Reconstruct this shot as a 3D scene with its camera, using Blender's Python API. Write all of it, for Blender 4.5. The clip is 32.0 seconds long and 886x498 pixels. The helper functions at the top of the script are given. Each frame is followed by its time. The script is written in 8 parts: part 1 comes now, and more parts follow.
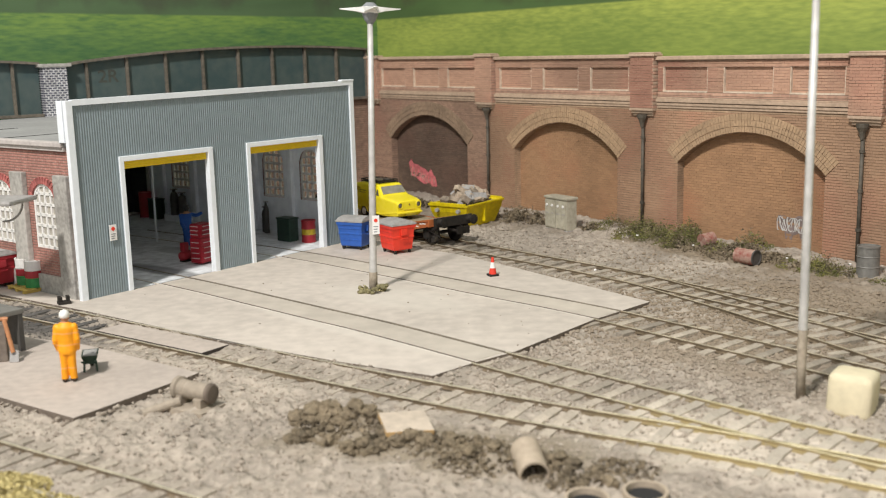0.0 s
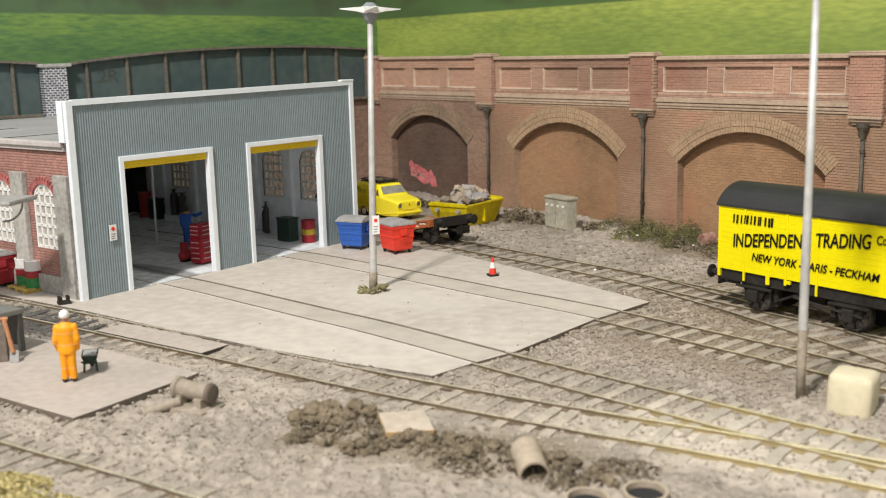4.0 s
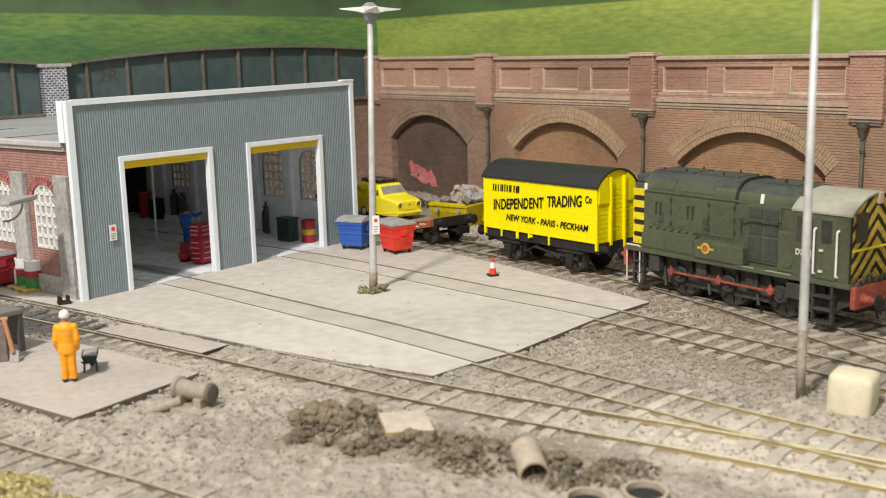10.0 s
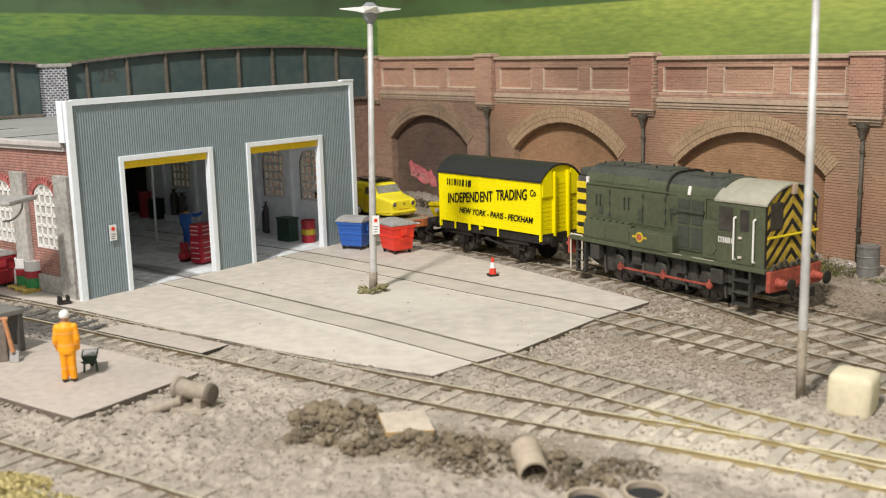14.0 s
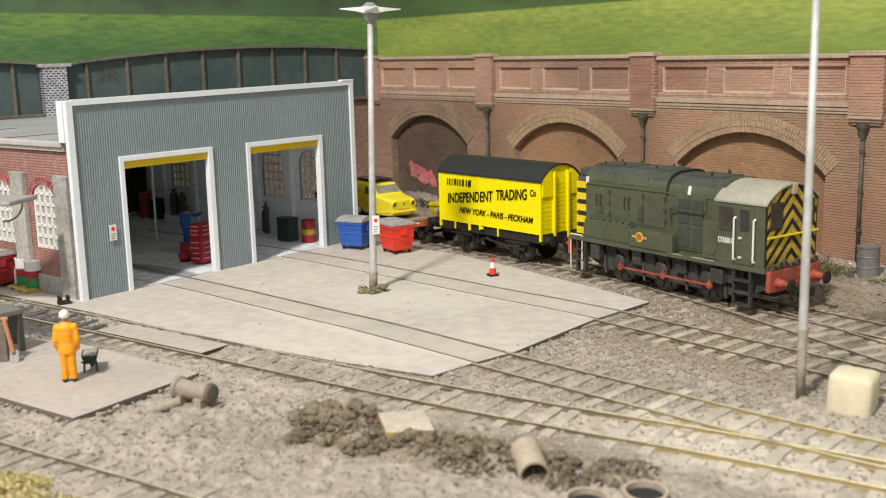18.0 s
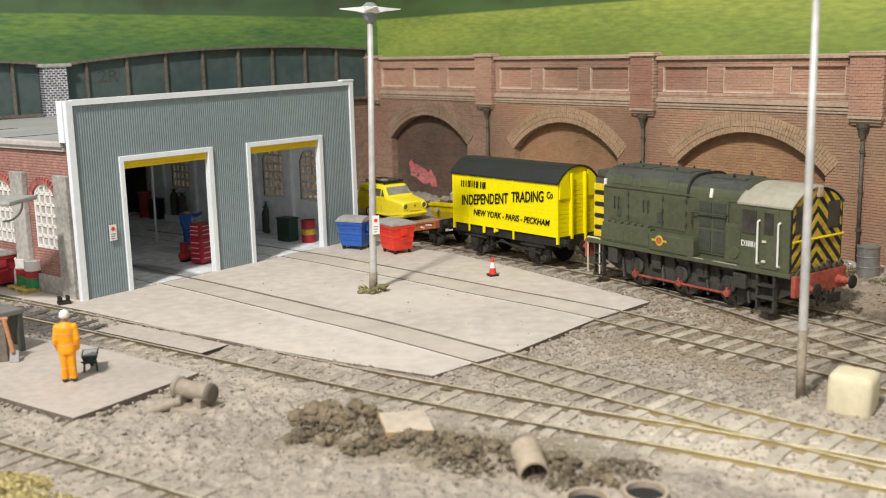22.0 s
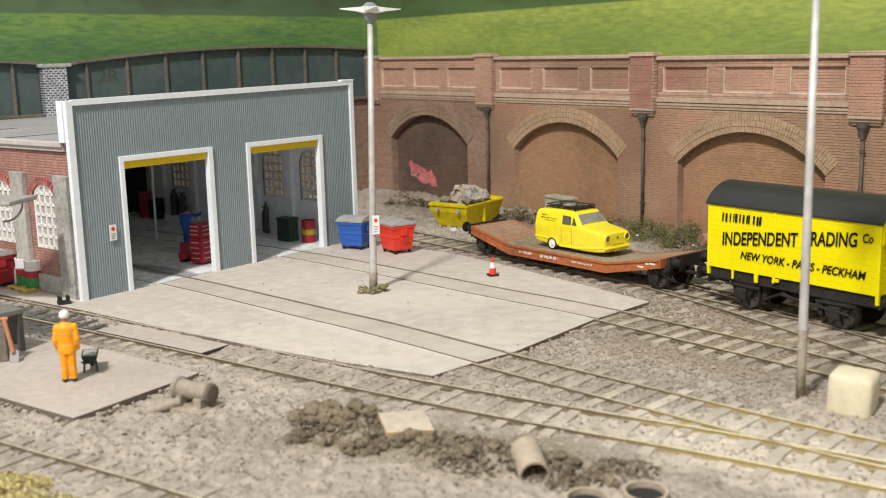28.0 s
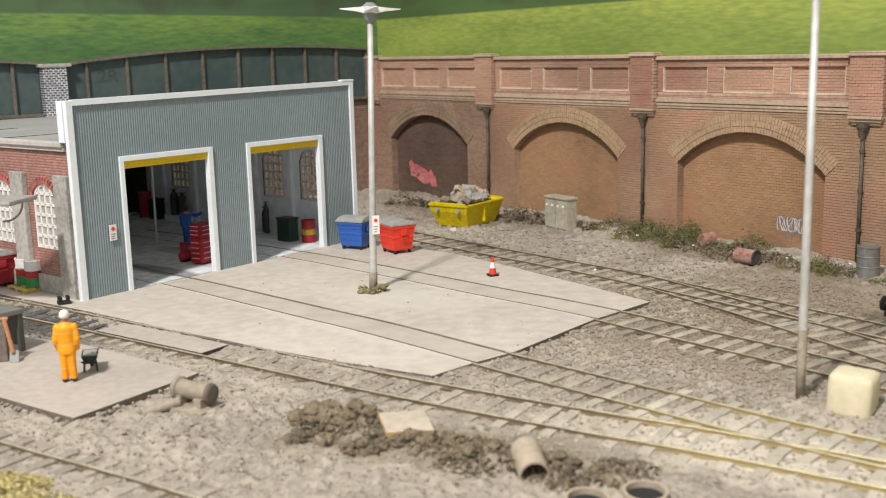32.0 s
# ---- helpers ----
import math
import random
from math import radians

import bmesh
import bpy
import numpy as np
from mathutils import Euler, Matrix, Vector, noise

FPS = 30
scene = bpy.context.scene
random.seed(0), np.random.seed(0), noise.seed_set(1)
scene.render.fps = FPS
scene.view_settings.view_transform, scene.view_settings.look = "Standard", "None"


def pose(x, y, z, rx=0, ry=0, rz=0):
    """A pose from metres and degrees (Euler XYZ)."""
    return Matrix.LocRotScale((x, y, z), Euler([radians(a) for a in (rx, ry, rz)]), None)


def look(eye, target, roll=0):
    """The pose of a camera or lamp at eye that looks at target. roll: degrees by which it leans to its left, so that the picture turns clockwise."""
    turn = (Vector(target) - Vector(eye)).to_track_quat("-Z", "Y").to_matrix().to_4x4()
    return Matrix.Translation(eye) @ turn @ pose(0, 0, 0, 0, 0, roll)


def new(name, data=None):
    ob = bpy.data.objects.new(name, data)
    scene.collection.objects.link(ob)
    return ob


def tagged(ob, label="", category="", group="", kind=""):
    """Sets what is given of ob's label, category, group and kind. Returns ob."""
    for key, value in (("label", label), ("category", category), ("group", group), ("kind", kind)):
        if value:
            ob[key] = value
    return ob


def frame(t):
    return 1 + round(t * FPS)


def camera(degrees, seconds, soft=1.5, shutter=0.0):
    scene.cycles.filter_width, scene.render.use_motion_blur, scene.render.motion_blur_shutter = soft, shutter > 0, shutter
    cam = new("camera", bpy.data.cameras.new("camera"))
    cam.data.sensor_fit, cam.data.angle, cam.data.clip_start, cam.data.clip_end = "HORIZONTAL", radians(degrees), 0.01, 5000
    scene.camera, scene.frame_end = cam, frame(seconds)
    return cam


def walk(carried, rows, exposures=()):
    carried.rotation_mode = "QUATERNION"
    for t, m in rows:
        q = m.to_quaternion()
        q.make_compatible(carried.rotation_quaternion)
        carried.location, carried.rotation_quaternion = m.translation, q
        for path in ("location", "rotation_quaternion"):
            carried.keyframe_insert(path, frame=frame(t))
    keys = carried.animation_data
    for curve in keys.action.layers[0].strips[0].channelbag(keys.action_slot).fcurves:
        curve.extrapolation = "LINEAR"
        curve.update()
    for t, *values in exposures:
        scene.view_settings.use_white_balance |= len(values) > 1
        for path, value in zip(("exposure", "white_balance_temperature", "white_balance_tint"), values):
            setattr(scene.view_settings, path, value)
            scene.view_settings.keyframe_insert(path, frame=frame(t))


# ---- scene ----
MM = 0.001
EYE = (0.0, 0.0, 0.09984)
PITCH = radians(10.66)
cam = camera(45.7, 32.0, soft=1.15)
cam.data.dof.use_dof = True
cam.data.dof.focus_distance = 0.47
cam.data.dof.aperture_fstop = 25.0
VIEW = look(EYE, (0.0, math.cos(PITCH), EYE[2] - math.sin(PITCH)), -1.41)
walk(cam, [(0.0, VIEW), (32.0, VIEW)], exposures=[(0.0, 0.0), (32.0, 0.0)])

# ---- light: the hall's even ceiling light and one strong lamp above and behind the camera ----
world = bpy.data.worlds.new("hall")
world.use_nodes = True
scene.world = world
wn = world.node_tree
bg = wn.nodes["Background"]
bg.inputs["Color"].default_value = (0.985, 0.98, 0.985, 1)
bg.inputs["Strength"].default_value = 0.70
lamp_key = new("key_light", bpy.data.lights.new("key_light", "POINT"))
lamp_key.data.energy, lamp_key.data.shadow_soft_size, lamp_key.data.color = 97.0, 0.06, (1.0, 0.955, 0.895)
lamp_key.matrix_world = pose(-0.41, -0.42, 1.10)


# ---- materials ----
def mat(name, col, rough=0.75, metal=0.0, var=0.22, s1=40, s2=500, bump=0.25, dist=0.0004, col2=None, rnd=0.0, edge=0.5, spec=0.5):
    """Plain surface with stains at one scale and grain at another."""
    m = bpy.data.materials.new(name)
    m.use_nodes = True
    nt = m.node_tree
    b = nt.nodes["Principled BSDF"]
    b.inputs["Roughness"].default_value, b.inputs["Metallic"].default_value = rough, metal
    b.inputs["Specular IOR Level"].default_value = spec
    tc = nt.nodes.new("ShaderNodeTexCoord")
    n1, n2 = nt.nodes.new("ShaderNodeTexNoise"), nt.nodes.new("ShaderNodeTexNoise")
    n1.inputs["Scale"].default_value, n1.inputs["Detail"].default_value = s1, 4
    n2.inputs["Scale"].default_value, n2.inputs["Detail"].default_value = s2, 5
    nt.links.new(tc.outputs["Object"], n1.inputs["Vector"])
    nt.links.new(tc.outputs["Object"], n2.inputs["Vector"])
    add = nt.nodes.new("ShaderNodeMath")
    add.operation = "ADD"
    nt.links.new(n1.outputs["Fac"], add.inputs[0])
    nt.links.new(n2.outputs["Fac"], add.inputs[1])
    ramp = nt.nodes.new("ShaderNodeMapRange")
    ramp.inputs["From Min"].default_value, ramp.inputs["From Max"].default_value = 1 - edge / 2, 1 + edge / 2
    nt.links.new(add.outputs[0], ramp.inputs["Value"])
    mix = nt.nodes.new("ShaderNodeMix")
    mix.data_type = "RGBA"
    c2 = col2 or tuple(min(1, c * (1 + var)) for c in col)
    mix.inputs["A"].default_value = (*[c * (1 - var) for c in col], 1)
    mix.inputs["B"].default_value = (*c2, 1)
    nt.links.new(ramp.outputs[0], mix.inputs["Factor"])
    out = mix.outputs["Result"]
    if rnd:
        oi, hs, mr = nt.nodes.new("ShaderNodeObjectInfo"), nt.nodes.new("ShaderNodeHueSaturation"), nt.nodes.new("ShaderNodeMapRange")
        mr.inputs["To Min"].default_value, mr.inputs["To Max"].default_value = 1 - rnd, 1 + rnd
        nt.links.new(oi.outputs["Random"], mr.inputs["Value"])
        nt.links.new(mr.outputs[0], hs.inputs["Value"])
        nt.links.new(out, hs.inputs["Color"])
        out = hs.outputs["Color"]
    nt.links.new(out, b.inputs["Base Color"])
    if bump:
        bp = nt.nodes.new("ShaderNodeBump")
        bp.inputs["Strength"].default_value, bp.inputs["Distance"].default_value = bump, dist
        nt.links.new(n2.outputs["Fac"], bp.inputs["Height"])
        nt.links.new(bp.outputs[0], b.inputs["Normal"])
    return m


def brick_mat(name, c1, c2, mortar, axes="XZ", row=1.55, width=4.2, gap=0.16, grime=0.45, grime_scale=14, bump=0.6):
    """Brick courses in the plane of two local axes, with soot stains."""
    m = bpy.data.materials.new(name)
    m.use_nodes = True
    nt = m.node_tree
    b = nt.nodes["Principled BSDF"]
    b.inputs["Roughness"].default_value = 0.85
    tc, sp, cb = nt.nodes.new("ShaderNodeTexCoord"), nt.nodes.new("ShaderNodeSeparateXYZ"), nt.nodes.new("ShaderNodeCombineXYZ")
    nt.links.new(tc.outputs["Object"], sp.inputs[0])
    nt.links.new(sp.outputs[axes[0]], cb.inputs["X"])
    nt.links.new(sp.outputs[axes[1]], cb.inputs["Y"])
    br = nt.nodes.new("ShaderNodeTexBrick")
    br.inputs["Scale"].default_value = 1.0
    br.inputs["Brick Width"].default_value, br.inputs["Row Height"].default_value = width * MM, row * MM
    br.inputs["Mortar Size"].default_value, br.inputs["Mortar Smooth"].default_value = gap * MM, 0.4
    br.inputs["Color1"].default_value, br.inputs["Color2"].default_value = (*c1, 1), (*c2, 1)
    br.inputs["Mortar"].default_value = (*mortar, 1)
    nt.links.new(cb.outputs[0], br.inputs["Vector"])
    n1, n2 = nt.nodes.new("ShaderNodeTexNoise"), nt.nodes.new("ShaderNodeTexNoise")
    n1.inputs["Scale"].default_value, n1.inputs["Detail"].default_value = grime_scale, 6
    n2.inputs["Scale"].default_value, n2.inputs["Detail"].default_value = 300, 3
    for n in (n1, n2):
        nt.links.new(tc.outputs["Object"], n.inputs["Vector"])
    mr = nt.nodes.new("ShaderNodeMapRange")
    mr.inputs["From Min"].default_value, mr.inputs["From Max"].default_value = 0.38, 0.68
    mr.inputs["To Min"].default_value, mr.inputs["To Max"].default_value = 1.08, 1 - grime
    nt.links.new(n1.outputs["Fac"], mr.inputs["Value"])
    mr2 = nt.nodes.new("ShaderNodeMapRange")
    mr2.inputs["From Min"].default_value, mr2.inputs["From Max"].default_value = 0.3, 0.7
    mr2.inputs["To Min"].default_value, mr2.inputs["To Max"].default_value = 0.8, 1.2
    nt.links.new(n2.outputs["Fac"], mr2.inputs["Value"])
    mu = nt.nodes.new("ShaderNodeMath")
    mu.operation = "MULTIPLY"
    nt.links.new(mr.outputs[0], mu.inputs[0])
    nt.links.new(mr2.outputs[0], mu.inputs[1])
    # bed joints, recessed along each course, with their relief shadow darkened into the colour
    dv, fr, pp, jr, jm = [nt.nodes.new("ShaderNodeMath") for _ in range(5)]
    dv.operation, fr.operation, pp.operation, jr.operation, jm.operation = "DIVIDE", "FRACT", "PINGPONG", "MULTIPLY_ADD", "MULTIPLY"
    dv.inputs[1].default_value, pp.inputs[1].default_value = row * MM, 0.5
    wob = nt.nodes.new("ShaderNodeMath")
    wob.operation = "MULTIPLY_ADD"
    wob.inputs[1].default_value = 0.0004
    nt.links.new(n2.outputs["Fac"], wob.inputs[0])
    nt.links.new(sp.outputs[axes[1]], wob.inputs[2])
    nt.links.new(wob.outputs[0], dv.inputs[0])
    nt.links.new(dv.outputs[0], fr.inputs[0])
    nt.links.new(fr.outputs[0], pp.inputs[0])
    joint = nt.nodes.new("ShaderNodeMapRange")
    joint.interpolation_type = "SMOOTHSTEP"
    joint.inputs["From Min"].default_value, joint.inputs["From Max"].default_value = 0.04, 0.24
    joint.inputs["To Min"].default_value, joint.inputs["To Max"].default_value = 1.0, 0.0
    nt.links.new(pp.outputs[0], joint.inputs["Value"])
    jr.inputs[1].default_value, jr.inputs[2].default_value = -0.3, 1.06
    nt.links.new(joint.outputs[0], jr.inputs[0])
    nt.links.new(mu.outputs[0], jm.inputs[0])
    nt.links.new(jr.outputs[0], jm.inputs[1])
    mu = jm
    hs = nt.nodes.new("ShaderNodeHueSaturation")
    nt.links.new(mu.outputs[0], hs.inputs["Value"])
    nt.links.new(br.outputs["Color"], hs.inputs["Color"])
    nt.links.new(hs.outputs[0], b.inputs["Base Color"])
    bp = nt.nodes.new("ShaderNodeBump")
    bp.invert = True
    bp.inputs["Strength"].default_value, bp.inputs["Distance"].default_value = bump, 0.0004
    hh = nt.nodes.new("ShaderNodeMath")
    hh.operation = "MULTIPLY_ADD"
    hh.inputs[1].default_value = 0.25
    nt.links.new(br.outputs["Fac"], hh.inputs[0])
    nt.links.new(joint.outputs[0], hh.inputs[2])
    nt.links.new(hh.outputs[0], bp.inputs["Height"])
    nt.links.new(bp.outputs[0], b.inputs["Normal"])
    return m


def field_mat(name, crest, slope, far, near, low):
    """Printed meadow: a near field up to a crest line, a darker field and hedges beyond."""
    m = bpy.data.materials.new(name)
    m.use_nodes = True
    nt = m.node_tree
    L = nt.links.new
    b = nt.nodes["Principled BSDF"]
    b.inputs["Roughness"].default_value = 0.6
    tc, sp = nt.nodes.new("ShaderNodeTexCoord"), nt.nodes.new("ShaderNodeSeparateXYZ")
    L(tc.outputs["Object"], sp.inputs[0])
    mp = nt.nodes.new("ShaderNodeMapping")
    mp.inputs["Scale"].default_value = (1, 1, 5)
    L(tc.outputs["Object"], mp.inputs["Vector"])
    n1, n2, n3 = [nt.nodes.new("ShaderNodeTexNoise") for _ in range(3)]
    n1.inputs["Scale"].default_value, n1.inputs["Detail"].default_value = 9, 5
    n2.inputs["Scale"].default_value, n2.inputs["Detail"].default_value = 120, 6
    n3.inputs["Scale"].default_value, n3.inputs["Detail"].default_value = 26, 5
    L(mp.outputs[0], n1.inputs["Vector"])
    L(mp.outputs[0], n2.inputs["Vector"])
    L(tc.outputs["Object"], n3.inputs["Vector"])

    def math_node(op, a, v):
        n = nt.nodes.new("ShaderNodeMath")
        n.operation = op
        for i, q in ((0, a), (1, v)):
            if isinstance(q, (int, float)):
                n.inputs[i].default_value = q
            else:
                L(q, n.inputs[i])
        return n.outputs[0]

    def mixed(fac, a, c):
        n = nt.nodes.new("ShaderNodeMix")
        n.data_type = "RGBA"
        L(fac, n.inputs["Factor"])
        for k, q in (("A", a), ("B", c)):
            if isinstance(q, tuple):
                n.inputs[k].default_value = (*q, 1)
            else:
                L(q, n.inputs[k])
        return n.outputs["Result"]

    def ranged(v, a, c):
        n = nt.nodes.new("ShaderNodeMapRange")
        n.inputs["From Min"].default_value, n.inputs["From Max"].default_value = a, c
        L(v, n.inputs["Value"])
        return n.outputs[0]

    h = math_node("SUBTRACT", sp.outputs["Z"], math_node("MULTIPLY", sp.outputs["X"], slope))
    h = math_node("SUBTRACT", h, crest)
    grass = mixed(ranged(h, -0.05, -0.002), low, near)
    grass = mixed(ranged(math_node("ADD", n1.outputs["Fac"], math_node("MULTIPLY", n2.outputs["Fac"], 0.9)), 0.72, 1.2), tuple(c * 0.8 for c in low), grass)
    beyond = mixed(ranged(n1.outputs["Fac"], 0.35, 0.65), tuple(c * 0.72 for c in far), far)
    hedge = ranged(math_node("SUBTRACT", n3.outputs["Fac"], math_node("MULTIPLY", math_node("ABSOLUTE", math_node("SUBTRACT", h, 0.012), 0), 14.0)), 0.46, 0.6)
    beyond = mixed(hedge, beyond, (far[0] * 0.75, far[1] * 0.58, far[2] * 0.72))
    L(mixed(ranged(h, -0.0006, 0.0006), grass, beyond), b.inputs["Base Color"])
    return m


def ballast_mat(name, base, pale, oil):
    """Crushed stone with a pale plaster-dusted stretch and an oil-stained stretch."""
    m = mat(name, base, 0.95, var=0.22, s1=26, s2=420, bump=1.0, dist=0.0016, edge=0.4)
    nt = m.node_tree
    L = nt.links.new
    b = nt.nodes["Principled BSDF"]
    col = b.inputs["Base Color"].links[0].from_socket
    tc, nz = nt.nodes.new("ShaderNodeTexCoord"), nt.nodes.new("ShaderNodeTexNoise")
    nz.inputs["Scale"].default_value, nz.inputs["Detail"].default_value = 55, 6
    L(tc.outputs["Object"], nz.inputs["Vector"])
    for (x, y, rx, ry, turn), tint, amount in ((pale[0], pale[1], 0.85), (oil[0], oil[1], 0.88), ((0.0, 258.0, 52.0, 19.0, -14.0), (0.2, 0.165, 0.11), 0.75), ((105.0, 340.0, 62.0, 42.0, -40.0), (0.235, 0.185, 0.13), 0.65), ((165.0, 400.0, 80.0, 50.0, -55.0), (0.22, 0.172, 0.12), 0.75), ((136.0, 505.0, 80.0, 21.0, -55.0), (0.2, 0.155, 0.1), 0.8), ((15.0, 652.0, 95.0, 22.0, -52.0), (0.19, 0.155, 0.115), 0.8)):
        mp, ln, mr, mx = nt.nodes.new("ShaderNodeMapping"), nt.nodes.new("ShaderNodeVectorMath"), nt.nodes.new("ShaderNodeMapRange"), nt.nodes.new("ShaderNodeMix")
        mp.vector_type = "TEXTURE"
        mp.inputs["Location"].default_value = (x * MM, y * MM, 0)
        mp.inputs["Rotation"].default_value = (0, 0, radians(turn))
        mp.inputs["Scale"].default_value = (rx * MM, ry * MM, 1000)
        L(tc.outputs["Object"], mp.inputs["Vector"])
        ln.operation = "LENGTH"
        L(mp.outputs[0], ln.inputs[0])
        ad = nt.nodes.new("ShaderNodeMath")
        ad.operation = "MULTIPLY_ADD"
        ad.inputs[1].default_value = 1.5
        L(nz.outputs["Fac"], ad.inputs[0])
        L(ln.outputs["Value"], ad.inputs[2])
        mr.inputs["From Min"].default_value, mr.inputs["From Max"].default_value = 1.25, 1.8
        mr.inputs["To Min"].default_value, mr.inputs["To Max"].default_value = amount, 0.0
        L(ad.outputs[0], mr.inputs["Value"])
        mx.data_type = "RGBA"
        L(mr.outputs[0], mx.inputs["Factor"])
        L(col, mx.inputs["A"])
        mx.inputs["B"].default_value = (*tint, 1)
        col = mx.outputs["Result"]
    L(col, b.inputs["Base Color"])
    return m


M_BALLAST = ballast_mat("ballast", (0.345, 0.3, 0.248), ((78.0, 254.0, 62.0, 26.0, -36.0), (0.6, 0.53, 0.44)), ((-168.0, 405.0, 60.0, 17.0, -35.0), (0.062, 0.058, 0.056)))


def glass_mat(name, col=(0.9, 0.95, 0.95), rough=0.05):
    m = bpy.data.materials.new(name)
    m.use_nodes = True
    b = m.node_tree.nodes["Principled BSDF"]
    b.inputs["Base Color"].default_value = (*col, 1)
    b.inputs["Roughness"].default_value = rough
    b.inputs["Transmission Weight"].default_value = 1.0
    b.inputs["IOR"].default_value = 1.1
    return m


M_CONC = mat("concrete", (0.505, 0.454, 0.4), 0.85, var=0.15, s1=11, s2=170, bump=0.06, dist=0.0002, edge=0.55)
M_CONCIN = mat("grubby_concrete", (0.455, 0.41, 0.352), 0.85, var=0.18, s1=14, s2=110, bump=0.06, dist=0.0002, edge=0.7)
M_CUT = mat("dark_card_edge", (0.15, 0.12, 0.095), 0.9)
M_CARD = mat("weathered_card", (0.42, 0.365, 0.32), 0.85, var=0.12, s1=25, s2=300, bump=0.1, dist=0.0002)
# near black, for card sides that show as a shaded gap
M_SHADE_EDGE = mat("card_edge", (0.05, 0.04, 0.035), 0.9)
M_RAIL = mat("rusty_rail", (0.19, 0.148, 0.098), 0.55, 0.35, var=0.3, s1=60, s2=600, bump=0.1)
M_RAILTOP = mat("worn_rail_head", (0.62, 0.56, 0.43), 0.4, 0.55, var=0.25, s1=50, s2=500, bump=0.05)

def dusted(m, x, y, rx, ry, turn, tint, amount):
    """A stretch of the yard where the surface wears another colour."""
    nt = m.node_tree
    L = nt.links.new
    b = nt.nodes["Principled BSDF"]
    col = b.inputs["Base Color"].links[0].from_socket
    tc, mp, ln, mr, mx = [nt.nodes.new("ShaderNode" + k) for k in ("TexCoord", "Mapping", "VectorMath", "MapRange", "Mix")]
    mp.vector_type, ln.operation, mx.data_type = "TEXTURE", "LENGTH", "RGBA"
    mp.inputs["Location"].default_value = (x * MM, y * MM, 0)
    mp.inputs["Rotation"].default_value = (0, 0, radians(turn))
    mp.inputs["Scale"].default_value = (rx * MM, ry * MM, 1000)
    L(tc.outputs["Object"], mp.inputs["Vector"])
    L(mp.outputs[0], ln.inputs[0])
    mr.inputs["From Min"].default_value, mr.inputs["From Max"].default_value = 0.7, 1.1
    mr.inputs["To Min"].default_value, mr.inputs["To Max"].default_value = amount, 0.0
    L(ln.outputs["Value"], mr.inputs["Value"])
    L(mr.outputs[0], mx.inputs["Factor"])
    L(col, mx.inputs["A"])
    mx.inputs["B"].default_value = (*tint, 1)
    L(mx.outputs["Result"], b.inputs["Base Color"])


dusted(M_CONC, 8, 437, 62, 6, -46, (0.6, 0.555, 0.5), 0.55)
dusted(M_CONC, -42, 381, 64, 6, -45, (0.59, 0.545, 0.485), 0.5)
dusted(M_CONC, -20, 425, 40, 16, -40, (0.555, 0.515, 0.455), 0.5)
dusted(M_RAIL, 112, 250, 75, 45, -20, (0.42, 0.34, 0.17), 0.8)
dusted(M_RAILTOP, 112, 250, 75, 45, -20, (0.8, 0.71, 0.46), 0.8)
M_SLEEPER = mat("weathered_sleeper", (0.35, 0.305, 0.248), 0.92, var=0.25, s1=80, s2=800, bump=0.5, rnd=0.25)
M_SLEEPER_PALE = mat("dusted_sleeper", (0.45, 0.4, 0.33), 0.92, var=0.2, s1=80, s2=800, bump=0.4, rnd=0.15)
M_SLEEPER_OIL = mat("oily_sleeper", (0.085, 0.08, 0.075), 0.7, var=0.3, s1=80, s2=800, bump=0.4, rnd=0.25)
M_BRICK = brick_mat("red_brick", (0.42, 0.29, 0.19), (0.38, 0.26, 0.17), (0.43, 0.31, 0.21), row=1.34, width=4.6)
# sooty copies also carry the light's falloff towards the corner in their colour
M_BRICK_SOOT_DIM = brick_mat("sooty_dimmed_brick", (0.32, 0.205, 0.145), (0.26, 0.165, 0.12), (0.24, 0.17, 0.13), row=1.6, width=4.6, grime=0.5)
M_BRICKIN_SOOT_DIM = brick_mat("sooty_dimmed_infill_brick", (0.145, 0.095, 0.068), (0.12, 0.08, 0.058), (0.12, 0.085, 0.065), row=1.75, width=4.6, gap=0.2, grime=0.5)
M_BRICKIN = brick_mat("infill_brick", (0.38, 0.225, 0.13), (0.33, 0.19, 0.11), (0.36, 0.23, 0.14), row=1.4, width=5.0, gap=0.2, grime=0.3)
M_PARAPET = brick_mat("parapet_brick", (0.43, 0.265, 0.19), (0.37, 0.22, 0.16), (0.42, 0.31, 0.225), row=1.8, width=5.0, grime=0.25)
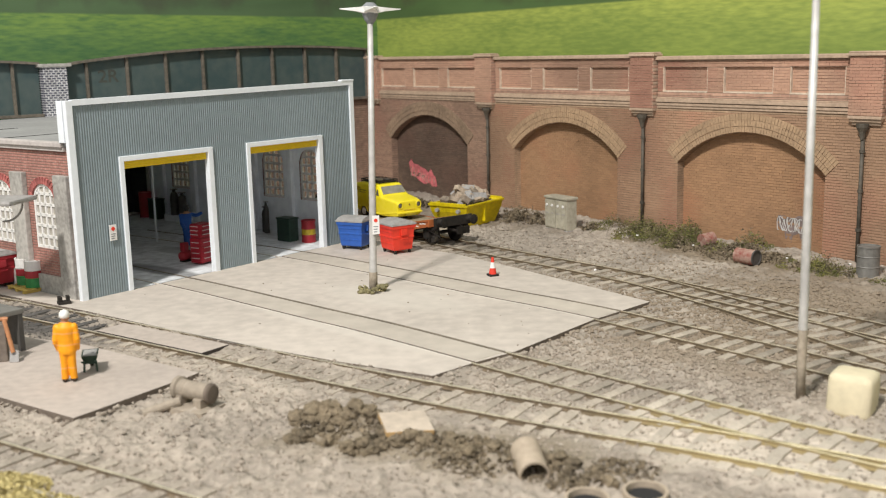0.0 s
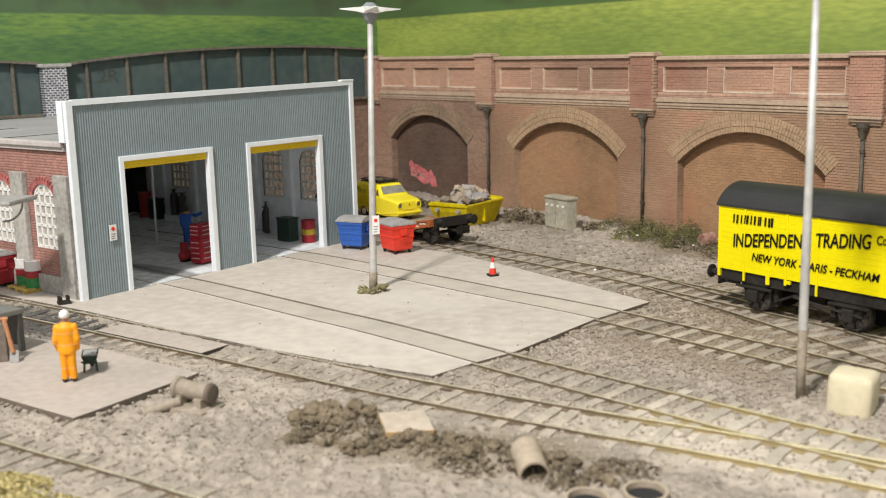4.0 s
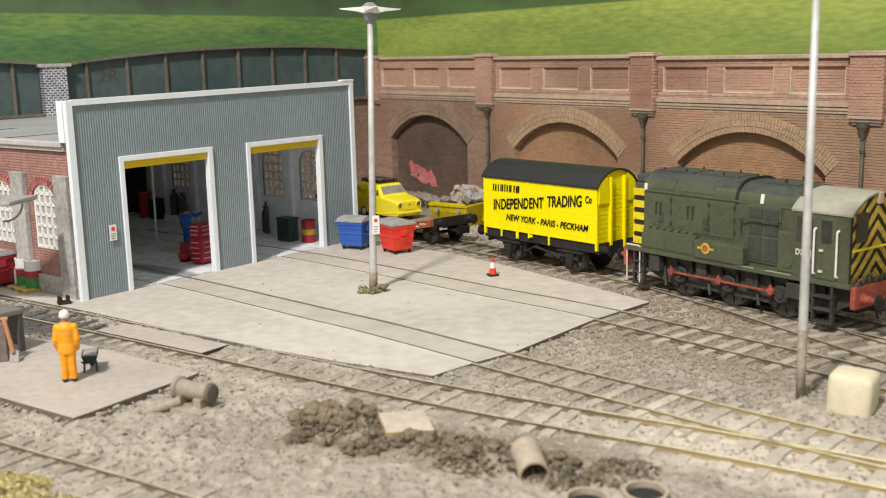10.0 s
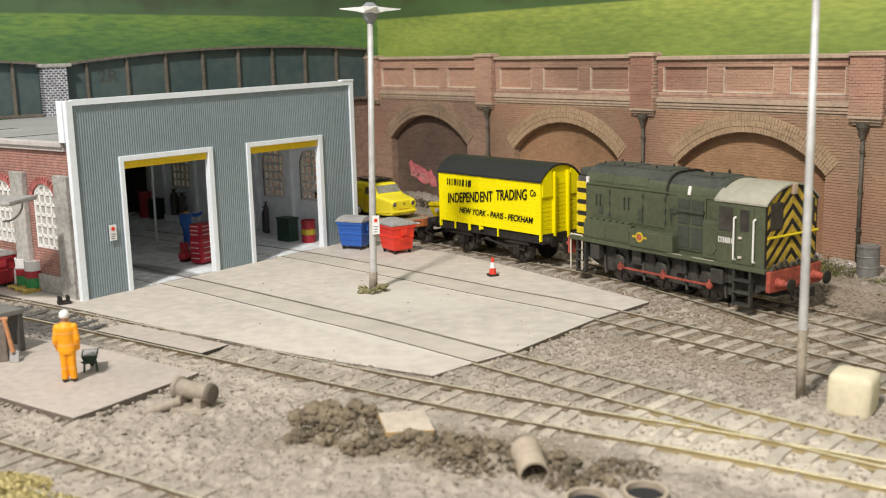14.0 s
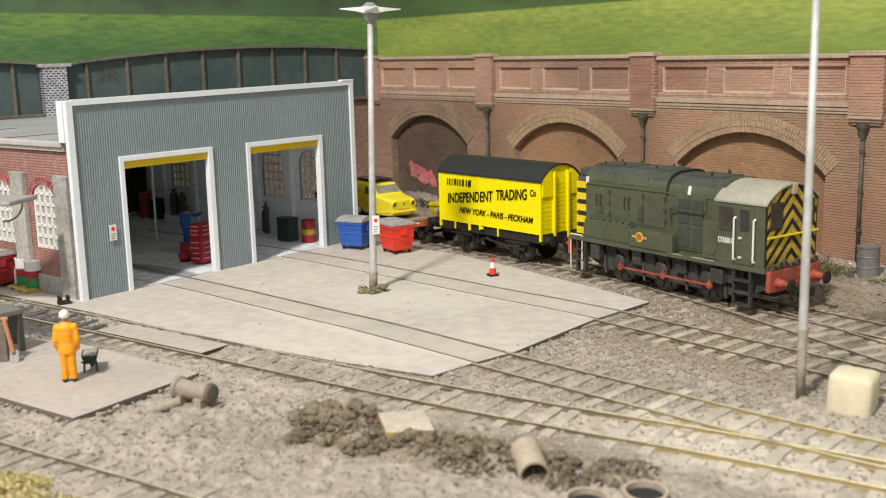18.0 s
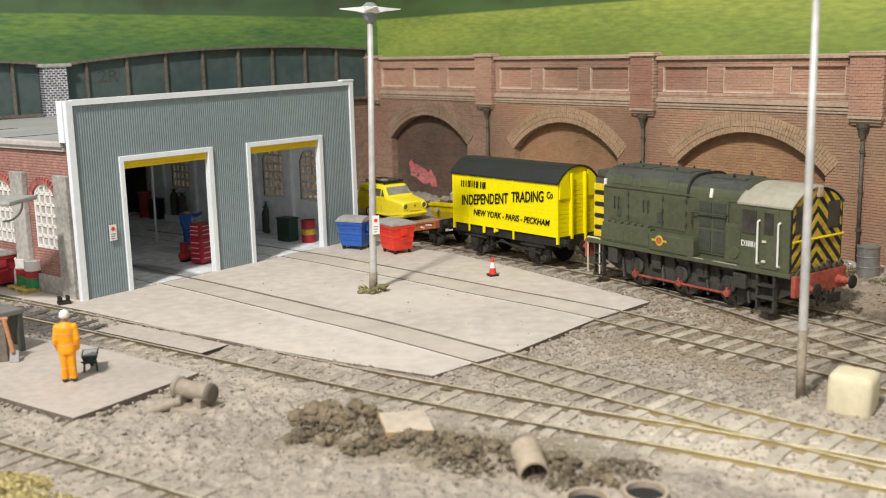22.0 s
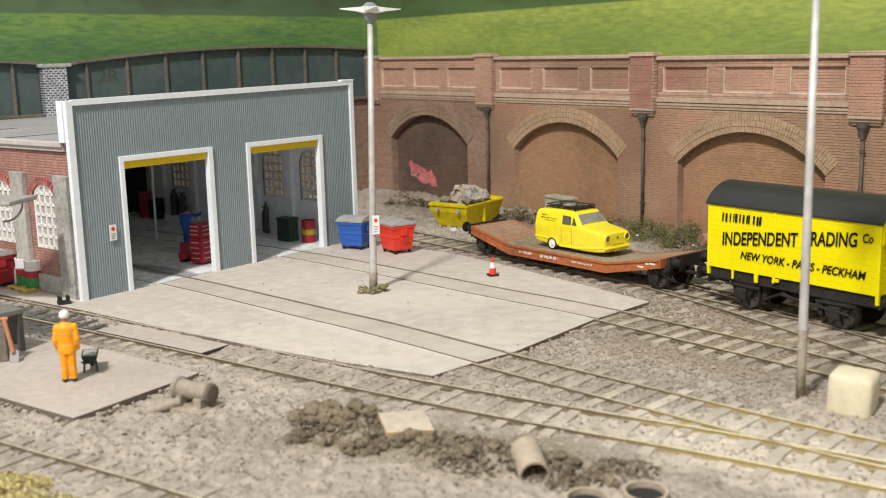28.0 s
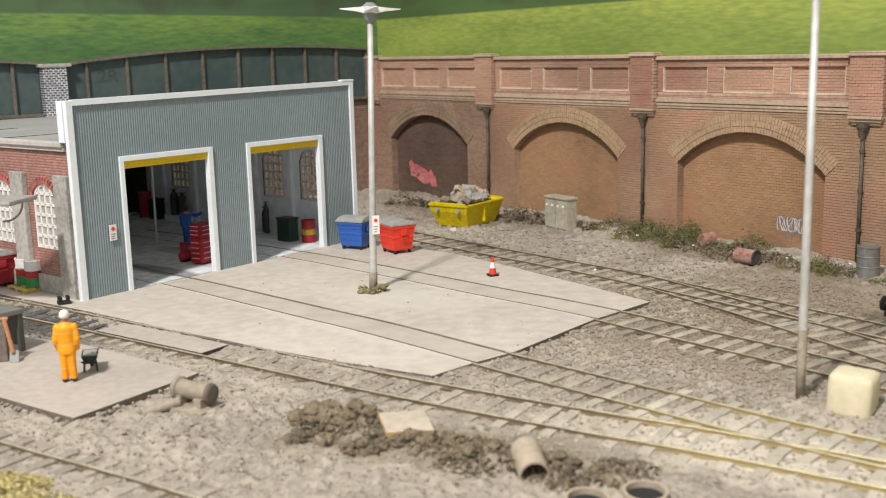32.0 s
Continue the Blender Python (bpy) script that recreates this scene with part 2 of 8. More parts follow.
def brick_piece_mat(name, c1, c2, grime=0.35, scale=14, red=0.65):
    """Single bricks, each of its own tint, with drifting soot."""
    m = bpy.data.materials.new(name)
    m.use_nodes = True
    nt = m.node_tree
    L = nt.links.new
    b = nt.nodes["Principled BSDF"]
    b.inputs["Roughness"].default_value = 0.88
    ge, oi, tc = nt.nodes.new("ShaderNodeNewGeometry"), nt.nodes.new("ShaderNodeObjectInfo"), nt.nodes.new("ShaderNodeTexCoord")
    ad, fr, mx, hs, mr = nt.nodes.new("ShaderNodeMath"), nt.nodes.new("ShaderNodeMath"), nt.nodes.new("ShaderNodeMix"), nt.nodes.new("ShaderNodeHueSaturation"), nt.nodes.new("ShaderNodeMapRange")
    ad.operation, fr.operation, mx.data_type = "ADD", "FRACT", "RGBA"
    L(ge.outputs["Random Per Island"], ad.inputs[0])
    L(oi.outputs["Random"], ad.inputs[1])
    L(ad.outputs[0], fr.inputs[0])
    L(fr.outputs[0], mx.inputs["Factor"])
    mx.inputs["A"].default_value, mx.inputs["B"].default_value = (*c1, 1), (*c2, 1)
    wt = nt.nodes.new("ShaderNodeTexNoise")
    wt.inputs["Scale"].default_value, wt.inputs["Detail"].default_value = scale, 6
    L(ge.outputs["Position"], wt.inputs["Vector"])
    mr.inputs["From Min"].default_value, mr.inputs["From Max"].default_value = 0.4, 0.66
    mr.inputs["To Min"].default_value, mr.inputs["To Max"].default_value = 1.08, 1 - grime
    L(wt.outputs["Fac"], mr.inputs["Value"])
    L(mr.outputs[0], hs.inputs["Value"])
    # faded pinkish-red patches
    n3, m3, x3 = nt.nodes.new("ShaderNodeTexNoise"), nt.nodes.new("ShaderNodeMapRange"), nt.nodes.new("ShaderNodeMix")
    n3.inputs["Scale"].default_value, n3.inputs["Detail"].default_value = 22, 5
    L(ge.outputs["Position"], n3.inputs["Vector"])
    m3.inputs["From Min"].default_value, m3.inputs["From Max"].default_value = 0.5, 0.68
    m3.inputs["To Max"].default_value = red
    L(n3.outputs["Fac"], m3.inputs["Value"])
    x3.data_type = "RGBA"
    L(m3.outputs[0], x3.inputs["Factor"])
    L(mx.outputs["Result"], x3.inputs["A"])
    x3.inputs["B"].default_value = (c1[0] * 1.02, c1[1] * 0.78, c1[2] * 0.8, 1)
    L(x3.outputs["Result"], hs.inputs["Color"])
    L(hs.outputs[0], b.inputs["Base Color"])
    n2, bp = nt.nodes.new("ShaderNodeTexNoise"), nt.nodes.new("ShaderNodeBump")
    n2.inputs["Scale"].default_value = 900
    L(ge.outputs["Position"], n2.inputs["Vector"])
    bp.inputs["Strength"].default_value, bp.inputs["Distance"].default_value = 0.3, 0.0003
    L(n2.outputs["Fac"], bp.inputs["Height"])
    L(bp.outputs[0], b.inputs["Normal"])
    return m


M_BP = brick_piece_mat("red_brick_piece", (0.43, 0.27, 0.172), (0.36, 0.222, 0.14), 0.4, 9)
M_BP_SOOT_DIM = brick_piece_mat("sooty_dimmed_brick_piece", (0.34, 0.22, 0.155), (0.25, 0.16, 0.115), 0.5, 10)
M_BPI = brick_piece_mat("infill_brick_piece", (0.38, 0.222, 0.12), (0.31, 0.18, 0.098), 0.35)
M_BPI_SOOT_DIM = brick_piece_mat("sooty_dimmed_infill_brick_piece", (0.18, 0.12, 0.085), (0.125, 0.084, 0.062), 0.5)
M_BPP = brick_piece_mat("parapet_brick_piece", (0.47, 0.288, 0.2), (0.4, 0.24, 0.168), 0.36)
M_STONE = brick_piece_mat("ballast_stone", (0.39, 0.34, 0.282), (0.24, 0.2, 0.158), 0.15, red=0.0)
dusted(M_STONE, 135, 430, 120, 130, -50, (0.235, 0.182, 0.122), 0.75)
dusted(M_STONE, 20, 645, 95, 26, -52, (0.19, 0.155, 0.115), 0.8)
dusted(M_STONE, -166, 404, 62, 21, -35, (0.07, 0.065, 0.06), 0.92)
M_RING = mat("tan_voussoir_brick", (0.36, 0.245, 0.15), 0.85, var=0.22, s1=60, s2=700, bump=0.3)
M_RING_SOOT_DIM = mat("sooty_dimmed_voussoir_brick", (0.25, 0.175, 0.118), 0.85, var=0.25, s1=50, s2=700, bump=0.3)
M_BEAD = mat("pale_moulded_bead", (0.56, 0.46, 0.36), 0.8, var=0.25, s1=30, s2=500)
M_COPE = mat("sandstone_coping", (0.42, 0.31, 0.225), 0.85, var=0.2, s1=40, s2=500)
M_PIPE = mat("grimy_iron_pipe", (0.075, 0.065, 0.05), 0.7, var=0.4, s1=80, s2=600)
M_CLAD = mat("grey_corrugated_cladding", (0.205, 0.252, 0.272), 0.5, var=0.09, s1=25, s2=300, bump=0.05)
M_WHITE = mat("white_trim", (0.76, 0.8, 0.84), 0.55, var=0.05, s1=40, s2=400, bump=0.05)
M_YSHUT = mat("yellow_shutter", (0.72, 0.5, 0.01), 0.5, var=0.08)
M_SIDEBRICK = brick_mat("shed_brick", (0.42, 0.2, 0.16), (0.35, 0.165, 0.135), (0.45, 0.34, 0.3), axes="YZ", row=1.2, width=3.2, gap=0.12, grime=0.4)
M_GREYSTONE = mat("grey_pilaster", (0.36, 0.345, 0.32), 0.85, var=0.3)
M_ROOF = mat("grey_felt_roof", (0.3, 0.3, 0.295), 0.9, var=0.12)
M_INWALL = mat("white_shed_wall", (0.84, 0.88, 0.93), 0.85, var=0.1, s1=20, s2=200)
M_INFLOOR = mat("shed_floor", (0.66, 0.68, 0.7), 0.8, var=0.25, s1=25, s2=200)
# floor darker along the doorway rail, and in one patch further in
dusted(M_INFLOOR, 57, 24, 7, 34, 0, (0.12, 0.12, 0.12), 0.7)
dusted(M_INFLOOR, 95, 62, 9, 16, 0, (0.2, 0.2, 0.2), 0.5)
M_DARK = mat("dark_void", (0.02, 0.02, 0.02), 0.9)
M_GIRDER = mat("dark_green_girder_plate", (0.06, 0.107, 0.112), 0.5, var=0.35, s1=18, s2=160, col2=(0.075, 0.1, 0.095))
M_GIRRIB = mat("rusty_girder_rib", (0.125, 0.108, 0.085), 0.75, var=0.3, s1=50, s2=400)
M_STONEGREY = brick_mat("blue_grey_brick", (0.045, 0.048, 0.075), (0.085, 0.085, 0.115), (0.68, 0.68, 0.69), row=1.45, width=2.9, gap=0.36, grime=0.15)
M_FIELD_R = field_mat("meadow_print", 0.1253, 0.0045, (0.08, 0.14, 0.045), (0.36, 0.41, 0.085), (0.21, 0.295, 0.062))
# left board in darker tones: its turn from the light, put into the print
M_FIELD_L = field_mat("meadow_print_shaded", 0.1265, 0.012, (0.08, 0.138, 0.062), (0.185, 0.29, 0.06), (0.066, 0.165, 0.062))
M_GLASS = glass_mat("window_glass")


# ---- mesh tools, in millimetres ----
def link(name, bm, material, parent=None, label="", smooth=False):
    bmesh.ops.scale(bm, vec=(MM, MM, MM), verts=bm.verts)
    me = bpy.data.meshes.new(name)
    bm.normal_update()
    bm.to_mesh(me)
    bm.free()
    mats = material if isinstance(material, (list, tuple)) else [material]
    for q in mats:
        me.materials.append(q)
    if smooth:
        for p in me.polygons:
            p.use_smooth = True
    ob = new(name, me)
    if parent is not None:
        ob.parent = parent
    if label:
        ob["label"] = label
    return ob


def part(name, bm, material, parent, label="", smooth=False):
    return link(name, bm, material, parent, label, smooth)


def at(x, y, z=0, rz=0, rx=0, ry=0):
    return pose(x * MM, y * MM, z * MM, rx, ry, rz)


def thing(name, label, category, x=0, y=0, z=0, rz=0, group="", kind=""):
    ob = new(name)
    ob.empty_display_size = 0.005
    ob.matrix_basis = at(x, y, z, rz)
    return tagged(ob, label, category, group, kind)


def box(bm, x0, x1, y0, y1, z0, z1, bevel=0.0, m=None, mi=0):
    r = bmesh.ops.create_cube(bm, size=1.0, matrix=Matrix.Translation(((x0 + x1) / 2, (y0 + y1) / 2, (z0 + z1) / 2)) @ Matrix.Diagonal((abs(x1 - x0), abs(y1 - y0), abs(z1 - z0), 1)))
    vs = r["verts"]
    fs = list({f for v in vs for f in v.link_faces})
    if bevel:
        es = list({e for v in vs for e in v.link_edges})
        bv = bmesh.ops.bevel(bm, geom=es, offset=bevel, segments=2, affect="EDGES", profile=0.6)
        vs = list({v for f in bv["faces"] for v in f.verts} | {v for v in vs if v.is_valid})
        fs = list({f for v in vs for f in v.link_faces})
    for f in fs:
        f.material_index = mi
    if m is not None:
        bmesh.ops.transform(bm, matrix=m, verts=vs)
    return vs


def bx(*a, **k):
    bm = bmesh.new()
    box(bm, *a, **k)
    return bm


def cyl(bm, r0, r1, h, m=None, seg=20, cap=True):
    """A tapered cylinder from z 0 to h."""
    r = bmesh.ops.create_cone(bm, cap_ends=cap, cap_tris=False, segments=seg, radius1=r0, radius2=r1, depth=h, matrix=Matrix.Translation((0, 0, h / 2)))
    if m is not None:
        bmesh.ops.transform(bm, matrix=m, verts=r["verts"])
    return r["verts"]


def rod(bm, p, q, r, seg=10, r2=None):
    p, q = Vector(p), Vector(q)
    m = Matrix.Translation(p) @ (q - p).to_track_quat("Z", "Y").to_matrix().to_4x4()
    return cyl(bm, r, r if r2 is None else r2, (q - p).length, m, seg)


def lathe(bm, prof, m=None, seg=24):
    """Turns (radius, z) rows round the z axis."""
    rings = []
    for r, z in prof:
        rings.append([bm.verts.new((r * math.cos(2 * math.pi * i / seg), r * math.sin(2 * math.pi * i / seg), z)) for i in range(seg)])
    for a, b in zip(rings, rings[1:]):
        for i in range(seg):
            bm.faces.new((a[i], a[(i + 1) % seg], b[(i + 1) % seg], b[i]))
    bm.faces.new(rings[0][::-1])
    bm.faces.new(rings[-1])
    vs = [v for r in rings for v in r]
    if m is not None:
        bmesh.ops.transform(bm, matrix=m, verts=vs)
    return vs


def prism(bm, outline, z0, z1, m=None, axis="z"):
    """An outline of (a, b) extruded; axis y: outline in x, z extruded along y; axis x: outline in y, z along x."""
    def p(a, b, c):
        return {"z": (a, b, c), "y": (a, c, b), "x": (c, a, b)}[axis]
    lo = [bm.verts.new(p(a, b, z0)) for a, b in outline]
    hi = [bm.verts.new(p(a, b, z1)) for a, b in outline]
    n = len(outline)
    fs = [bm.faces.new(lo[::-1]), bm.faces.new(hi)]
    for i in range(n):
        fs.append(bm.faces.new((lo[i], lo[(i + 1) % n], hi[(i + 1) % n], hi[i])))
    bmesh.ops.recalc_face_normals(bm, faces=fs)
    if m is not None:
        bmesh.ops.transform(bm, matrix=m, verts=lo + hi)
    return lo + hi


def spline(pts, step=2.0):
    """Evenly spaced points on a smooth line through pts, with headings."""
    P = [Vector((*p, 0)) for p in pts]
    P = [P[0] * 2 - P[1]] + P + [P[-1] * 2 - P[-2]]
    dense = []
    for i in range(1, len(P) - 2):
        a, b, c, d = P[i - 1:i + 3]
        for k in range(24):
            t = k / 24
            dense.append(0.5 * (2 * b + (c - a) * t + (2 * a - 5 * b + 4 * c - d) * t * t + (3 * b - a - 3 * c + d) * t ** 3))
    dense.append(P[-2])
    out, acc = [dense[0]], 0.0
    for a, b in zip(dense, dense[1:]):
        acc += (b - a).length
        if acc >= step:
            out.append(b)
            acc = 0.0
    res = []
    for i, p in enumerate(out):
        d = (out[min(i + 1, len(out) - 1)] - out[max(i - 1, 0)]).normalized()
        res.append((p, d, Vector((-d.y, d.x, 0))))
    return res


def sweep(bm, line, prof, off=0.0):
    """Carries a closed (sideways, up) profile along a spline, off to its left."""
    rings = [[bm.verts.new(p + n * (off + a) + Vector((0, 0, b))) for a, b in prof] for p, d, n in line]
    k = len(prof)
    for a, b in zip(rings, rings[1:]):
        for i in range(k):
            bm.faces.new((a[i], a[(i + 1) % k], b[(i + 1) % k], b[i]))
    bm.faces.new(rings[0])
    bm.faces.new(rings[-1][::-1])
    bmesh.ops.recalc_face_normals(bm, faces=bm.faces)


# ---- the lines of the tracks ----
TRACKS = {
    "D": [(-150, 746), (-60, 630), (-14, 571), (32, 515), (79.3, 458), (118, 405), (152, 358), (190, 304), (270, 190)],
    "E": [(74, 464.5), (88, 445), (101.4, 420), (116.6, 390.7), (129, 363.3), (145.4, 326), (165, 280)],
    "C": [(-180.0, 609.0), (-138.0, 576.0), (-92.0, 539.5), (-58.5, 510.0), (-29.0, 480.6), (-2.0, 453.2), (20.6, 429.6), (42.6, 408.2), (61.8, 387.6), (78.7, 367.3), (108.3, 331.8), (128.2, 306.8), (160.1, 266.1)],
    "B": [(-240.0, 568.5), (-187.0, 526.0), (-134.8, 479.8), (-101.0, 449.2), (-72.5, 421.8), (-47.0, 397.3), (-23.5, 375.0), (17.1, 332.4), (40.8, 308.4), (62.3, 287.2), (86.6, 263.0), (111.0, 241.1), (151.2, 206.4)],
    "A": [(-329.4, 529.9), (-195.5, 436.4), (-134.0, 393.2), (-82.6, 356.0), (-20.4, 311.4), (29.1, 278.7), (64.4, 257.3), (100.4, 233.4), (151.8, 197.5)],
    "F": [(-219.9, 325.1), (-124.3, 261.1), (-94.1, 241.9), (-68.0, 224.8), (-17.7, 190.2)],
}
LINES = {k: spline(v) for k, v in TRACKS.items()}
APRON = [(-4.3, 316.3), (10.3, 330.3), (23.5, 341), (55.4, 380.3), (81.7, 406.4), (30.6, 483.1), (4.5, 518.8), (-12.8, 533.4), (-36, 560), (-41, 572), (-148, 438), (-152, 432.5),
         (-215, 482), (-250, 505), (-255, 492), (-194.7, 449.5), (-145.7, 414.6), (-78.1, 362.1), (-35.2, 334.2)]
SLAB = [(-135.4, 305.5), (-106.1, 284.9), (-79.5, 325.4), (-128.7, 363), (-166.7, 381.8), (-240, 425), (-262, 392)]
WA = radians(-52.51)
WD, WN, WO = Vector((math.cos(WA), math.sin(WA), 0)), Vector((-math.sin(WA), math.cos(WA), 0)), Vector((30.75, 685.77, 0))
SA = radians(51.38)
SD, SN, SO = Vector((math.cos(SA), math.sin(SA), 0)), Vector((-math.sin(SA), math.cos(SA), 0)), Vector((-151.2, 433.9, 0))


def inside(x, y, poly):
    c = np.zeros(np.shape(x), bool)
    for (x0, y0), (x1, y1) in zip(poly, poly[1:] + poly[:1]):
        hit = (y0 > y) != (y1 > y)
        c ^= hit & (x < (x1 - x0) * (y - y0) / ((y1 - y0) or 1e-9) + x0)
    return c


NOISE = {k: np.random.RandomState(k).rand(256, 256) for k in range(1, 9)}


def value_noise(x, y, cell, seed):
    g = NOISE[seed]
    u, w = x / cell, y / cell
    i, j = np.floor(u).astype(int), np.floor(w).astype(int)
    a, b = u - i, w - j
    a, b = a * a * (3 - 2 * a), b * b * (3 - 2 * b)
    q = lambda m, n: g[m % 256, n % 256]
    return (q(i, j) * (1 - a) + q(i + 1, j) * a) * (1 - b) + (q(i, j + 1) * (1 - a) + q(i + 1, j + 1) * a) * b - 0.5


MOUNDS = [(-7, 258.5, 4, 3, 3.4), (-18, 272, 7, 6, 2.6), (-35, 279, 8, 6, 5.4), (-26, 275, 8, 6, 4.4), (-14, 262, 10, 6, 3.0), (3, 255, 14, 8, 2.2), (24, 245, 9, 8, 2.0), (42, 240, 10, 7, 1.4), (-110, 237, 16, 12, 3.0), (-94, 226, 12, 8, 2.0), (-2, 267, 8, 5, 1.8)]


BED, BED_NEAR = [[(q[0].x, q[0].y) for k in names for q in LINES[k][::4] if -230 < q[0].x < 240 and 180 < q[0].y < 660] for names in ("CDE", "ABF")]


SEAM = [(-190, 446), (-145.7, 414.6), (-78.1, 362.1), (-35.2, 334.2), (-4.3, 316.3), (6, 326)]
BANK = [(a[0] + (b[0] - a[0]) * i / 24, a[1] + (b[1] - a[1]) * i / 24) for a, b in zip(SEAM, SEAM[1:]) for i in range(24)]


def ground_height(x, y):
    """Loose ballast: lumps at three sizes, lower under slabs, banked up at the wall and the spoil heaps."""
    z = -1.75 + 0.8 * value_noise(x, y, 22, 1) + 1.0 * value_noise(x, y, 8, 2) + 1.5 * value_noise(x, y, 3.9, 3) + 1.5 * value_noise(x, y, 2.1, 4)
    z -= 0.9 * np.clip(0.12 - np.abs(value_noise(x, y, 4.3, 8)), 0, 1) / 0.12
    dist = (WO.x - x) * WN.x + (WO.y - y) * WN.y
    z += 2.2 * np.clip(1 - dist / 26, 0, 1) * (0.7 + value_noise(x, y, 14, 5))
    for mx, my, sx, sy, h in MOUNDS:
        e = ((x - mx) / sx) ** 2 + ((y - my) / sy) ** 2
        z += h * np.exp(-e) * (0.8 + 0.7 * value_noise(x, y, 6, 6) + 0.5 * value_noise(x, y, 2.5, 7))
    for bed, level in ((BED, -1.75), (BED_NEAR, -1.38)):
        near = np.full(np.shape(x), 1e9)
        for px, py in bed:
            near = np.minimum(near, (x - px) ** 2 + (y - py) ** 2)
        z = np.where(near < 16.5 ** 2, level + (z + 1.75) * 0.36, z)
    near = np.full(np.shape(x), 1e9)
    for px, py in BANK:
        near = np.minimum(near, (x - px) ** 2 + (y - py) ** 2)
    z = np.where(near < 49, np.maximum(z, -0.25 - 0.2 * np.sqrt(near) + 0.9 * value_noise(x, y, 2.1, 4) + 0.7 * value_noise(x, y, 5, 2)), z)
    for poly in (APRON, SLAB):
        z = np.where(inside(x, y, poly), np.minimum(z, -2.2), z)
    u = (x - SO.x) * SD.x + (y - SO.y) * SD.y
    w = (x - SO.x) * SN.x + (y - SO.y) * SN.y
    return np.where((u > -4) & (u < 172) & (w > 0) & (w < 230), -3.0, z)


def grid_mesh(name, xs, ys, material):
    X, Y = np.meshgrid(xs, ys)
    Z = ground_height(X, Y)
    co = np.stack([X, Y, Z], -1).reshape(-1, 3) * MM
    nx, ny = len(xs), len(ys)
    i = np.arange(nx * ny).reshape(ny, nx)
    f = np.stack([i[:-1, :-1], i[:-1, 1:], i[1:, 1:], i[1:, :-1]], -1).reshape(-1, 4)
    me = bpy.data.meshes.new(name)
    me.vertices.add(len(co))
    me.vertices.foreach_set("co", co.ravel())
    me.loops.add(f.size)
    me.loops.foreach_set("vertex_index", f.ravel())
    me.polygons.add(len(f))
    me.polygons.foreach_set("loop_start", np.arange(0, f.size, 4))
    me.polygons.foreach_set("loop_total", np.full(len(f), 4))
    me.update(calc_edges=True)
    me.polygons.foreach_set("use_smooth", np.ones(len(f), bool))
    me.materials.append(material)
    return new(name, me)


ground = grid_mesh("ground", np.concatenate([np.arange(-700, -200, 12.0), np.arange(-200, 230, 0.95), np.arange(230, 700, 12.0)]),
                   np.concatenate([np.arange(-120, 195, 12.0), np.arange(195, 420, 0.85), np.arange(420, 700, 1.5), np.arange(700, 1100, 14.0)]), M_BALLAST)
tagged(ground, "grey-brown crushed stone ballast ground", "ground", kind="structure")


def slab(name, outline, z0, z1, material, label):
    bm = bmesh.new()
    prism(bm, outline, z0, z1)
    return tagged(link(name, bm, material), label, "pavement", kind="structure")


apron = slab("concrete_apron", APRON, -2.4, 0.0, [M_CONC], "pale dusty concrete apron with inset rails")
card = slab("pavement", SLAB, -1.9, 0.0, [M_CARD], "grey-pink concrete hardstanding slab beside the track")


def grooves():
    bm = bmesh.new()
    for k in "BC":
        for off in (8.25, -8.25):
            inner = -1 if off > 0 else 1
            a, b = sorted((off + inner * 1.35, off - inner * 0.5))
            sweep(bm, LINES[k], [(a, -1.0), (b, -1.0), (b, 2), (a, 2)])
    bmesh.ops.scale(bm, vec=(MM, MM, MM), verts=bm.verts)
    me = bpy.data.meshes.new("groove_cutter")
    bm.to_mesh(me)
    bm.free()
    return me


cutter = bpy.data.objects.new("groove_cutter", grooves())
cut = apron.modifiers.new("grooves", "BOOLEAN")
cut.operation, cut.object, cut.solver = "DIFFERENCE", cutter, "EXACT"
scene.collection.objects.link(cutter)
dg = bpy.context.evaluated_depsgraph_get()
me_cut = bpy.data.meshes.new_from_object(apron.evaluated_get(dg))
apron.modifiers.clear()
apron.data = me_cut
# upright faces dark brown: cut card, and the shade line of the edge gap
for slb in (apron, card):
    slb.data.materials.append(M_CUT)
    for q in slb.data.polygons:
        if abs(q.normal.z) < 0.5:
            q.material_index = 1
bpy.data.objects.remove(cutter)


# ---- arcaded retaining wall; local x along it, y into it ----
def wall_frame(name, label, category, kind="structure"):
    return thing(name, label, category, WO.x, WO.y, 0, math.degrees(WA), kind=kind)


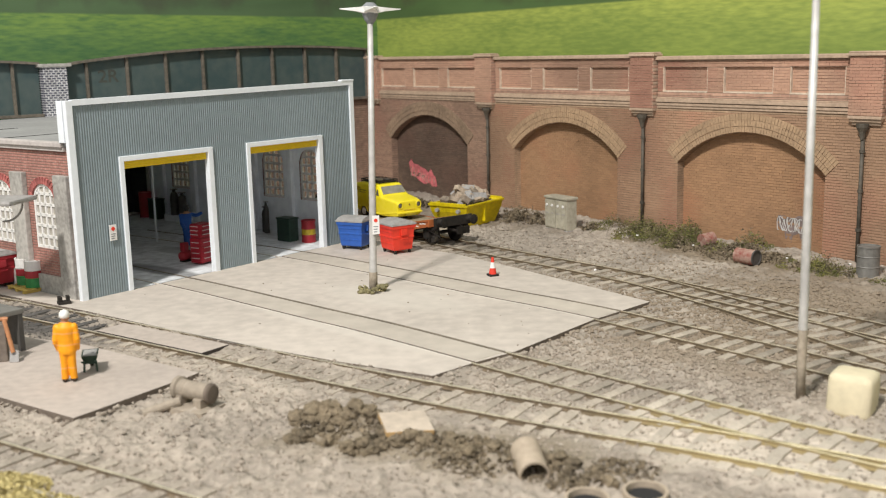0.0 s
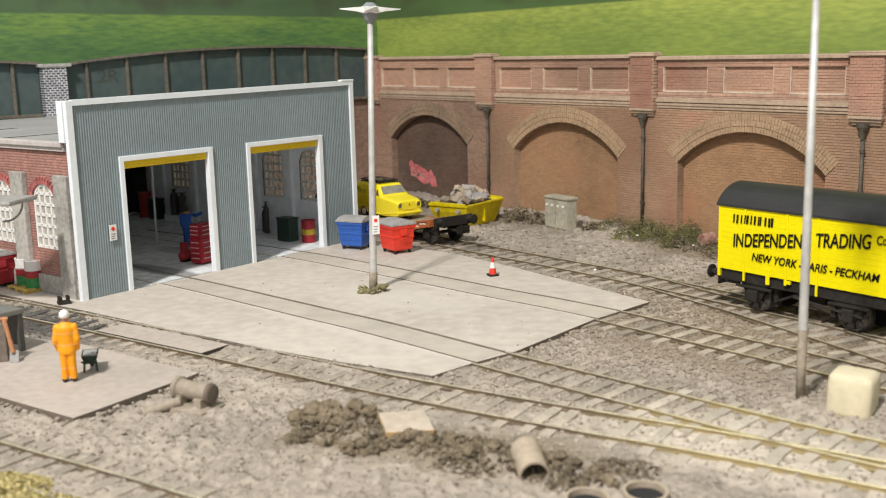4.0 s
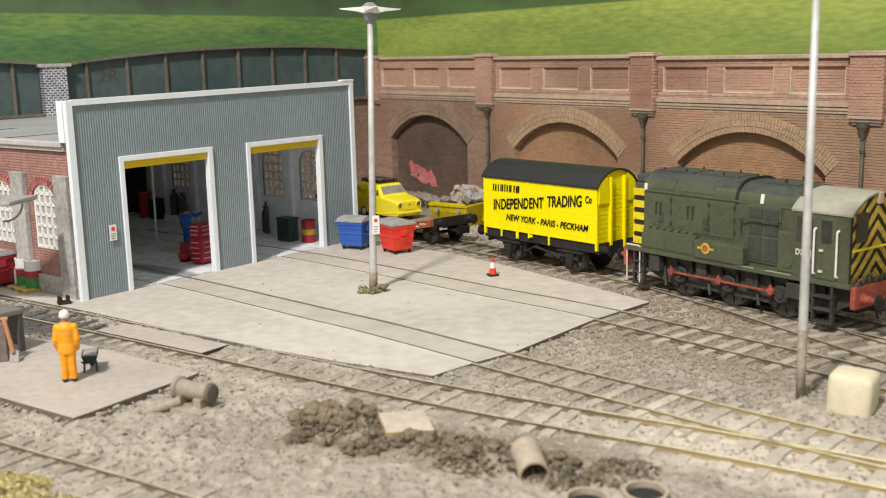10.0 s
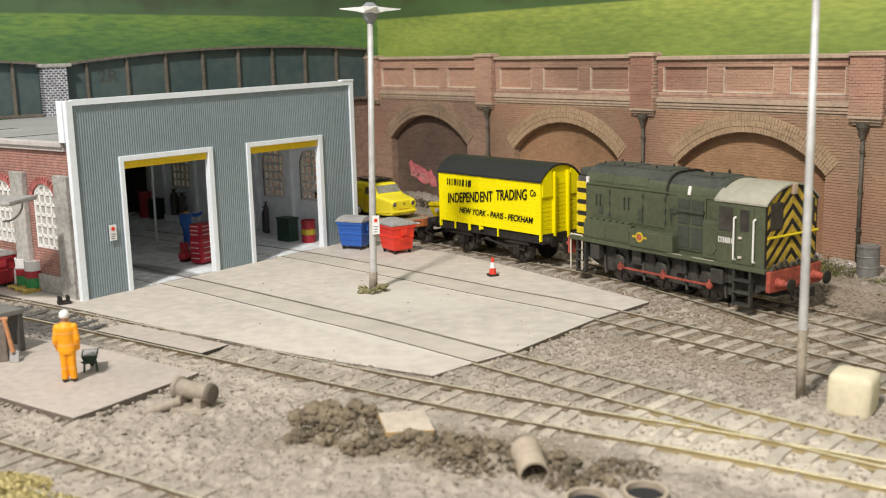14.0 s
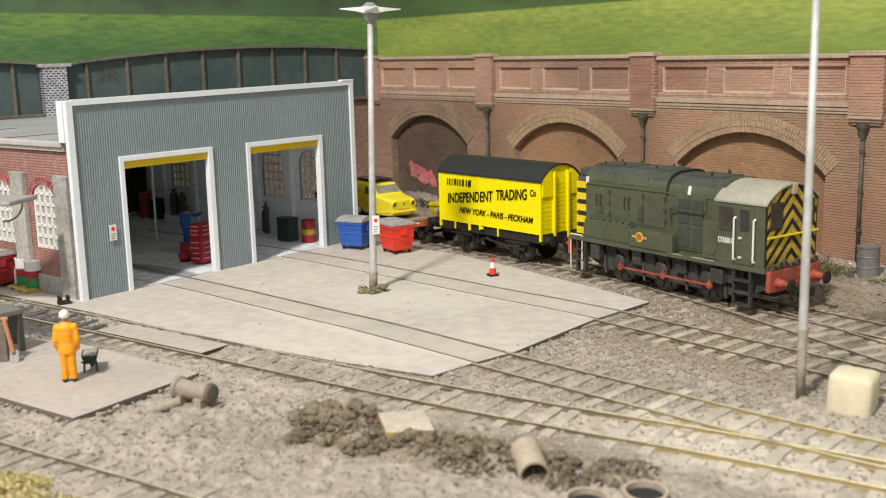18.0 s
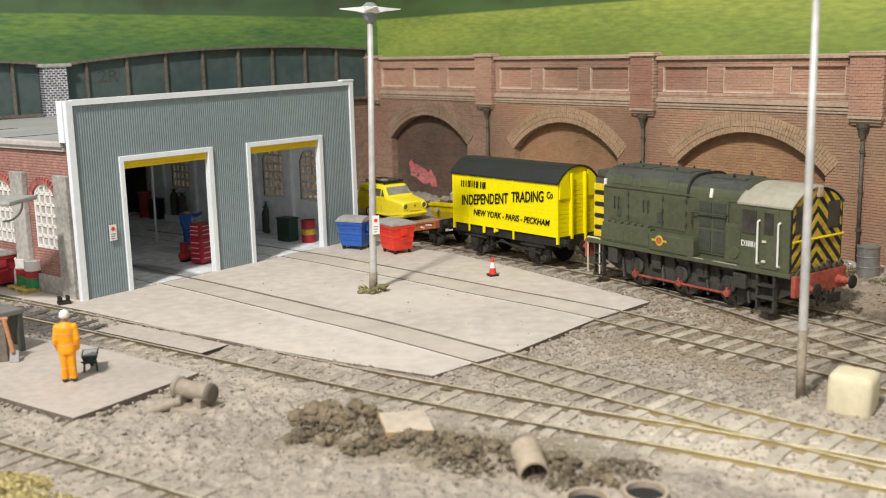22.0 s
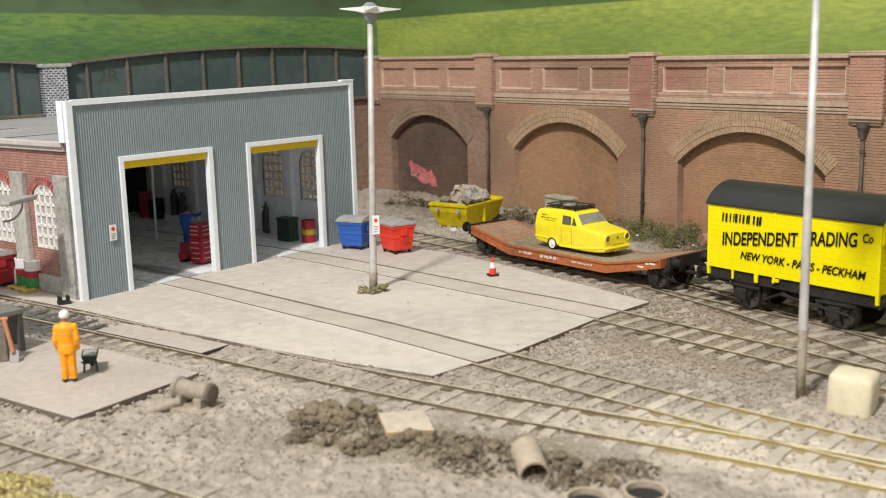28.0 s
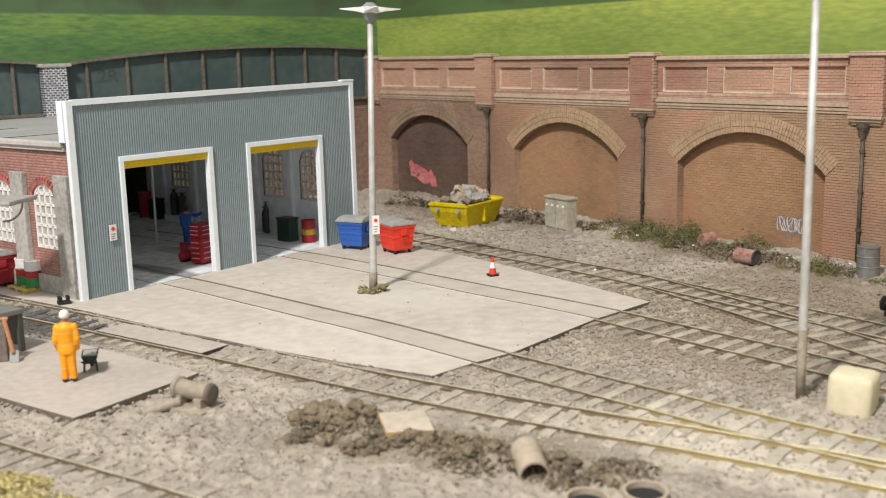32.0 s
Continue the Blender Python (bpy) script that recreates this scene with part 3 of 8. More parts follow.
BAYS = [(-132, 0), (0, 134.2), (134.2, 266), (266, 400)]
ARCHES = [-65.0, 70.3, 201.7, 333.0]
ARC_R, ARC_Z, HALF, REC = 63.0, -6.7, 44.0, 5.2
COPE_Z = [94.6, 93.5, 92.3, 91.8]
arch_z = lambda dx: ARC_Z + math.sqrt(max(ARC_R ** 2 - dx * dx, 0))
PANELS = (0.0, 0.032, 0.29, 0.377, 0.637, 0.718, 0.975, 1.0)
wall = wall_frame("wall_1", "weathered red brick retaining wall with blind arches", "wall")
for (s0, s1), c, cz in zip(BAYS, ARCHES, COPE_Z):
    bm = bmesh.new()
    xs = [s0, c - HALF] + [c - HALF + 2 * HALF * i / 28 for i in range(29)] + [c + HALF, s1]
    zs = [-6, -6] + [arch_z(x - c) for x in xs[2:-2]] + [-6, -6]
    for y in (0.0,):
        top = [bm.verts.new((x, y, 67)) for x in xs]
        bot = [bm.verts.new((x, y, z)) for x, z in zip(xs, zs)]
        for i in range(len(xs) - 1):
            if abs(xs[i] - xs[i + 1]) > 1e-6:
                bm.faces.new((bot[i], bot[i + 1], top[i + 1], top[i]))
    edge = [(c - HALF, -6)] + list(zip(xs[2:-2], zs[2:-2])) + [(c + HALF, -6)]
    a = [bm.verts.new((x, 0, z)) for x, z in edge]
    b = [bm.verts.new((x, REC, z)) for x, z in edge]
    for i in range(len(edge) - 1):
        bm.faces.new((a[i + 1], a[i], b[i], b[i + 1]))
    bmesh.ops.recalc_face_normals(bm, faces=bm.faces)
    for f in bm.faces:
        if f.normal.y > 0.5:
            f.normal_flip()
    # leftmost bay takes the darker brick: soot and light falloff in one colour
    part("wall_bay", bm, M_BRICK_SOOT_DIM if c < 0 else M_BRICK, wall)
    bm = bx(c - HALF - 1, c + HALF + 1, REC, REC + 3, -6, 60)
    part("arch_infill", bm, M_BRICKIN_SOOT_DIM if c < 0 else M_BRICKIN, wall, "soot-blackened brick infill in dimmed tones" if c < 0 else "brown brick infill of a blind arch")
    bm = bmesh.new()
    n, rings = 62, ((ARC_R + 0.1, 65.9), (66.2, 69.1), (69.3, 72.4))
    half = math.asin((HALF + 0.5) / ARC_R)
    for r0, r1 in rings:
        for i in range(n):
            g0, g1 = -half + 2 * half * i / n + 0.0012, -half + 2 * half * (i + 1) / n - 0.0012
            y0 = -0.5 - random.uniform(0, 0.25)
            q = [(c + r * math.sin(g), y, ARC_Z + r * math.cos(g)) for y in (y0, 0.6) for r, g in ((r0, g0), (r0, g1), (r1, g1), (r1, g0))]
            v = [bm.verts.new(p) for p in q]
            for f in ((0, 1, 2, 3), (0, 4, 5, 1), (1, 5, 6, 2), (2, 6, 7, 3), (3, 7, 4, 0)):
                bm.faces.new([v[k] for k in f])
    bmesh.ops.recalc_face_normals(bm, faces=bm.faces)
    tagged(part("arch_ring", bm, M_RING_SOOT_DIM if c < 0 else M_RING, wall, "three rings of tan brick on edge"), kind="stuff")
    # parapet of this bay
    a0, a1 = s0 + 9, s1 - 9
    part("parapet_panel", bx(s0, s1, 1.7, 9, 66, cz), M_PARAPET, wall)
    bm = bmesh.new()
    for z0, z1, d in ((67.0, 68.4, 0.8), (68.4, 69.9, 1.5), (70.2, 72.0, 2.3), (72.0, 72.8, 0.9)):
        box(bm, a0, a1, -d * 0.8, 1.2, z0, z1, 0.2)
    part("string_course", bm, M_COPE, wall, "moulded tan string course")
    w = (a1 - a0)
    st = [a0 + f * w for f in PANELS]
    bm = bmesh.new()
    for i in (0, 2, 4, 6):
        box(bm, st[i], st[i + 1], 0.0, 1.9, 75.6, 88.6)
    box(bm, a0, a1, -0.01, 1.9, 88.6, cz - 0.2)
    box(bm, a0, a1, -0.01, 1.9, 73.0, 75.6)
    part("panel_border", bm, M_PARAPET, wall)
    bm = bmesh.new()
    for i in (1, 3, 5):
        box(bm, st[i], st[i + 1], -0.15, 1.8, 75.5, 76.3)
        box(bm, st[i], st[i] + 0.45, 0.1, 1.8, 76.3, 88.6)
        box(bm, st[i + 1] - 0.45, st[i + 1], 0.1, 1.8, 76.3, 88.6)
    part("panel_bead", bm, M_BEAD, wall, "pale moulded panel edge")
    part("coping", bx(s0 + 8, s1 - 8, -1.8, 10, cz, cz + 2.0, 0.4), M_COPE, wall, "pale stone coping")
    # pilaster at the far end of the bay
    for s in ((s1,) if s0 > -100 else (s0 + 3, s1)):
        part("pilaster", bx(s - 8.3, s + 8.3, -3.2, 3, 66.5, cz + 1.0, 0.2), M_PARAPET, wall)
        bm = bmesh.new()
        for z0, z1, d in ((62.5, 63.8, 1.5), (63.9, 65.2, 2.6), (65.3, 66.6, 3.6)):
            box(bm, s - 8.3 + (3.6 - d) * 0.6, s + 8.3 - (3.6 - d) * 0.6, -d, 1, z0, z1, 0.15)
        part("corbel", bm, M_COPE, wall)
        bm = bx(s - 9.6, s + 9.6, -4.4, 3, cz + 1.0, cz + 2.2, 0.3)
        box(bm, s - 8.8, s + 8.8, -3.8, 2.6, cz + 2.2, cz + 3.1, 0.4)
        part("pilaster_cap", bm, M_COPE, wall, "stone pilaster cap")
for s in (2.5, 134.6, 265.0):
    dp = thing("drainpipe", "dark weathered cast iron downpipe with hopper on the brick wall", "drainpipe", group="wall downpipes")
    dp.matrix_basis = Matrix.Translation((WO + WD * s) * MM) @ pose(0, 0, 0, 0, 0, math.degrees(WA))
    bm = bmesh.new()
    rod(bm, (0, -2.0, -3), (0, -2.0, 58), 0.85, 12)
    part("pipe", bm, M_PIPE, dp, smooth=True)
    bm = bmesh.new()
    lathe(bm, [(0.9, 56), (1.1, 57.5), (1.6, 59.5), (2.8, 61.6), (3.0, 63.2), (2.6, 63.2)], Matrix.Translation((0, -2.6, 0)), 8)
    part("hopper", bm, M_PIPE, dp)
    for z in (14, 32, 50):
        bm = bmesh.new()
        cyl(bm, 1.25, 1.25, 1.4, Matrix.Translation((0, -2.0, z)), 12)
        part("collar", bm, M_PIPE, dp)

# ---- girder bridge and abutment across the corner ----
GC = WO - WD * 131
GD = Vector((math.cos(radians(-142.5)), math.sin(radians(-142.5)), 0))
br = thing("girder_bridge", "dark green riveted plate girder bridge with rusty ribs", "bridge", GC.x, GC.y, 0, -142.5)
ab = thing("wall_2", "sooty brick abutment below the girders", "wall", GC.x, GC.y, 0, -142.5, kind="structure")
part("abutment_face", bx(-4, 174, -12, -4, -6, 68), M_BRICK_SOOT_DIM, ab)
girder_top = lambda x: 105.0 - 8.2 * abs((x - 92) / 132) ** (1.9 if x > 92 else 2.4) if x <= 224 else 97.5 + 2.2 * math.sin(math.pi * min(1, (x - 240) / 40) * 0.5)
for g0, g1 in ((2, 224.5), (240.4, 420)):
    xs = [g0 + (g1 - g0) * i / 30 for i in range(31)]
    bm = bmesh.new()
    prism(bm, [(g0, 68)] + [(g1, 68)] + [(x, girder_top(x)) for x in xs[::-1]], -6, -4.8, axis="y")
    part("web_plate", bm, M_GIRDER, br, "dark blue-green web plate")
    bm = bmesh.new()
    prism(bm, [(x, girder_top(x)) for x in xs] + [(x, girder_top(x) + 1.5) for x in xs[::-1]], -8, -0.5, axis="y")
    part("top_flange", bm, M_GIRRIB, br)
    part("bottom_flange", bx(g0, g1, -8, -0.5, 66.5, 68.2), M_GIRRIB, br)
    for x in ([3.1 + 26.05 * i for i in range(9)] if g0 < 100 else [256 + 26 * i for i in range(6)]):
        part("rib", bx(x - 0.85, x + 0.85, -4.8, -2.4, 68, girder_top(x), 0.25), M_GIRRIB, br)
pier = thing("bridge_pier", "blue-grey brick pier with pale mortar and stone cap", "pier", GC.x, GC.y, 0, -142.5)
part("shaft", bx(225.5, 239.8, -10, 2, 60, 96), M_STONEGREY, pier)
part("cap", bx(222.5, 242, -11, 3, 96, 98.0, 0.4), M_GREYSTONE, pier)

# ---- printed backdrop boards ----
bd = link("backdrop_1", bx(-170, 900, 26, 30, -40, 420), M_FIELD_R)
bd.matrix_basis = Matrix.Translation(WO * MM) @ pose(0, 0, 0, 0, 0, math.degrees(WA))
tagged(bd, "printed scenic backboard of bright green meadows", "backdrop", kind="structure")
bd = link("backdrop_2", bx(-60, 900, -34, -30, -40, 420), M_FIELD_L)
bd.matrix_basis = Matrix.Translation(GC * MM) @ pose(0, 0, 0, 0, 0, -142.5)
tagged(bd, "printed scenic backboard of green meadows in shaded tones", "backdrop", kind="structure")

# ---- engine shed; local x along the front, y inwards ----
shed = thing("engine_shed", "two-road engine shed with grey corrugated front and brick sides", "building", SO.x, SO.y, 0, math.degrees(SA))
DOORS = [(23.0, 69.0), (94.3, 140.9)]
DTOP, LEN = 56.6, 200.0
EAVES = lambda x: 83.9 + 0.0115 * x
bm = bmesh.new()
xs = [0.0]
while xs[-1] < 168:
    xs.append(xs[-1] + 0.3)
xs = sorted(set(xs) | {a for d in DOORS for a in d})
prof = lambda x: (0, 0.04, 0.22, 0.18)[int(round(x / 0.3)) % 4]
for lo_hi in zip(xs, xs[1:]):
    a, b = lo_hi
    zb = DTOP if any(d0 - 0.01 <= a and b <= d1 + 0.01 for d0, d1 in DOORS) else -1.0
    v = [bm.verts.new((x, -prof(x), z)) for x, z in ((a, zb), (b, zb), (b, EAVES(b) - 1.4), (a, EAVES(a) - 1.4))]
    bm.faces.new(v)
bmesh.ops.remove_doubles(bm, verts=bm.verts, dist=0.01)
part("corrugated_front", bm, M_CLAD, shed, "grey corrugated metal cladding")
bm = bmesh.new()
for a, b, z in ((0, DOORS[0][0], -1), (DOORS[0][0], DOORS[0][1], DTOP), (DOORS[0][1], DOORS[1][0], -1), (DOORS[1][0], DOORS[1][1], DTOP), (DOORS[1][1], 167.5, -1)):
    box(bm, a, b, 0.1, 2.2, z, 82)
part("front_wall", bm, M_INWALL, shed)
for x0, x1, z1 in ((-2.6, 0.5, 83.6), (165.0, 167.9, EAVES(167))):
    part("corner_trim", bx(x0, x1, -1.1, 1.2, -1, z1, 0.2), M_WHITE, shed, "white painted trim")
bm = bmesh.new()
prism(bm, [(0.4, EAVES(0) - 2.4), (165.2, EAVES(165) - 2.4), (165.2, EAVES(165)), (0.4, EAVES(0))], -1.1, 1.2, axis="y")
part("eaves_trim", bm, M_WHITE, shed, "white painted trim")
part("eaves_trim", bx(159.0, 168.2, -1.3, 1.4, EAVES(160) - 0.4, EAVES(167) + 0.5, 0.2), M_WHITE, shed, "white trim cap")
part("corner_trim", bx(-2.9, -1.0, 1.6, 5.6, 66.4, 83.6, 0.2), M_WHITE, shed)
for d0, d1 in DOORS:
    for x0, x1, z0, z1 in ((d0 - 2.1, d0 + 0.1, -0.5, DTOP + 2.2), (d1 - 0.1, d1 + 2.6, -0.5, DTOP + 2.2), (d0 + 0.1, d1 - 0.1, DTOP - 0.1, DTOP + 2.2)):
        part("door_frame", bx(x0, x1, -1.0, 1.6, z0, z1, 0.2), M_WHITE, shed, "white door surround")
    bm = bmesh.new()
    for i in range(4):
        box(bm, d0 + 0.3, d1 - 0.3, 0.6, 1.6, DTOP - 3.4 + i * 0.85, DTOP - 2.6 + i * 0.85, 0.1)
    part("roller_shutter", bm, M_YSHUT, shed, "rolled-up yellow shutter")
for y in (58.6, 118.4):
    part("roof_joint", bx(0, 44, y, y + 1.6, 66.1, 66.35), M_DARK, shed, "dark joint in the roof felt")
M_COPE2 = mat("weathered_cornice", (0.48, 0.44, 0.42), 0.8, var=0.15)
# brick side wall with arched windows, and its white twin inside
WINS = [25.5 + 34.0 * i for i in range(5)]


def window_wall(x0, x1, outer, inner, wins, hw=8.6, sill=19.6, spring=41.0, apex=48.0):
    """A wall along y, from x0 to x1 thick, with arched openings."""
    ys = [2.3]
    for c in wins:
        ys += [c - hw + 2 * hw * i / 10 for i in range(11)]
    ys = sorted(set(ys + [LEN]))
    bm = bmesh.new()

    def head(y):
        for c in wins:
            if c - hw - 0.01 <= y <= c + hw + 0.01:
                return spring + (apex - spring) * math.sqrt(max(0, 1 - ((y - c) / hw) ** 2))
        return None
    for a, b in zip(ys, ys[1:]):
        ha, hb = head(a), head(b)
        spans = [((-2, -2), (64, 64))] if ha is None or hb is None or b - a > 5 else [((-2, -2), (sill, sill)), ((ha, hb), (64, 64))]
        for (l0, l1), (u0, u1) in spans:
            v = [bm.verts.new((x, y, z)) for x in (x0, x1) for y, z in ((a, l0), (b, l1), (b, u1), (a, u0))]
            for k, f in enumerate(((0, 1, 2, 3), (7, 6, 5, 4), (0, 4, 5, 1), (2, 6, 7, 3))):
                bm.faces.new([v[i] for i in f]).material_index = 1 if k == 1 else 0
    bmesh.ops.remove_doubles(bm, verts=bm.verts, dist=0.01)
    bmesh.ops.recalc_face_normals(bm, faces=bm.faces)
    return part("side_wall", bm, [outer, inner], shed, "brick side wall")


window_wall(0.0, 2.4, M_SIDEBRICK, M_INWALL, WINS)
WINS_R = [31.5, 62.0, 105.0, 147.0]
window_wall(167.5, 165.2, M_SIDEBRICK, M_INWALL, WINS_R)
M_FROST = mat("frosted_window_glass", (0.4, 0.375, 0.33), 0.3, var=0.2, s1=60, s2=300, bump=0)
M_SASH = mat("white_window_bars", (0.75, 0.74, 0.72), 0.6, var=0.05)


def arched_window(x, c, hw=8.6, sill=19.6, spring=41.0, apex=48.0):
    w = part("window", bx(x - 0.5, x + 0.5, c - hw, c + hw, sill - 1.6, sill, 0.1), M_SASH, shed, "white arched window with small panes")
    bm = bmesh.new()
    arc = [(c + hw * math.cos(t), spring + (apex - spring) * math.sin(t)) for t in [math.pi * i / 12 for i in range(13)]]
    inner = [(c + (y - c) * 0.86, spring + (z - spring) * 0.84) for y, z in arc]
    prism(bm, [(c + hw, sill)] + arc + [(c - hw, sill), (c - hw * 0.86, sill)] + inner[::-1] + [(c + hw * 0.86, sill)], x - 0.6, x + 0.6, axis="x")
    part("sash_frame", bm, M_SASH, w)
    for i in range(1, 4):
        y = c - hw + 2 * hw * i / 4
        part("glazing_bar", bx(x - 0.45, x + 0.45, y - 0.62, y + 0.62, sill, spring + (apex - spring) * math.sqrt(1 - ((y - c) / hw) ** 2)), M_SASH, w)
    for i in range(0, 6):
        z = sill + 0.6 + (spring - sill + 2) * i / 5
        part("glazing_bar", bx(x - 0.45, x + 0.45, c - hw + 0.5, c + hw - 0.5, z - 0.62, z + 0.62), M_SASH, w)
    bm = bmesh.new()
    bm.faces.new([bm.verts.new((x + 0.1, y, z)) for y, z in [(c - hw, sill), (c + hw, sill)] + arc])
    g = part("pane", bm, M_FROST if x < 10 else M_GLASS, w, "pale frosted glass" if x < 10 else "dusty window glass")
    g.visible_shadow = False


for c in WINS:
    arched_window(0.6, c)
for c in WINS_R:
    arched_window(166.6, c)
for y in (46.5, 76.0, 132.0, 163.0):
    part("pilaster", bx(162.8, 165.2, y - 1.6, y + 1.6, -0.3, 64, 0.2), M_INWALL, shed, "white wall pier")
for i in range(6):
    y = 9.0 + 34.2 * i
    part("pilaster", bx(-2.6, 0.05, y - 5.0, y + 5.0, -2, 52.5, 0.4), M_GREYSTONE, shed, "grey rendered pilaster")
M_SOLDIER = mat("soldier_brick", (0.33, 0.1, 0.09), 0.85, var=0.25, rnd=0.3)
soldier = None
for c in WINS:
    head = thing("window_arch", "", "")
    head.parent = shed
    for i in range(17):
        t = math.pi * (i + 0.5) / 17
        if soldier is None:
            ob = part("brick", bx(-0.8, 0.3, -0.75, 0.75, -1.5, 1.5, 0.15), M_SOLDIER, head)
            soldier = ob.data
        else:
            ob = new("brick", soldier)
            ob.parent = head
        ob.matrix_basis = Matrix.Translation(Vector((0, c + 10.2 * math.cos(t), 41 + 8.4 * math.sin(t))) * MM) @ Matrix.Rotation(t - math.pi / 2, 4, "X")
bm = bx(-1.5, 2.4, 5.4, LEN, 62.6, 64.4, 0.2)
box(bm, -2.6, 2.4, 5.4, LEN, 64.4, 66.4, 0.3)
part("cornice", bm, M_COPE2, shed, "weathered pale cornice")
part("plinth", bx(-1.4, 0.02, 2, LEN, -2, 8, 0.3), M_GREYSTONE, shed)
for x0, x1, y0, y1 in ((-1, 44, 2.3, 60), (-1, 44, 60.3, 120), (-1, 44, 120.3, LEN + 4), (124, 168, 2.3, LEN + 4), (44, 124, 2.3, 110), (44, 124, 110.3, LEN + 4)):
    part("roof_sheet", bx(x0, x1, y0, y1, 64.4, 66.2), M_ROOF, shed, "flat grey felt roof")

bm = bmesh.new()
for a, b, z in ((0, 108, -1), (108, 161, 50), (161, 167.5, -1)):
    box(bm, a, b, LEN, LEN + 3, z, 64)
part("back_wall", bm, M_INWALL, shed)
# flat black panel stands in for the unlit depth of the doorway
part("rear_doorway", bx(136, 164.8, LEN - 2, LEN - 0.2, -0.2, 50), M_DARK, shed, "black panel for the dark of the doorway")
part("door_sill", bx(134, 165, LEN - 9, LEN - 2, -0.25, 0.8, 0.2), M_COPE2, shed, "pale sill of the rear doorway")
# black sheet carries the same doorway's darkness onto the side wall
part("side_doorway", bx(164.6, 165.1, 180, 198, -0.2, 48), M_DARK, shed, "black panel on the side wall for the doorway's dark")
part("door_jamb", bx(163.6, 165.1, 177.6, 180, -0.2, 49, 0.2), M_COPE2, shed, "pale door jamb")
part("ledge", bx(156, 165, 134, 154, -0.25, 3.6, 0.2), M_INWALL, shed, "pale wall ledge")
# slim pale upright standing on the shed floor
part("lamp_pole", bx(104.2, 105.1, 92.0, 92.9, 0, 58, 0.2), M_WHITE, shed)
part("floor", bx(2.4, 165, 2.3, LEN, -3, -0.25), M_INFLOOR, shed)
# unseen white ceiling, added to bounce light down into the shed
part("ceiling_lining", bx(2.4, 165.2, 2.3, LEN, 63.2, 64.3), M_INWALL, shed, "unseen white board that throws light back into the shed")
part("roof_truss", bx(2.4, 165, 66, 68, 58, 62), M_GREYSTONE, shed)
part("roof_truss", bx(2.4, 165, 133, 135, 58, 62), M_GREYSTONE, shed)

M_RAILDUST = mat("dusty_sunk_rail", (0.2, 0.17, 0.13), 0.7, 0.2, var=0.3, s1=60, s2=400)
M_FILLET = mat("chalky_plaster", (0.57, 0.53, 0.47), 0.9, var=0.2, s1=60, s2=400)
# ---- panels between the inset rails ----
for k in "BC":
    line = [q for q in LINES[k] if inside(np.array(q[0].x), np.array(q[0].y), APRON)]
    bm = bmesh.new()
    sweep(bm, line, [(-6.7, -0.5), (6.7, -0.5), (6.7, 0.12), (-6.7, 0.12)])
    tagged(link("infill_panel", bm, [M_CONCIN]), "grubby concrete infill laid between the inset rails", "pavement", kind="structure")

# ---- tracks: rails and sleepers ----
RAIL = [(-0.85, -1.55), (0.85, -1.55), (0.85, -1.3), (0.22, -1.1), (0.22, -0.55), (0.42, -0.42), (0.42, -0.05), (-0.42, -0.05), (-0.42, -0.42), (-0.22, -0.55), (-0.22, -1.1), (-0.85, -1.3)]
HEAD = [(-0.44, -0.08), (0.44, -0.08), (0.36, 0.0), (-0.36, 0.0)]
bm = bmesh.new()
box(bm, -1.65, 1.65, -15.0, 15.0, -1.7, 0.0, 0.15)
bmesh.ops.scale(bm, vec=(MM,) * 3, verts=bm.verts)
SLEEPERS = []
for q in (M_SLEEPER, M_SLEEPER_PALE, M_SLEEPER_OIL):
    me = bpy.data.meshes.new("sleeper")
    bm.to_mesh(me)
    me.materials.append(q)
    SLEEPERS.append(me)
bm.free()


def on_slab(p):
    u, w = (p - SO).dot(SD), (p - SO).dot(SN)
    return bool(inside(np.array(p.x), np.array(p.y), APRON)) or (0 < u < 170 and 0 < w < 230)


for k, line in LINES.items():
    tr = thing("railway_track", {"D": "siding track with rusty rails and weathered sleepers under the wall", "E": "diverging turnout track with rusty rails"}.get(k, "railway track with rusty rails on weathered sleepers"), "track", group="tracks", kind="structure")
    runs = [[]]
    for q in line:
        if runs[-1] and on_slab(runs[-1][-1][0]) != on_slab(q[0]):
            runs.append([runs[-1][-1]])
        runs[-1].append(q)
    for off in (8.25, -8.25):
        for run in runs:
            if len(run) < 2:
                continue
            sunk = k in "BC" and on_slab(run[-1][0])
            bm = bmesh.new()
            sweep(bm, run, RAIL, off)
            r = part("rail", bm, M_RAILDUST if sunk else M_RAIL, tr)
            bm = bmesh.new()
            sweep(bm, run, HEAD, off)
            part("rail_head", bm, M_FILLET if sunk and off < 0 else M_RAILDUST if sunk else M_RAILTOP, r, "dusty rail head" if sunk else "worn brassy rail head")
    acc = 0.0
    for (p, d, n), (q, _, _) in zip(line, line[1:]):
        acc += (q - p).length
        if acc < 7.1 or on_slab(p) or not (-215 < p.x < 235 and 190 < p.y < 640):
            continue
        if k == "E" and p.y > 372:
            continue
        acc = 0.0
        s = new("sleeper", SLEEPERS[1 if p.x > 40 and p.y < 290 else 2 if p.x < -130 and p.y < 430 else 0])
        s.parent = tr
        s.matrix_basis = at(p.x + random.uniform(-0.3, 0.3), p.y, -0.8 + random.uniform(-0.2, 0.08) - (random.uniform(0.0, 0.35) if k == "A" else 0), math.degrees(math.atan2(d.y, d.x)) + random.uniform(-2, 2)) @ Matrix.Diagonal((1, 1.12 if k == "D" and p.x > 75 and p.x < 130 else 0.9 if k == "A" else 1, 1, 1))


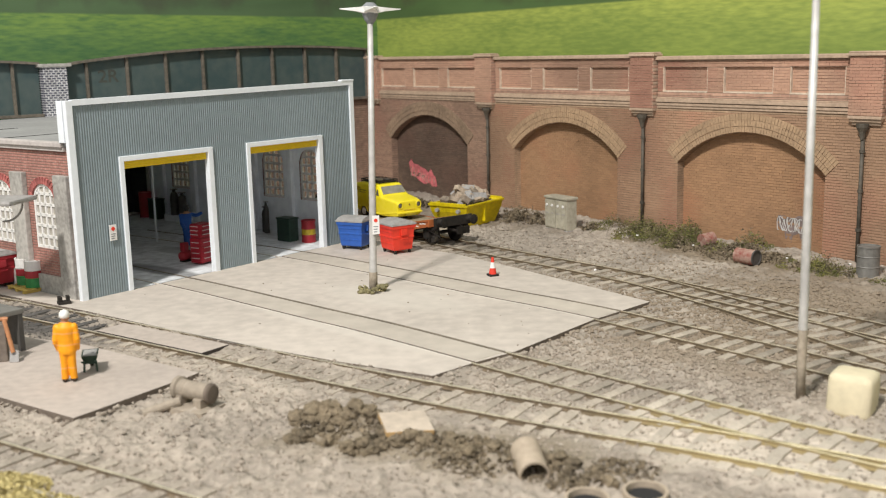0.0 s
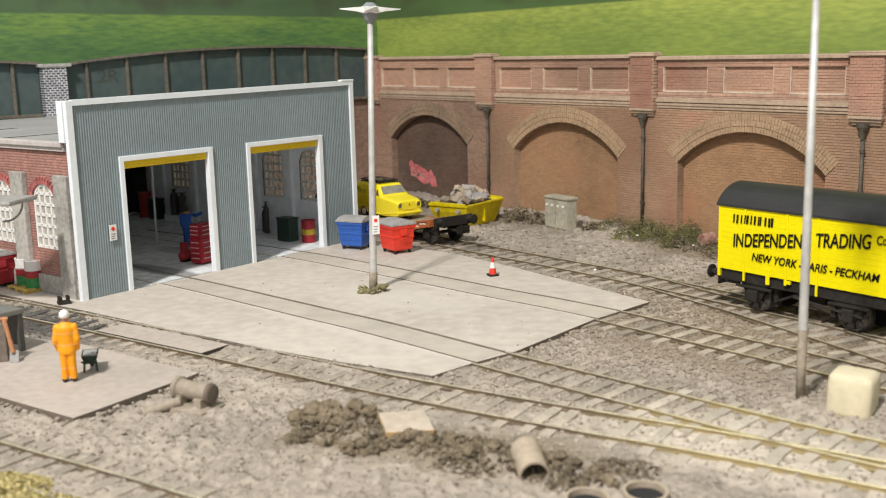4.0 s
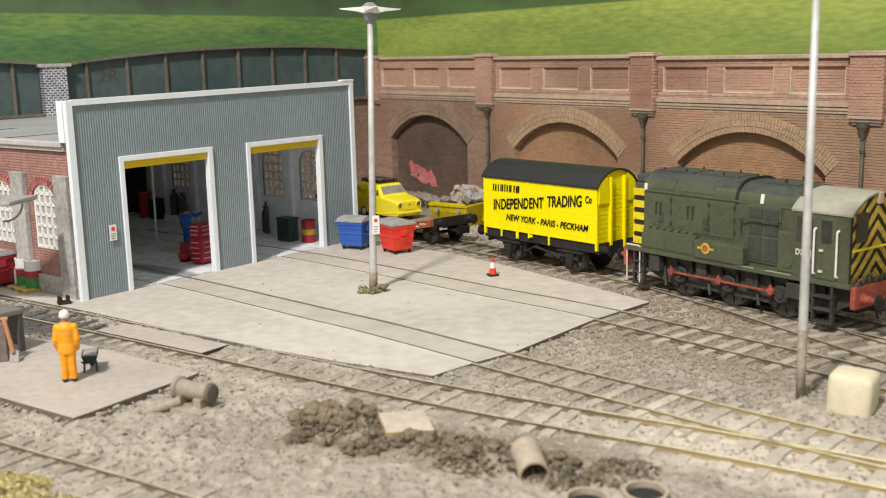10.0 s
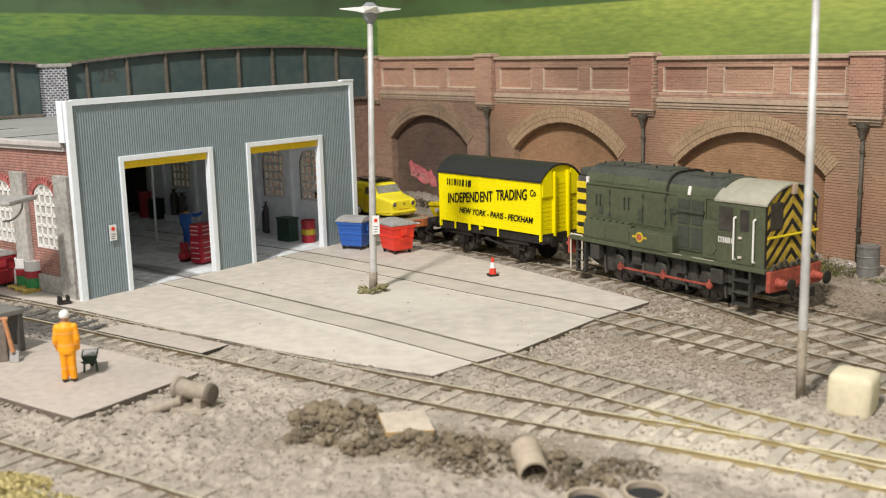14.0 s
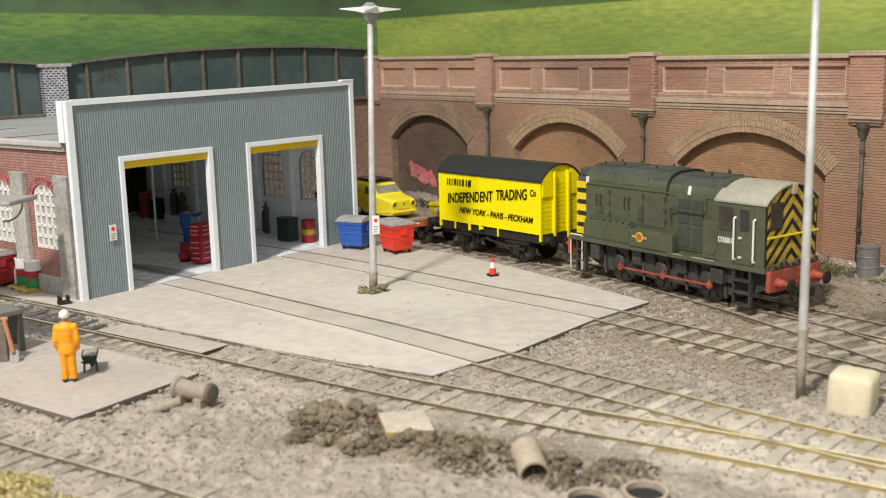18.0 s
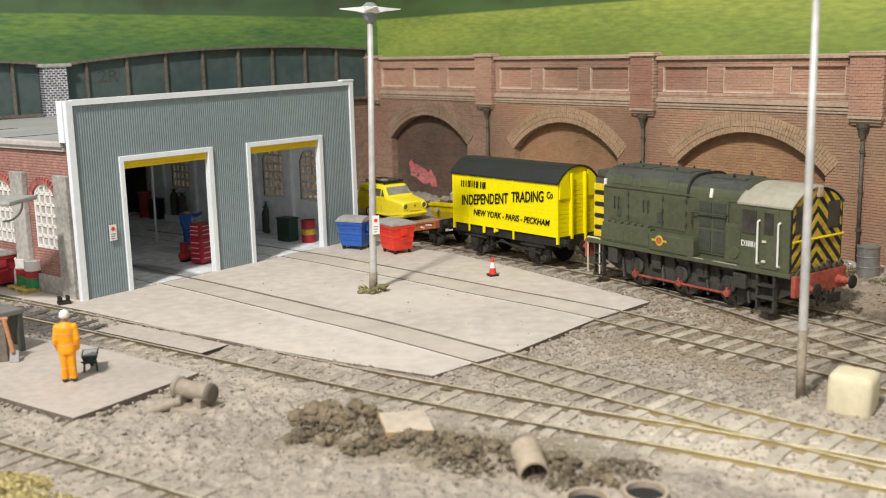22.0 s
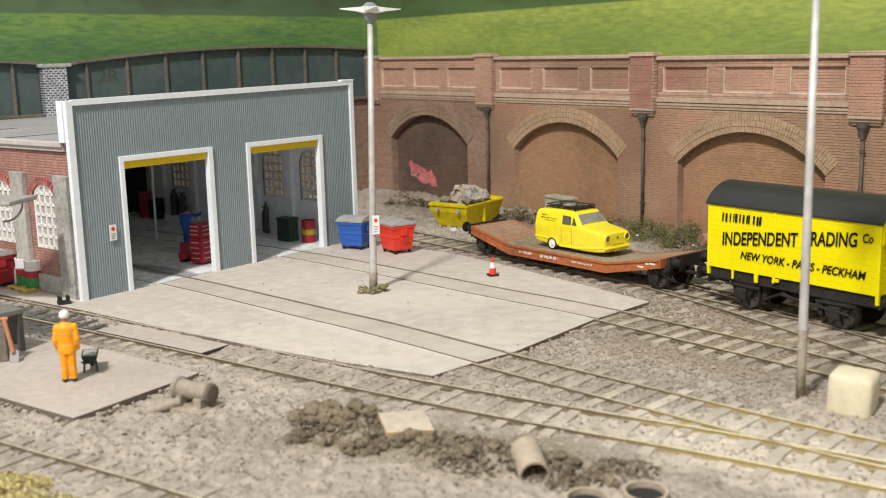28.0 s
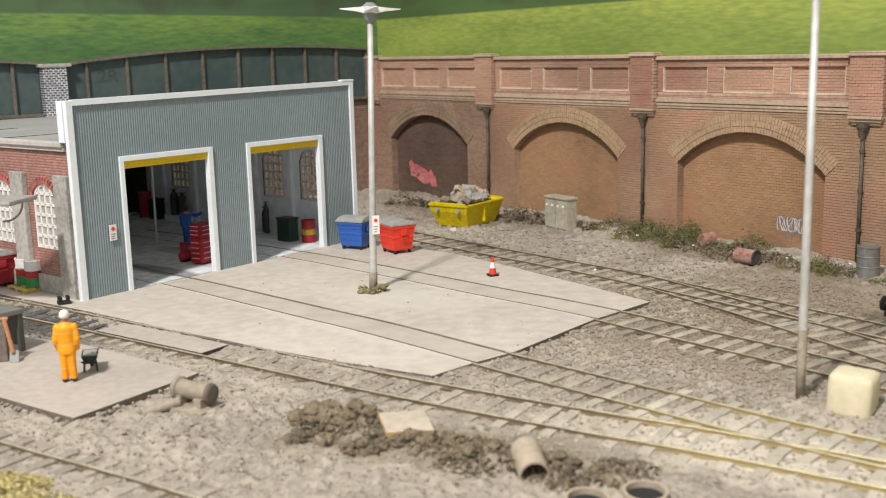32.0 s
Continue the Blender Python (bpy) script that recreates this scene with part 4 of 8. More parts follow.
# ---- rolling stock; local x towards the yard throat, y away from the yard ----
M_YEL = mat("bright_yellow_paint", (0.82, 0.7, 0.002), 0.5, var=0.04, s1=60, s2=500, bump=0.05, spec=0.15)
M_VANROOF = mat("dark_grey_roof", (0.022, 0.022, 0.022), 0.42, var=0.2, s1=40, s2=400, bump=0.1)
M_BLACK = mat("black_underframe", (0.024, 0.021, 0.018), 0.7, var=0.4, s1=80, s2=600, bump=0.2, spec=0.25)
M_TYRE = mat("steel_tyre", (0.12, 0.11, 0.1), 0.4, 0.6, var=0.3)
M_INK = mat("black_lettering", (0.014, 0.012, 0.008), 0.85, var=0.3, s1=150, s2=900, bump=0, spec=0.1)
M_GREEN = mat("weathered_loco_green", (0.072, 0.081, 0.044), 0.55, var=0.2, s1=40, s2=500, bump=0.12)
M_GREEN2 = mat("loco_grille_green", (0.045, 0.052, 0.038), 0.65, var=0.25)
M_CABROOF = mat("pale_grey_cab_roof", (0.33, 0.31, 0.245), 0.6, var=0.12, s1=40, s2=400, bump=0.05)
M_LRED = mat("red_lining_paint", (0.3, 0.062, 0.04), 0.6, var=0.4, s1=120, s2=700)
M_GRIME = mat("dusty_black_running_gear", (0.04, 0.037, 0.031), 0.75, var=0.5, s1=120, s2=700)
# cab-end stripe yellow, lowered for that end's shade as well as grime
M_WASP_SHADE = mat("grimy_shaded_stripe_yellow", (0.4, 0.27, 0.028), 0.65, var=0.5, s1=70, s2=500)
M_CABGLASS = mat("dusty_cab_window", (0.05, 0.045, 0.038), 0.35, var=0.3, s1=60, s2=300, bump=0, spec=0.25)
M_WASP = mat("wasp_stripe_yellow", (0.55, 0.4, 0.025), 0.55, var=0.35, s1=60, s2=500)
M_NOSE = mat("bright_stripe_yellow", (0.7, 0.53, 0.01), 0.5, var=0.15, s1=60, s2=500)
M_SOOTTOP = mat("sooty_grey_green_roof", (0.052, 0.056, 0.046), 0.6, var=0.3, s1=35, s2=400, bump=0.12)
M_DEND = mat("dark_grey_paint", (0.07, 0.065, 0.06), 0.7)
M_WIRE = mat("cream_handrail", (0.6, 0.55, 0.44), 0.5, var=0.1)
M_LWHITE = mat("white_transfer", (0.72, 0.7, 0.65), 0.6, var=0.1)
M_OXIDE = mat("orange_oxide_paint", (0.33, 0.1, 0.03), 0.65, var=0.3, s1=50, s2=500)
M_DECK = mat("worn_deck_plank", (0.26, 0.19, 0.12), 0.85, var=0.3, s1=45, s2=500, col2=(0.33, 0.28, 0.2), rnd=0.07)
M_CARGLASS = mat("dusty_car_window", (0.11, 0.1, 0.085), 0.18, var=0.3, s1=60, s2=300, bump=0)
M_CREST = mat("crest_red", (0.4, 0.1, 0.04), 0.6)


def text_part(body, size, m, material, parent, name, slant=0.25, sx=1.0):
    cu = bpy.data.curves.new(name, "FONT")
    cu.body, cu.size, cu.extrude, cu.shear = body, size * MM, 0.00004, slant
    cu.offset = size * 0.017 * MM
    cu.align_x, cu.align_y = "CENTER", "CENTER"
    tmp = bpy.data.objects.new(name, cu)
    scene.collection.objects.link(tmp)
    me = bpy.data.meshes.new_from_object(tmp.evaluated_get(bpy.context.evaluated_depsgraph_get()))
    bpy.data.objects.remove(tmp)
    me.materials.clear()
    me.materials.append(material)
    ob = new(name, me)
    ob.parent = parent
    ob.matrix_basis = m @ Matrix.Diagonal((sx, 1, 1, 1))
    return ob


def stroke_row(x0, x1, z0, z1, y, count, m=None, seed=1, tilt=0.6):
    """A word as a row of plain upright bars of uneven width."""
    rg = random.Random(seed)
    bm = bmesh.new()
    step = (x1 - x0) / count
    for i in range(count):
        w = step * rg.uniform(0.3, 0.62)
        a = x0 + i * step + rg.uniform(0, step - w)
        lift = rg.uniform(-0.2, 0.2)
        q = tilt * (z1 - z0) * 0.12
        pts = [(a, z0 + lift), (a + w, z0 + lift), (a + w + q, z1 + lift), (a + q, z1 + lift)]
        prism(bm, pts, y - 0.06, y + 0.05, axis="y")
    return bm


ROLLING, CRANKS = [], []


def wheelset(parent, x, r, gauge=16.5, spokes=8, material=M_BLACK, frame_y=8.25):
    for sgn in (-1, 1):
        bm = bmesh.new()
        m = Matrix.Translation((0, sgn * (frame_y - 1.2), 0)) @ Matrix.Rotation(radians(-90 * sgn), 4, "X")
        lathe(bm, [(r - 1.3, 0.3), (r - 1.3, 0), (r + 0.7, 0), (r + 0.7, 0.5), (r, 0.7), (r - 0.15, 2.6), (r - 1.2, 2.6), (r - 1.3, 2.0), (r * 0.25, 1.6), (0.5, 2.4)], m, 28)
        w = part("wheel", bm, material, parent, smooth=False)
        w.matrix_basis = at(x, 0, r)
        ROLLING.append((w, parent, x, r))
        bm = bmesh.new()
        for i in range(spokes):
            t = 2 * math.pi * i / spokes
            rod(bm, (0, sgn * (frame_y + 1.2), 0), ((r - 1) * math.cos(t), sgn * (frame_y + 1.2), (r - 1) * math.sin(t)), 0.5, 6)
        part("spokes", bm, material, w)
        bm = bmesh.new()
        lathe(bm, [(r - 0.05, 0.75), (r + 0.04, 0.75), (r - 0.1, 2.58), (r - 1.0, 2.62), (r - 1.0, 2.55)], m, 28)
        part("tyre", bm, M_TYRE, w)
    bm = bmesh.new()
    rod(bm, (x, -8, r), (x, 8, r), 1.0, 10)
    part("axle", bm, M_BLACK, parent)


def buffer_part(parent, x, y, z, sgn, shank, head, r=2.4, length=6.0):
    bm = bmesh.new()
    m = Matrix.Translation((x, y, z)) @ Matrix.Rotation(radians(90 * sgn), 4, "Y")
    lathe(bm, [(2.0, 0), (2.0, 0.8), (1.6, 1.0), (1.5, length * 0.55), (1.1, length * 0.58), (1.0, length - 1)], m, 16)
    b = part("buffer", bm, shank, parent)
    bm = bmesh.new()
    lathe(bm, [(0.9, length - 1.1), (r, length - 0.7), (r, length - 0.2), (r * 0.6, length)], m, 20)
    part("buffer_head", bm, head, b, smooth=False)


def roof_arc(w, z0, z1, n=14):
    """(y, z) points of a shallow arc from eave to eave."""
    R = (w * w + (z1 - z0) ** 2) / (2 * (z1 - z0))
    t = math.asin(w / R) if z1 - z0 < w else math.pi / 2
    return [(R * math.sin(-t + 2 * t * i / n), z1 - R + R * math.cos(-t + 2 * t * i / n)) for i in range(n + 1)]


def loft(bm, rings, close=True, caps=True):
    vs = [[bm.verts.new(p) for p in r] for r in rings]
    n = len(vs[0])
    for a, b in zip(vs, vs[1:]):
        for i in range(n if close else n - 1):
            bm.faces.new((a[i], a[(i + 1) % n], b[(i + 1) % n], b[i]))
    if caps:
        bm.faces.new(vs[0][::-1])
        bm.faces.new(vs[-1])
    bmesh.ops.recalc_face_normals(bm, faces=bm.faces)


# box van
def build_van():
    van = thing("box_van", "bright yellow planked goods van with dark grey curved roof", "rail wagon")
    L, W, Z0, Z1 = 36.2, 13.2, 15.0, 39.6
    arc = roof_arc(W, Z1, 47.0)
    body = part("body", bx(-L + 0.5, L - 0.5, -W + 0.5, W - 0.5, Z0 + 0.3, Z1), M_YEL, van)
    n = 12
    h = (Z1 - Z0) / n
    for sgn in (-1, 1):
        for i in range(n):
            part("plank", bx(-L, L, sgn * (W - 0.6), sgn * W, Z0 + i * h + 0.01, Z0 + (i + 1) * h - 0.02, 0.04), M_YEL, body)
    for sgn in (-1, 1):
        for i in range(n):
            for a, b in ((-W + 1.0, -5.1), (-4.0, 4.0), (5.1, W - 1.0)):
                part("plank", bx(sgn * (L - 0.55), sgn * (L - 0.1), a, b, Z0 + i * h + 0.03, Z0 + (i + 1) * h - 0.16, 0.12), M_YEL, body)
        bm = bmesh.new()
        prism(bm, [(y * 0.985, min(z, 99) - 0.25) for y, z in arc], sgn * (L - 1.2), sgn * (L - 0.15), axis="x")
        part("end_board", bm, M_YEL, van)
        for y in (-4.6, 4.6):
            bm = bx(sgn * (L - 0.3), sgn * (L + 1.5), y - 0.55, y + 0.55, Z0 - 3.6, 44.0, 0.15)
            part("end_stanchion", bm, M_YEL, van)
        for y in (-W + 0.6, W - 0.6):
            part("corner_post", bx(sgn * (L - 0.9), sgn * (L + 0.3), y - 0.7, y + 0.7, Z0 - 3.2, Z1 + 0.3, 0.2), M_YEL, van)
        for y0, y1 in ((-W + 0.9, -5.3), (5.3, W - 0.9)):
            bm = bmesh.new()
            edge = [(y, z - 0.5) for y, z in arc if y0 < y < y1]
            prism(bm, [(y0, 32.6), (y1, 32.6)] + edge[::-1], sgn * (L - 0.2), sgn * (L + 0.75), axis="x")
            part("vent_hood", bm, M_YEL, van, "plain yellow ventilator hood")
    for sgn in (-1, 1):
        for x, w, d in ((-24.0, 0.9, 3.4), (-13.2, 1.6, 3.2), (-5.5, 1.0, 2.2), (7.5, 0.9, 4.0)):
            part("side_post", bx(x - w / 2, x + w / 2, sgn * (W - 0.3), sgn * (W + 0.35), Z0 - d, Z1 - (0.2 if w < 1.2 else 22), 0.12), M_YEL, van)
        part("door_hinge", bx(-5.5, -3.2, sgn * (W - 0.3), sgn * (W + 0.4), Z0 - 1.6, Z0 - 0.4, 0.1), M_YEL, van)
        bm = bx(-L + 0.6, L - 0.6, sgn * (W - 2.6), sgn * (W - 1.0), 10.6, Z0 + 0.5, 0.1)
        part("solebar", bm, M_BLACK, van)
        for x in (-20.0, 20.0):
            bm = bmesh.new()
            prism(bm, [(x - 6.5, 11), (x + 6.5, 11), (x + 2.4, 4.2), (x - 2.4, 4.2)], sgn * 11.0, sgn * 11.8, axis="y")
            box(bm, x - 2.3, x + 2.3, sgn * 11.4, sgn * 13.6, 4.0, 8.6, 0.4)
            box(bm, x - 8, x + 8, sgn * 12.0, sgn * 13.0, 9.0, 10.0, 0.2)
            part("axlebox", bm, M_BLACK, van)
        bm = bmesh.new()
        rod(bm, (-2, sgn * 13, 9), (26, sgn * 13.4, 6.5), 0.45, 6)
        rod(bm, (-2, sgn * 12, 9.5), (-12, sgn * 10, 5), 0.5, 6)
        rod(bm, (-2, sgn * 12, 9.5), (9, sgn * 10, 5), 0.5, 6)
        part("brake_lever", bm, M_BLACK, van)
        for x in (-20 + 8, 20 - 8):
            part("brake_shoe", bx(x - 1.0, x + 1.0, sgn * 7.2, sgn * 9.6, 3, 11, 0.3), M_BLACK, van)
    part("vacuum_cylinder", bx(-4, 6, -5, 5, 5.5, 11, 1.5), M_BLACK, van)
    part("headstock", bx(-L - 0.6, -L + 1, -W + 1, W - 1, 10.2, Z0, 0.2), M_BLACK, van)
    part("headstock", bx(L - 1, L + 0.6, -W + 1, W - 1, 10.2, Z0, 0.2), M_BLACK, van)
    outer = [(y * 1.045, z + 0.5) for y, z in arc]
    inner = [(y * 1.045, z - 0.35) for y, z in arc]
    bm = bmesh.new()
    loft(bm, [[(x, y, z) for y, z in outer + inner[::-1]] for x in (-L - 1.0, L + 1.0)])
    bm.normal_update()
    part("roof", bm, M_VANROOF, van, "smooth dark grey curved roof", smooth=False)
    for x in (-20, 20):
        wheelset(van, x, 6.3)
    for sgn in (-1, 1):
        for y in (-10, 10):
            buffer_part(van, sgn * (L + 0.5), y, 12.4, sgn, M_BLACK, M_BLACK, 2.6, 5.6)
        bm = bmesh.new()
        rod(bm, (sgn * L, 0, 7), (sgn * (L + 8), 0, 7), 0.8, 8)
        box(bm, sgn * (L + 6.5), sgn * (L + 7.5), -4, 4, 6, 10, 0.2)
        part("coupling", bm, M_BLACK, van)
    # lettering: the trader's name as plain bars, the cities in letters
    y = -W - 0.38
    part("name_bars", stroke_row(-30.0, -11.2, 33.5, 36.8, y, 12, seed=3), M_INK, van, "row of plain black bars")
    for body, size, sx, x, z, tilt in (("INDEPENDENT", 7.0, 0.72, -12.8, 28.2, 6.6), ("TRADING", 7.0, 0.7, 17.0, 32.0, 6.0), ("Co", 4.4, 0.72, 31.6, 34.2, 5.0), ("NEW YORK - PARIS - PECKHAM", 4.1, 0.9, 5.4, 21.3, 0.0)):
        text_part(body, size, Matrix.Translation((x * MM, y * MM, z * MM)) @ pose(0, 0, 0, 90, -tilt), M_INK, van, "lettering", 0.22, sx)
    return van


# shunting locomotive
AXLES, AXLE_Z, THROW = (-27.4, -3.4, 20.6), 9.1, 3.4


def build_loco():
    lo = thing("shunting_locomotive", "weathered dark green diesel shunter with striped cab end", "locomotive")
    FP = 18.0
    part("footplate", bx(-54.4, 50.5, -16.4, 16.4, FP - 1.8, FP, 0.2), M_GREEN, lo)
    # bonnet
    def hood_line(w, zt, zs, z0):
        arc = [(-w, z0), (-w, zs)] + [(-w * max(0.0, math.cos(t)) ** 0.62, zs + (zt - zs) * math.sin(t) ** 0.95) for t in [math.pi / 2 * i / 9 for i in range(1, 10)]]
        return arc + [(-y, z) for y, z in arc[::-1][1:]]

    def hood(x0, x1, w, zt, zs, name):
        full = hood_line(w, zt, zs, FP)
        bm = bmesh.new()
        loft(bm, [[(x, y, z) for y, z in full] for x in (x0, x1)])
        bm.normal_update()
        for f in bm.faces:
            f.material_index = 1 if f.normal.z > 0.45 else 0
        return part(name, bm, [M_GREEN, M_SOOTTOP], lo)
    hood(-47.5, -0.5, 12.6, 49.6, 41.6, "bonnet")
    hood(-0.5, 27.4, 12.6, 48.9, 41.2, "bonnet")
    bm = bmesh.new()
    loft(bm, [[(x, y, z) for y, z in hood_line(12.95, 49.95, 41.8, 40.4)] for x in (-1.0, 0.0)])
    part("bonnet_strap", bm, M_BLACK, lo)
    # striped radiator frame at the nose
    part("radiator", bx(-53.2, -47.4, -12.1, 12.1, FP, FP + 26.2, 0.2), M_DEND, lo, "dark radiator shroud")
    for i in range(5):
        z = FP + 0.6 + i * 5.1
        part("nose_stripe", bx(-53.7, -47.6, -12.6, 12.6, z, z + 2.9, 0.15), M_NOSE, lo, "yellow nose stripe")
        if i:
            part("nose_stripe", bx(-53.5, -47.6, -12.4, 12.4, z - 1.7, z - 0.5, 0.15), M_BLACK, lo, "black nose stripe")
    part("nose_cap", bx(-53.0, -47.4, -11.2, 11.2, FP + 26.2, FP + 29.8, 0.9), M_SOOTTOP, lo)
    # bonnet details
    for x0, x1 in ((-46.8, -33.0), (-32.2, -13.8), (-13.0, -1.4)):
        for sgn in (-1, 1):
            d = part("bonnet_door", bx(x0, x1, sgn * 12.3, sgn * 12.85, 26.6, 40.6, 0.2), M_GREEN, lo)
            for zz in (28.5, 33.2, 38.0):
                part("hinge", bx(x1 - 0.5, x1 + 0.5, sgn * 12.6, sgn * 13.2, zz, zz + 1.5, 0.15), M_GREEN2, d)
            if x0 < -14:
                for hx in (x0 + 0.46 * (x1 - x0), x0 + 0.46 * (x1 - x0) + 2.4):
                    bm = bmesh.new()
                    rod(bm, (hx, sgn * 13.6, 32.6), (hx, sgn * 13.6, 37.2), 0.3, 6)
                    rod(bm, (hx, sgn * 12.6, 37.1), (hx, sgn * 13.6, 37.1), 0.3, 6)
                    rod(bm, (hx, sgn * 12.6, 32.7), (hx, sgn * 13.6, 32.7), 0.3, 6)
                    part("door_handle", bm, M_GREEN2, d)
    for x0, x1 in ((-46, -27), (-24, -5), (6, 22)):
        part("roof_hatch", bx(x0, x1, -6.4, 6.4, 48.4, 49.85 if x0 < 0 else 49.1, 0.2), M_SOOTTOP, lo)
    for x in (-43.0, -31.5, -13.0, 16.0):
        for y in (-5.2, 5.2):
            bm = bmesh.new()
            rod(bm, (x - 0.6, y, 48.8), (x, y, 50.7), 0.3, 6)
            rod(bm, (x + 0.6, y, 48.8), (x, y, 50.7), 0.3, 6)
            part("lifting_eye", bm, M_BLACK, lo)
    for sgn in (-1, 1):
        part("panel_bead", bx(-46.8, 1.0, sgn * 12.3, sgn * 13.1, 41.2, 41.9, 0.15), M_GREEN, lo)
        part("panel_bead", bx(-0.4, 27, sgn * 12.3, sgn * 12.9, 40.9, 41.4, 0.15), M_GREEN, lo)
        for x0, x1 in ((-42.0, -31.0), (-26.5, -11.5)):
            part("shoulder_hatch", bx(x0, x1, -0.3, 0.3, -1.9, 1.9, 0.2, m=Matrix.Translation((0, sgn * 12.0, 44.6)) @ Matrix.Rotation(radians(14 * sgn), 4, "X")), M_GREEN, lo)
        bm = bmesh.new()
        rod(bm, (2.6, sgn * 14.6, 35.6), (19.6, sgn * 14.6, 35.6), 0.34, 8)
        for x in (2.8, 11.0, 19.4):
            rod(bm, (x, sgn * 12.6, 35.6), (x, sgn * 14.6, 35.6), 0.3, 6)
        rod(bm, (2.8, sgn * 14.4, 35.6), (2.8, sgn * 14.4, 30.6), 0.3, 6)
        part("grab_rail", bm, M_GREEN2, lo)
        bm = bmesh.new()
        cyl(bm, 2.5, 2.3, 0.5, Matrix.Translation((24.8, sgn * 15.55, 22.4)) @ Matrix.Rotation(radians(90 * -sgn), 4, "X"), 22)
        part("inspection_cover", bm, M_GREEN, lo)
    # side boxes
    for sgn in (-1, 1):
        b = part("battery_box", bx(-45.2, -17.6, sgn * 12.4, sgn * 15.8, FP, 26.4, 0.4), M_GREEN, lo)
        for i in range(7):
            part("louvre", bx(-44.4 + i * 3.8, -41.9 + i * 3.8, sgn * 12.6, sgn * 15.6, 26.3, 27.3, 0.35), M_GREEN, b)
        for i in range(2):
            part("box_door", bx(-45.6 + i * 14.2, -32.6 + i * 14.2, sgn * 15.6, sgn * 16.05, FP + 0.9, 24.2, 0.15), M_GREEN, b)
        part("fuel_tank", bx(-17.4, 6.2, sgn * 12.4, sgn * 17.0, FP, 25.0, 0.6), M_GREEN, lo)
        part("tank_lid", bx(-16.8, 5.6, sgn * 12.8, sgn * 16.2, 24.8, 25.5, 0.3), M_GREEN, lo)
        g = part("grille_door", bx(4.8, 19.8, sgn * 12.4, sgn * 13.2, 19.5, 41.0, 0.2), M_GREEN, lo)
        for x0, x1 in ((5.8, 11.8), (12.8, 18.8)):
            for z0, z1 in ((20.5, 29.0), (30.2, 34.6), (35.4, 40.0)):
                gp = part("grille", bx(x0, x1, sgn * 13.1, sgn * 13.5, z0, z1, 0.1), M_GREEN2, g)
        part("air_box", bx(20.2, 28.6, sgn * 12.4, sgn * 15.6, FP, 33.2, 0.8), M_GREEN, lo)
        for x in (-38, -15):
            part("marker_panel", bx(x - 1.2, x + 1.2, sgn * 12.6, sgn * 13.2, 29, 33, 0.2), M_GREEN2, lo)
        # crest
        c = Matrix.Translation((-11.4, sgn * 17.05, 22.4)) @ Matrix.Rotation(radians(90), 4, "X")
        bm = bmesh.new()
        cyl(bm, 2.1, 2.1, 0.24, c @ Matrix.Translation((0, 0, -0.12)), 24)
        e = part("emblem", bm, M_WASP, lo, "round gold and red emblem")
        bm = bmesh.new()
        cyl(bm, 1.45, 1.45, 0.34, c @ Matrix.Translation((0, 0, -0.17)), 20)
        part("emblem_disc", bm, M_CREST, e)
        part("emblem_scroll", bx(-15.4, -7.4, sgn * 17.0, sgn * 17.12, 21.9, 22.8), M_WASP, e)
        # frames, wheels, rods
        bm = bmesh.new()
        outline = [(-50, 16.4), (50, 16.4), (50, 10.5), (44, 7.5), (36, 4.6), (-36, 4.6), (-44, 7.5), (-50, 10.5)]
        prism(bm, outline, sgn * 10.8, sgn * 11.7, axis="y")
        part("main_frame", bm, M_GRIME, lo, "black slab frame")
        for x in AXLES:
            bm = bmesh.new()
            m = Matrix.Translation((0, sgn * 12.0, 0)) @ Matrix.Rotation(radians(-90 * sgn), 4, "X")
            lathe(bm, [(3.6, 0), (3.6, 0.9), (3.1, 1.3), (1.5, 1.4), (1.5, 1.9), (0.2, 1.9)], m, 20)
            box(bm, -0.8, THROW + 0.9, sgn * 12.9, sgn * 13.8, -1.3, 1.3, 0.4)
            crank = part("fly_crank", bm, M_GRIME, lo, "grimy outside crank")
            crank.matrix_basis = at(x, 0, AXLE_Z)
            CRANKS.append((crank, x))
            part("spring", bx(x - 5.5, x + 5.5, sgn * 11.6, sgn * 13.0, 14.2, 15.8, 0.4), M_GRIME, lo)
            part("frame_stay", bx(x + 8.5, x + 14.0, sgn * 11.6, sgn * 13.6, 9.5, 16.2, 0.5), M_GRIME, lo)
        bm = bmesh.new()
        for x0, x1 in zip(AXLES, AXLES[1:]):
            box(bm, x0, x1, sgn * 14.2, sgn * 14.9, -0.45, 0.45, 0.2)
        cr = part("coupling_rod", bm, M_LRED, lo, "dull red coupling rod")
        for x in AXLES:
            bm = bmesh.new()
            lathe(bm, [(1.45, 0), (1.45, 1.2), (0.8, 1.4), (0.3, 1.4)], Matrix.Translation((x, sgn * 13.9, 0)) @ Matrix.Rotation(radians(-90 * sgn), 4, "X"), 16)
            part("rod_boss", bm, M_LRED, cr, "red rod boss")
            part("oil_cup", bx(x - 0.5, x + 0.5, sgn * 14.1, sgn * 15.0, 1.2, 2.3, 0.2), M_LRED, cr)
        cr.matrix_basis = at(0, 0, AXLE_Z)
        CRANKS.append((cr, None))
        for x in (-34, -11.5, 11.5, 31):
            bm = bmesh.new()
            rod(bm, (x, sgn * 13.6, 3.5), (x - 2.5, sgn * 12.0, 12), 0.6, 6)
            part("brake_hanger", bm, M_GRIME, lo)
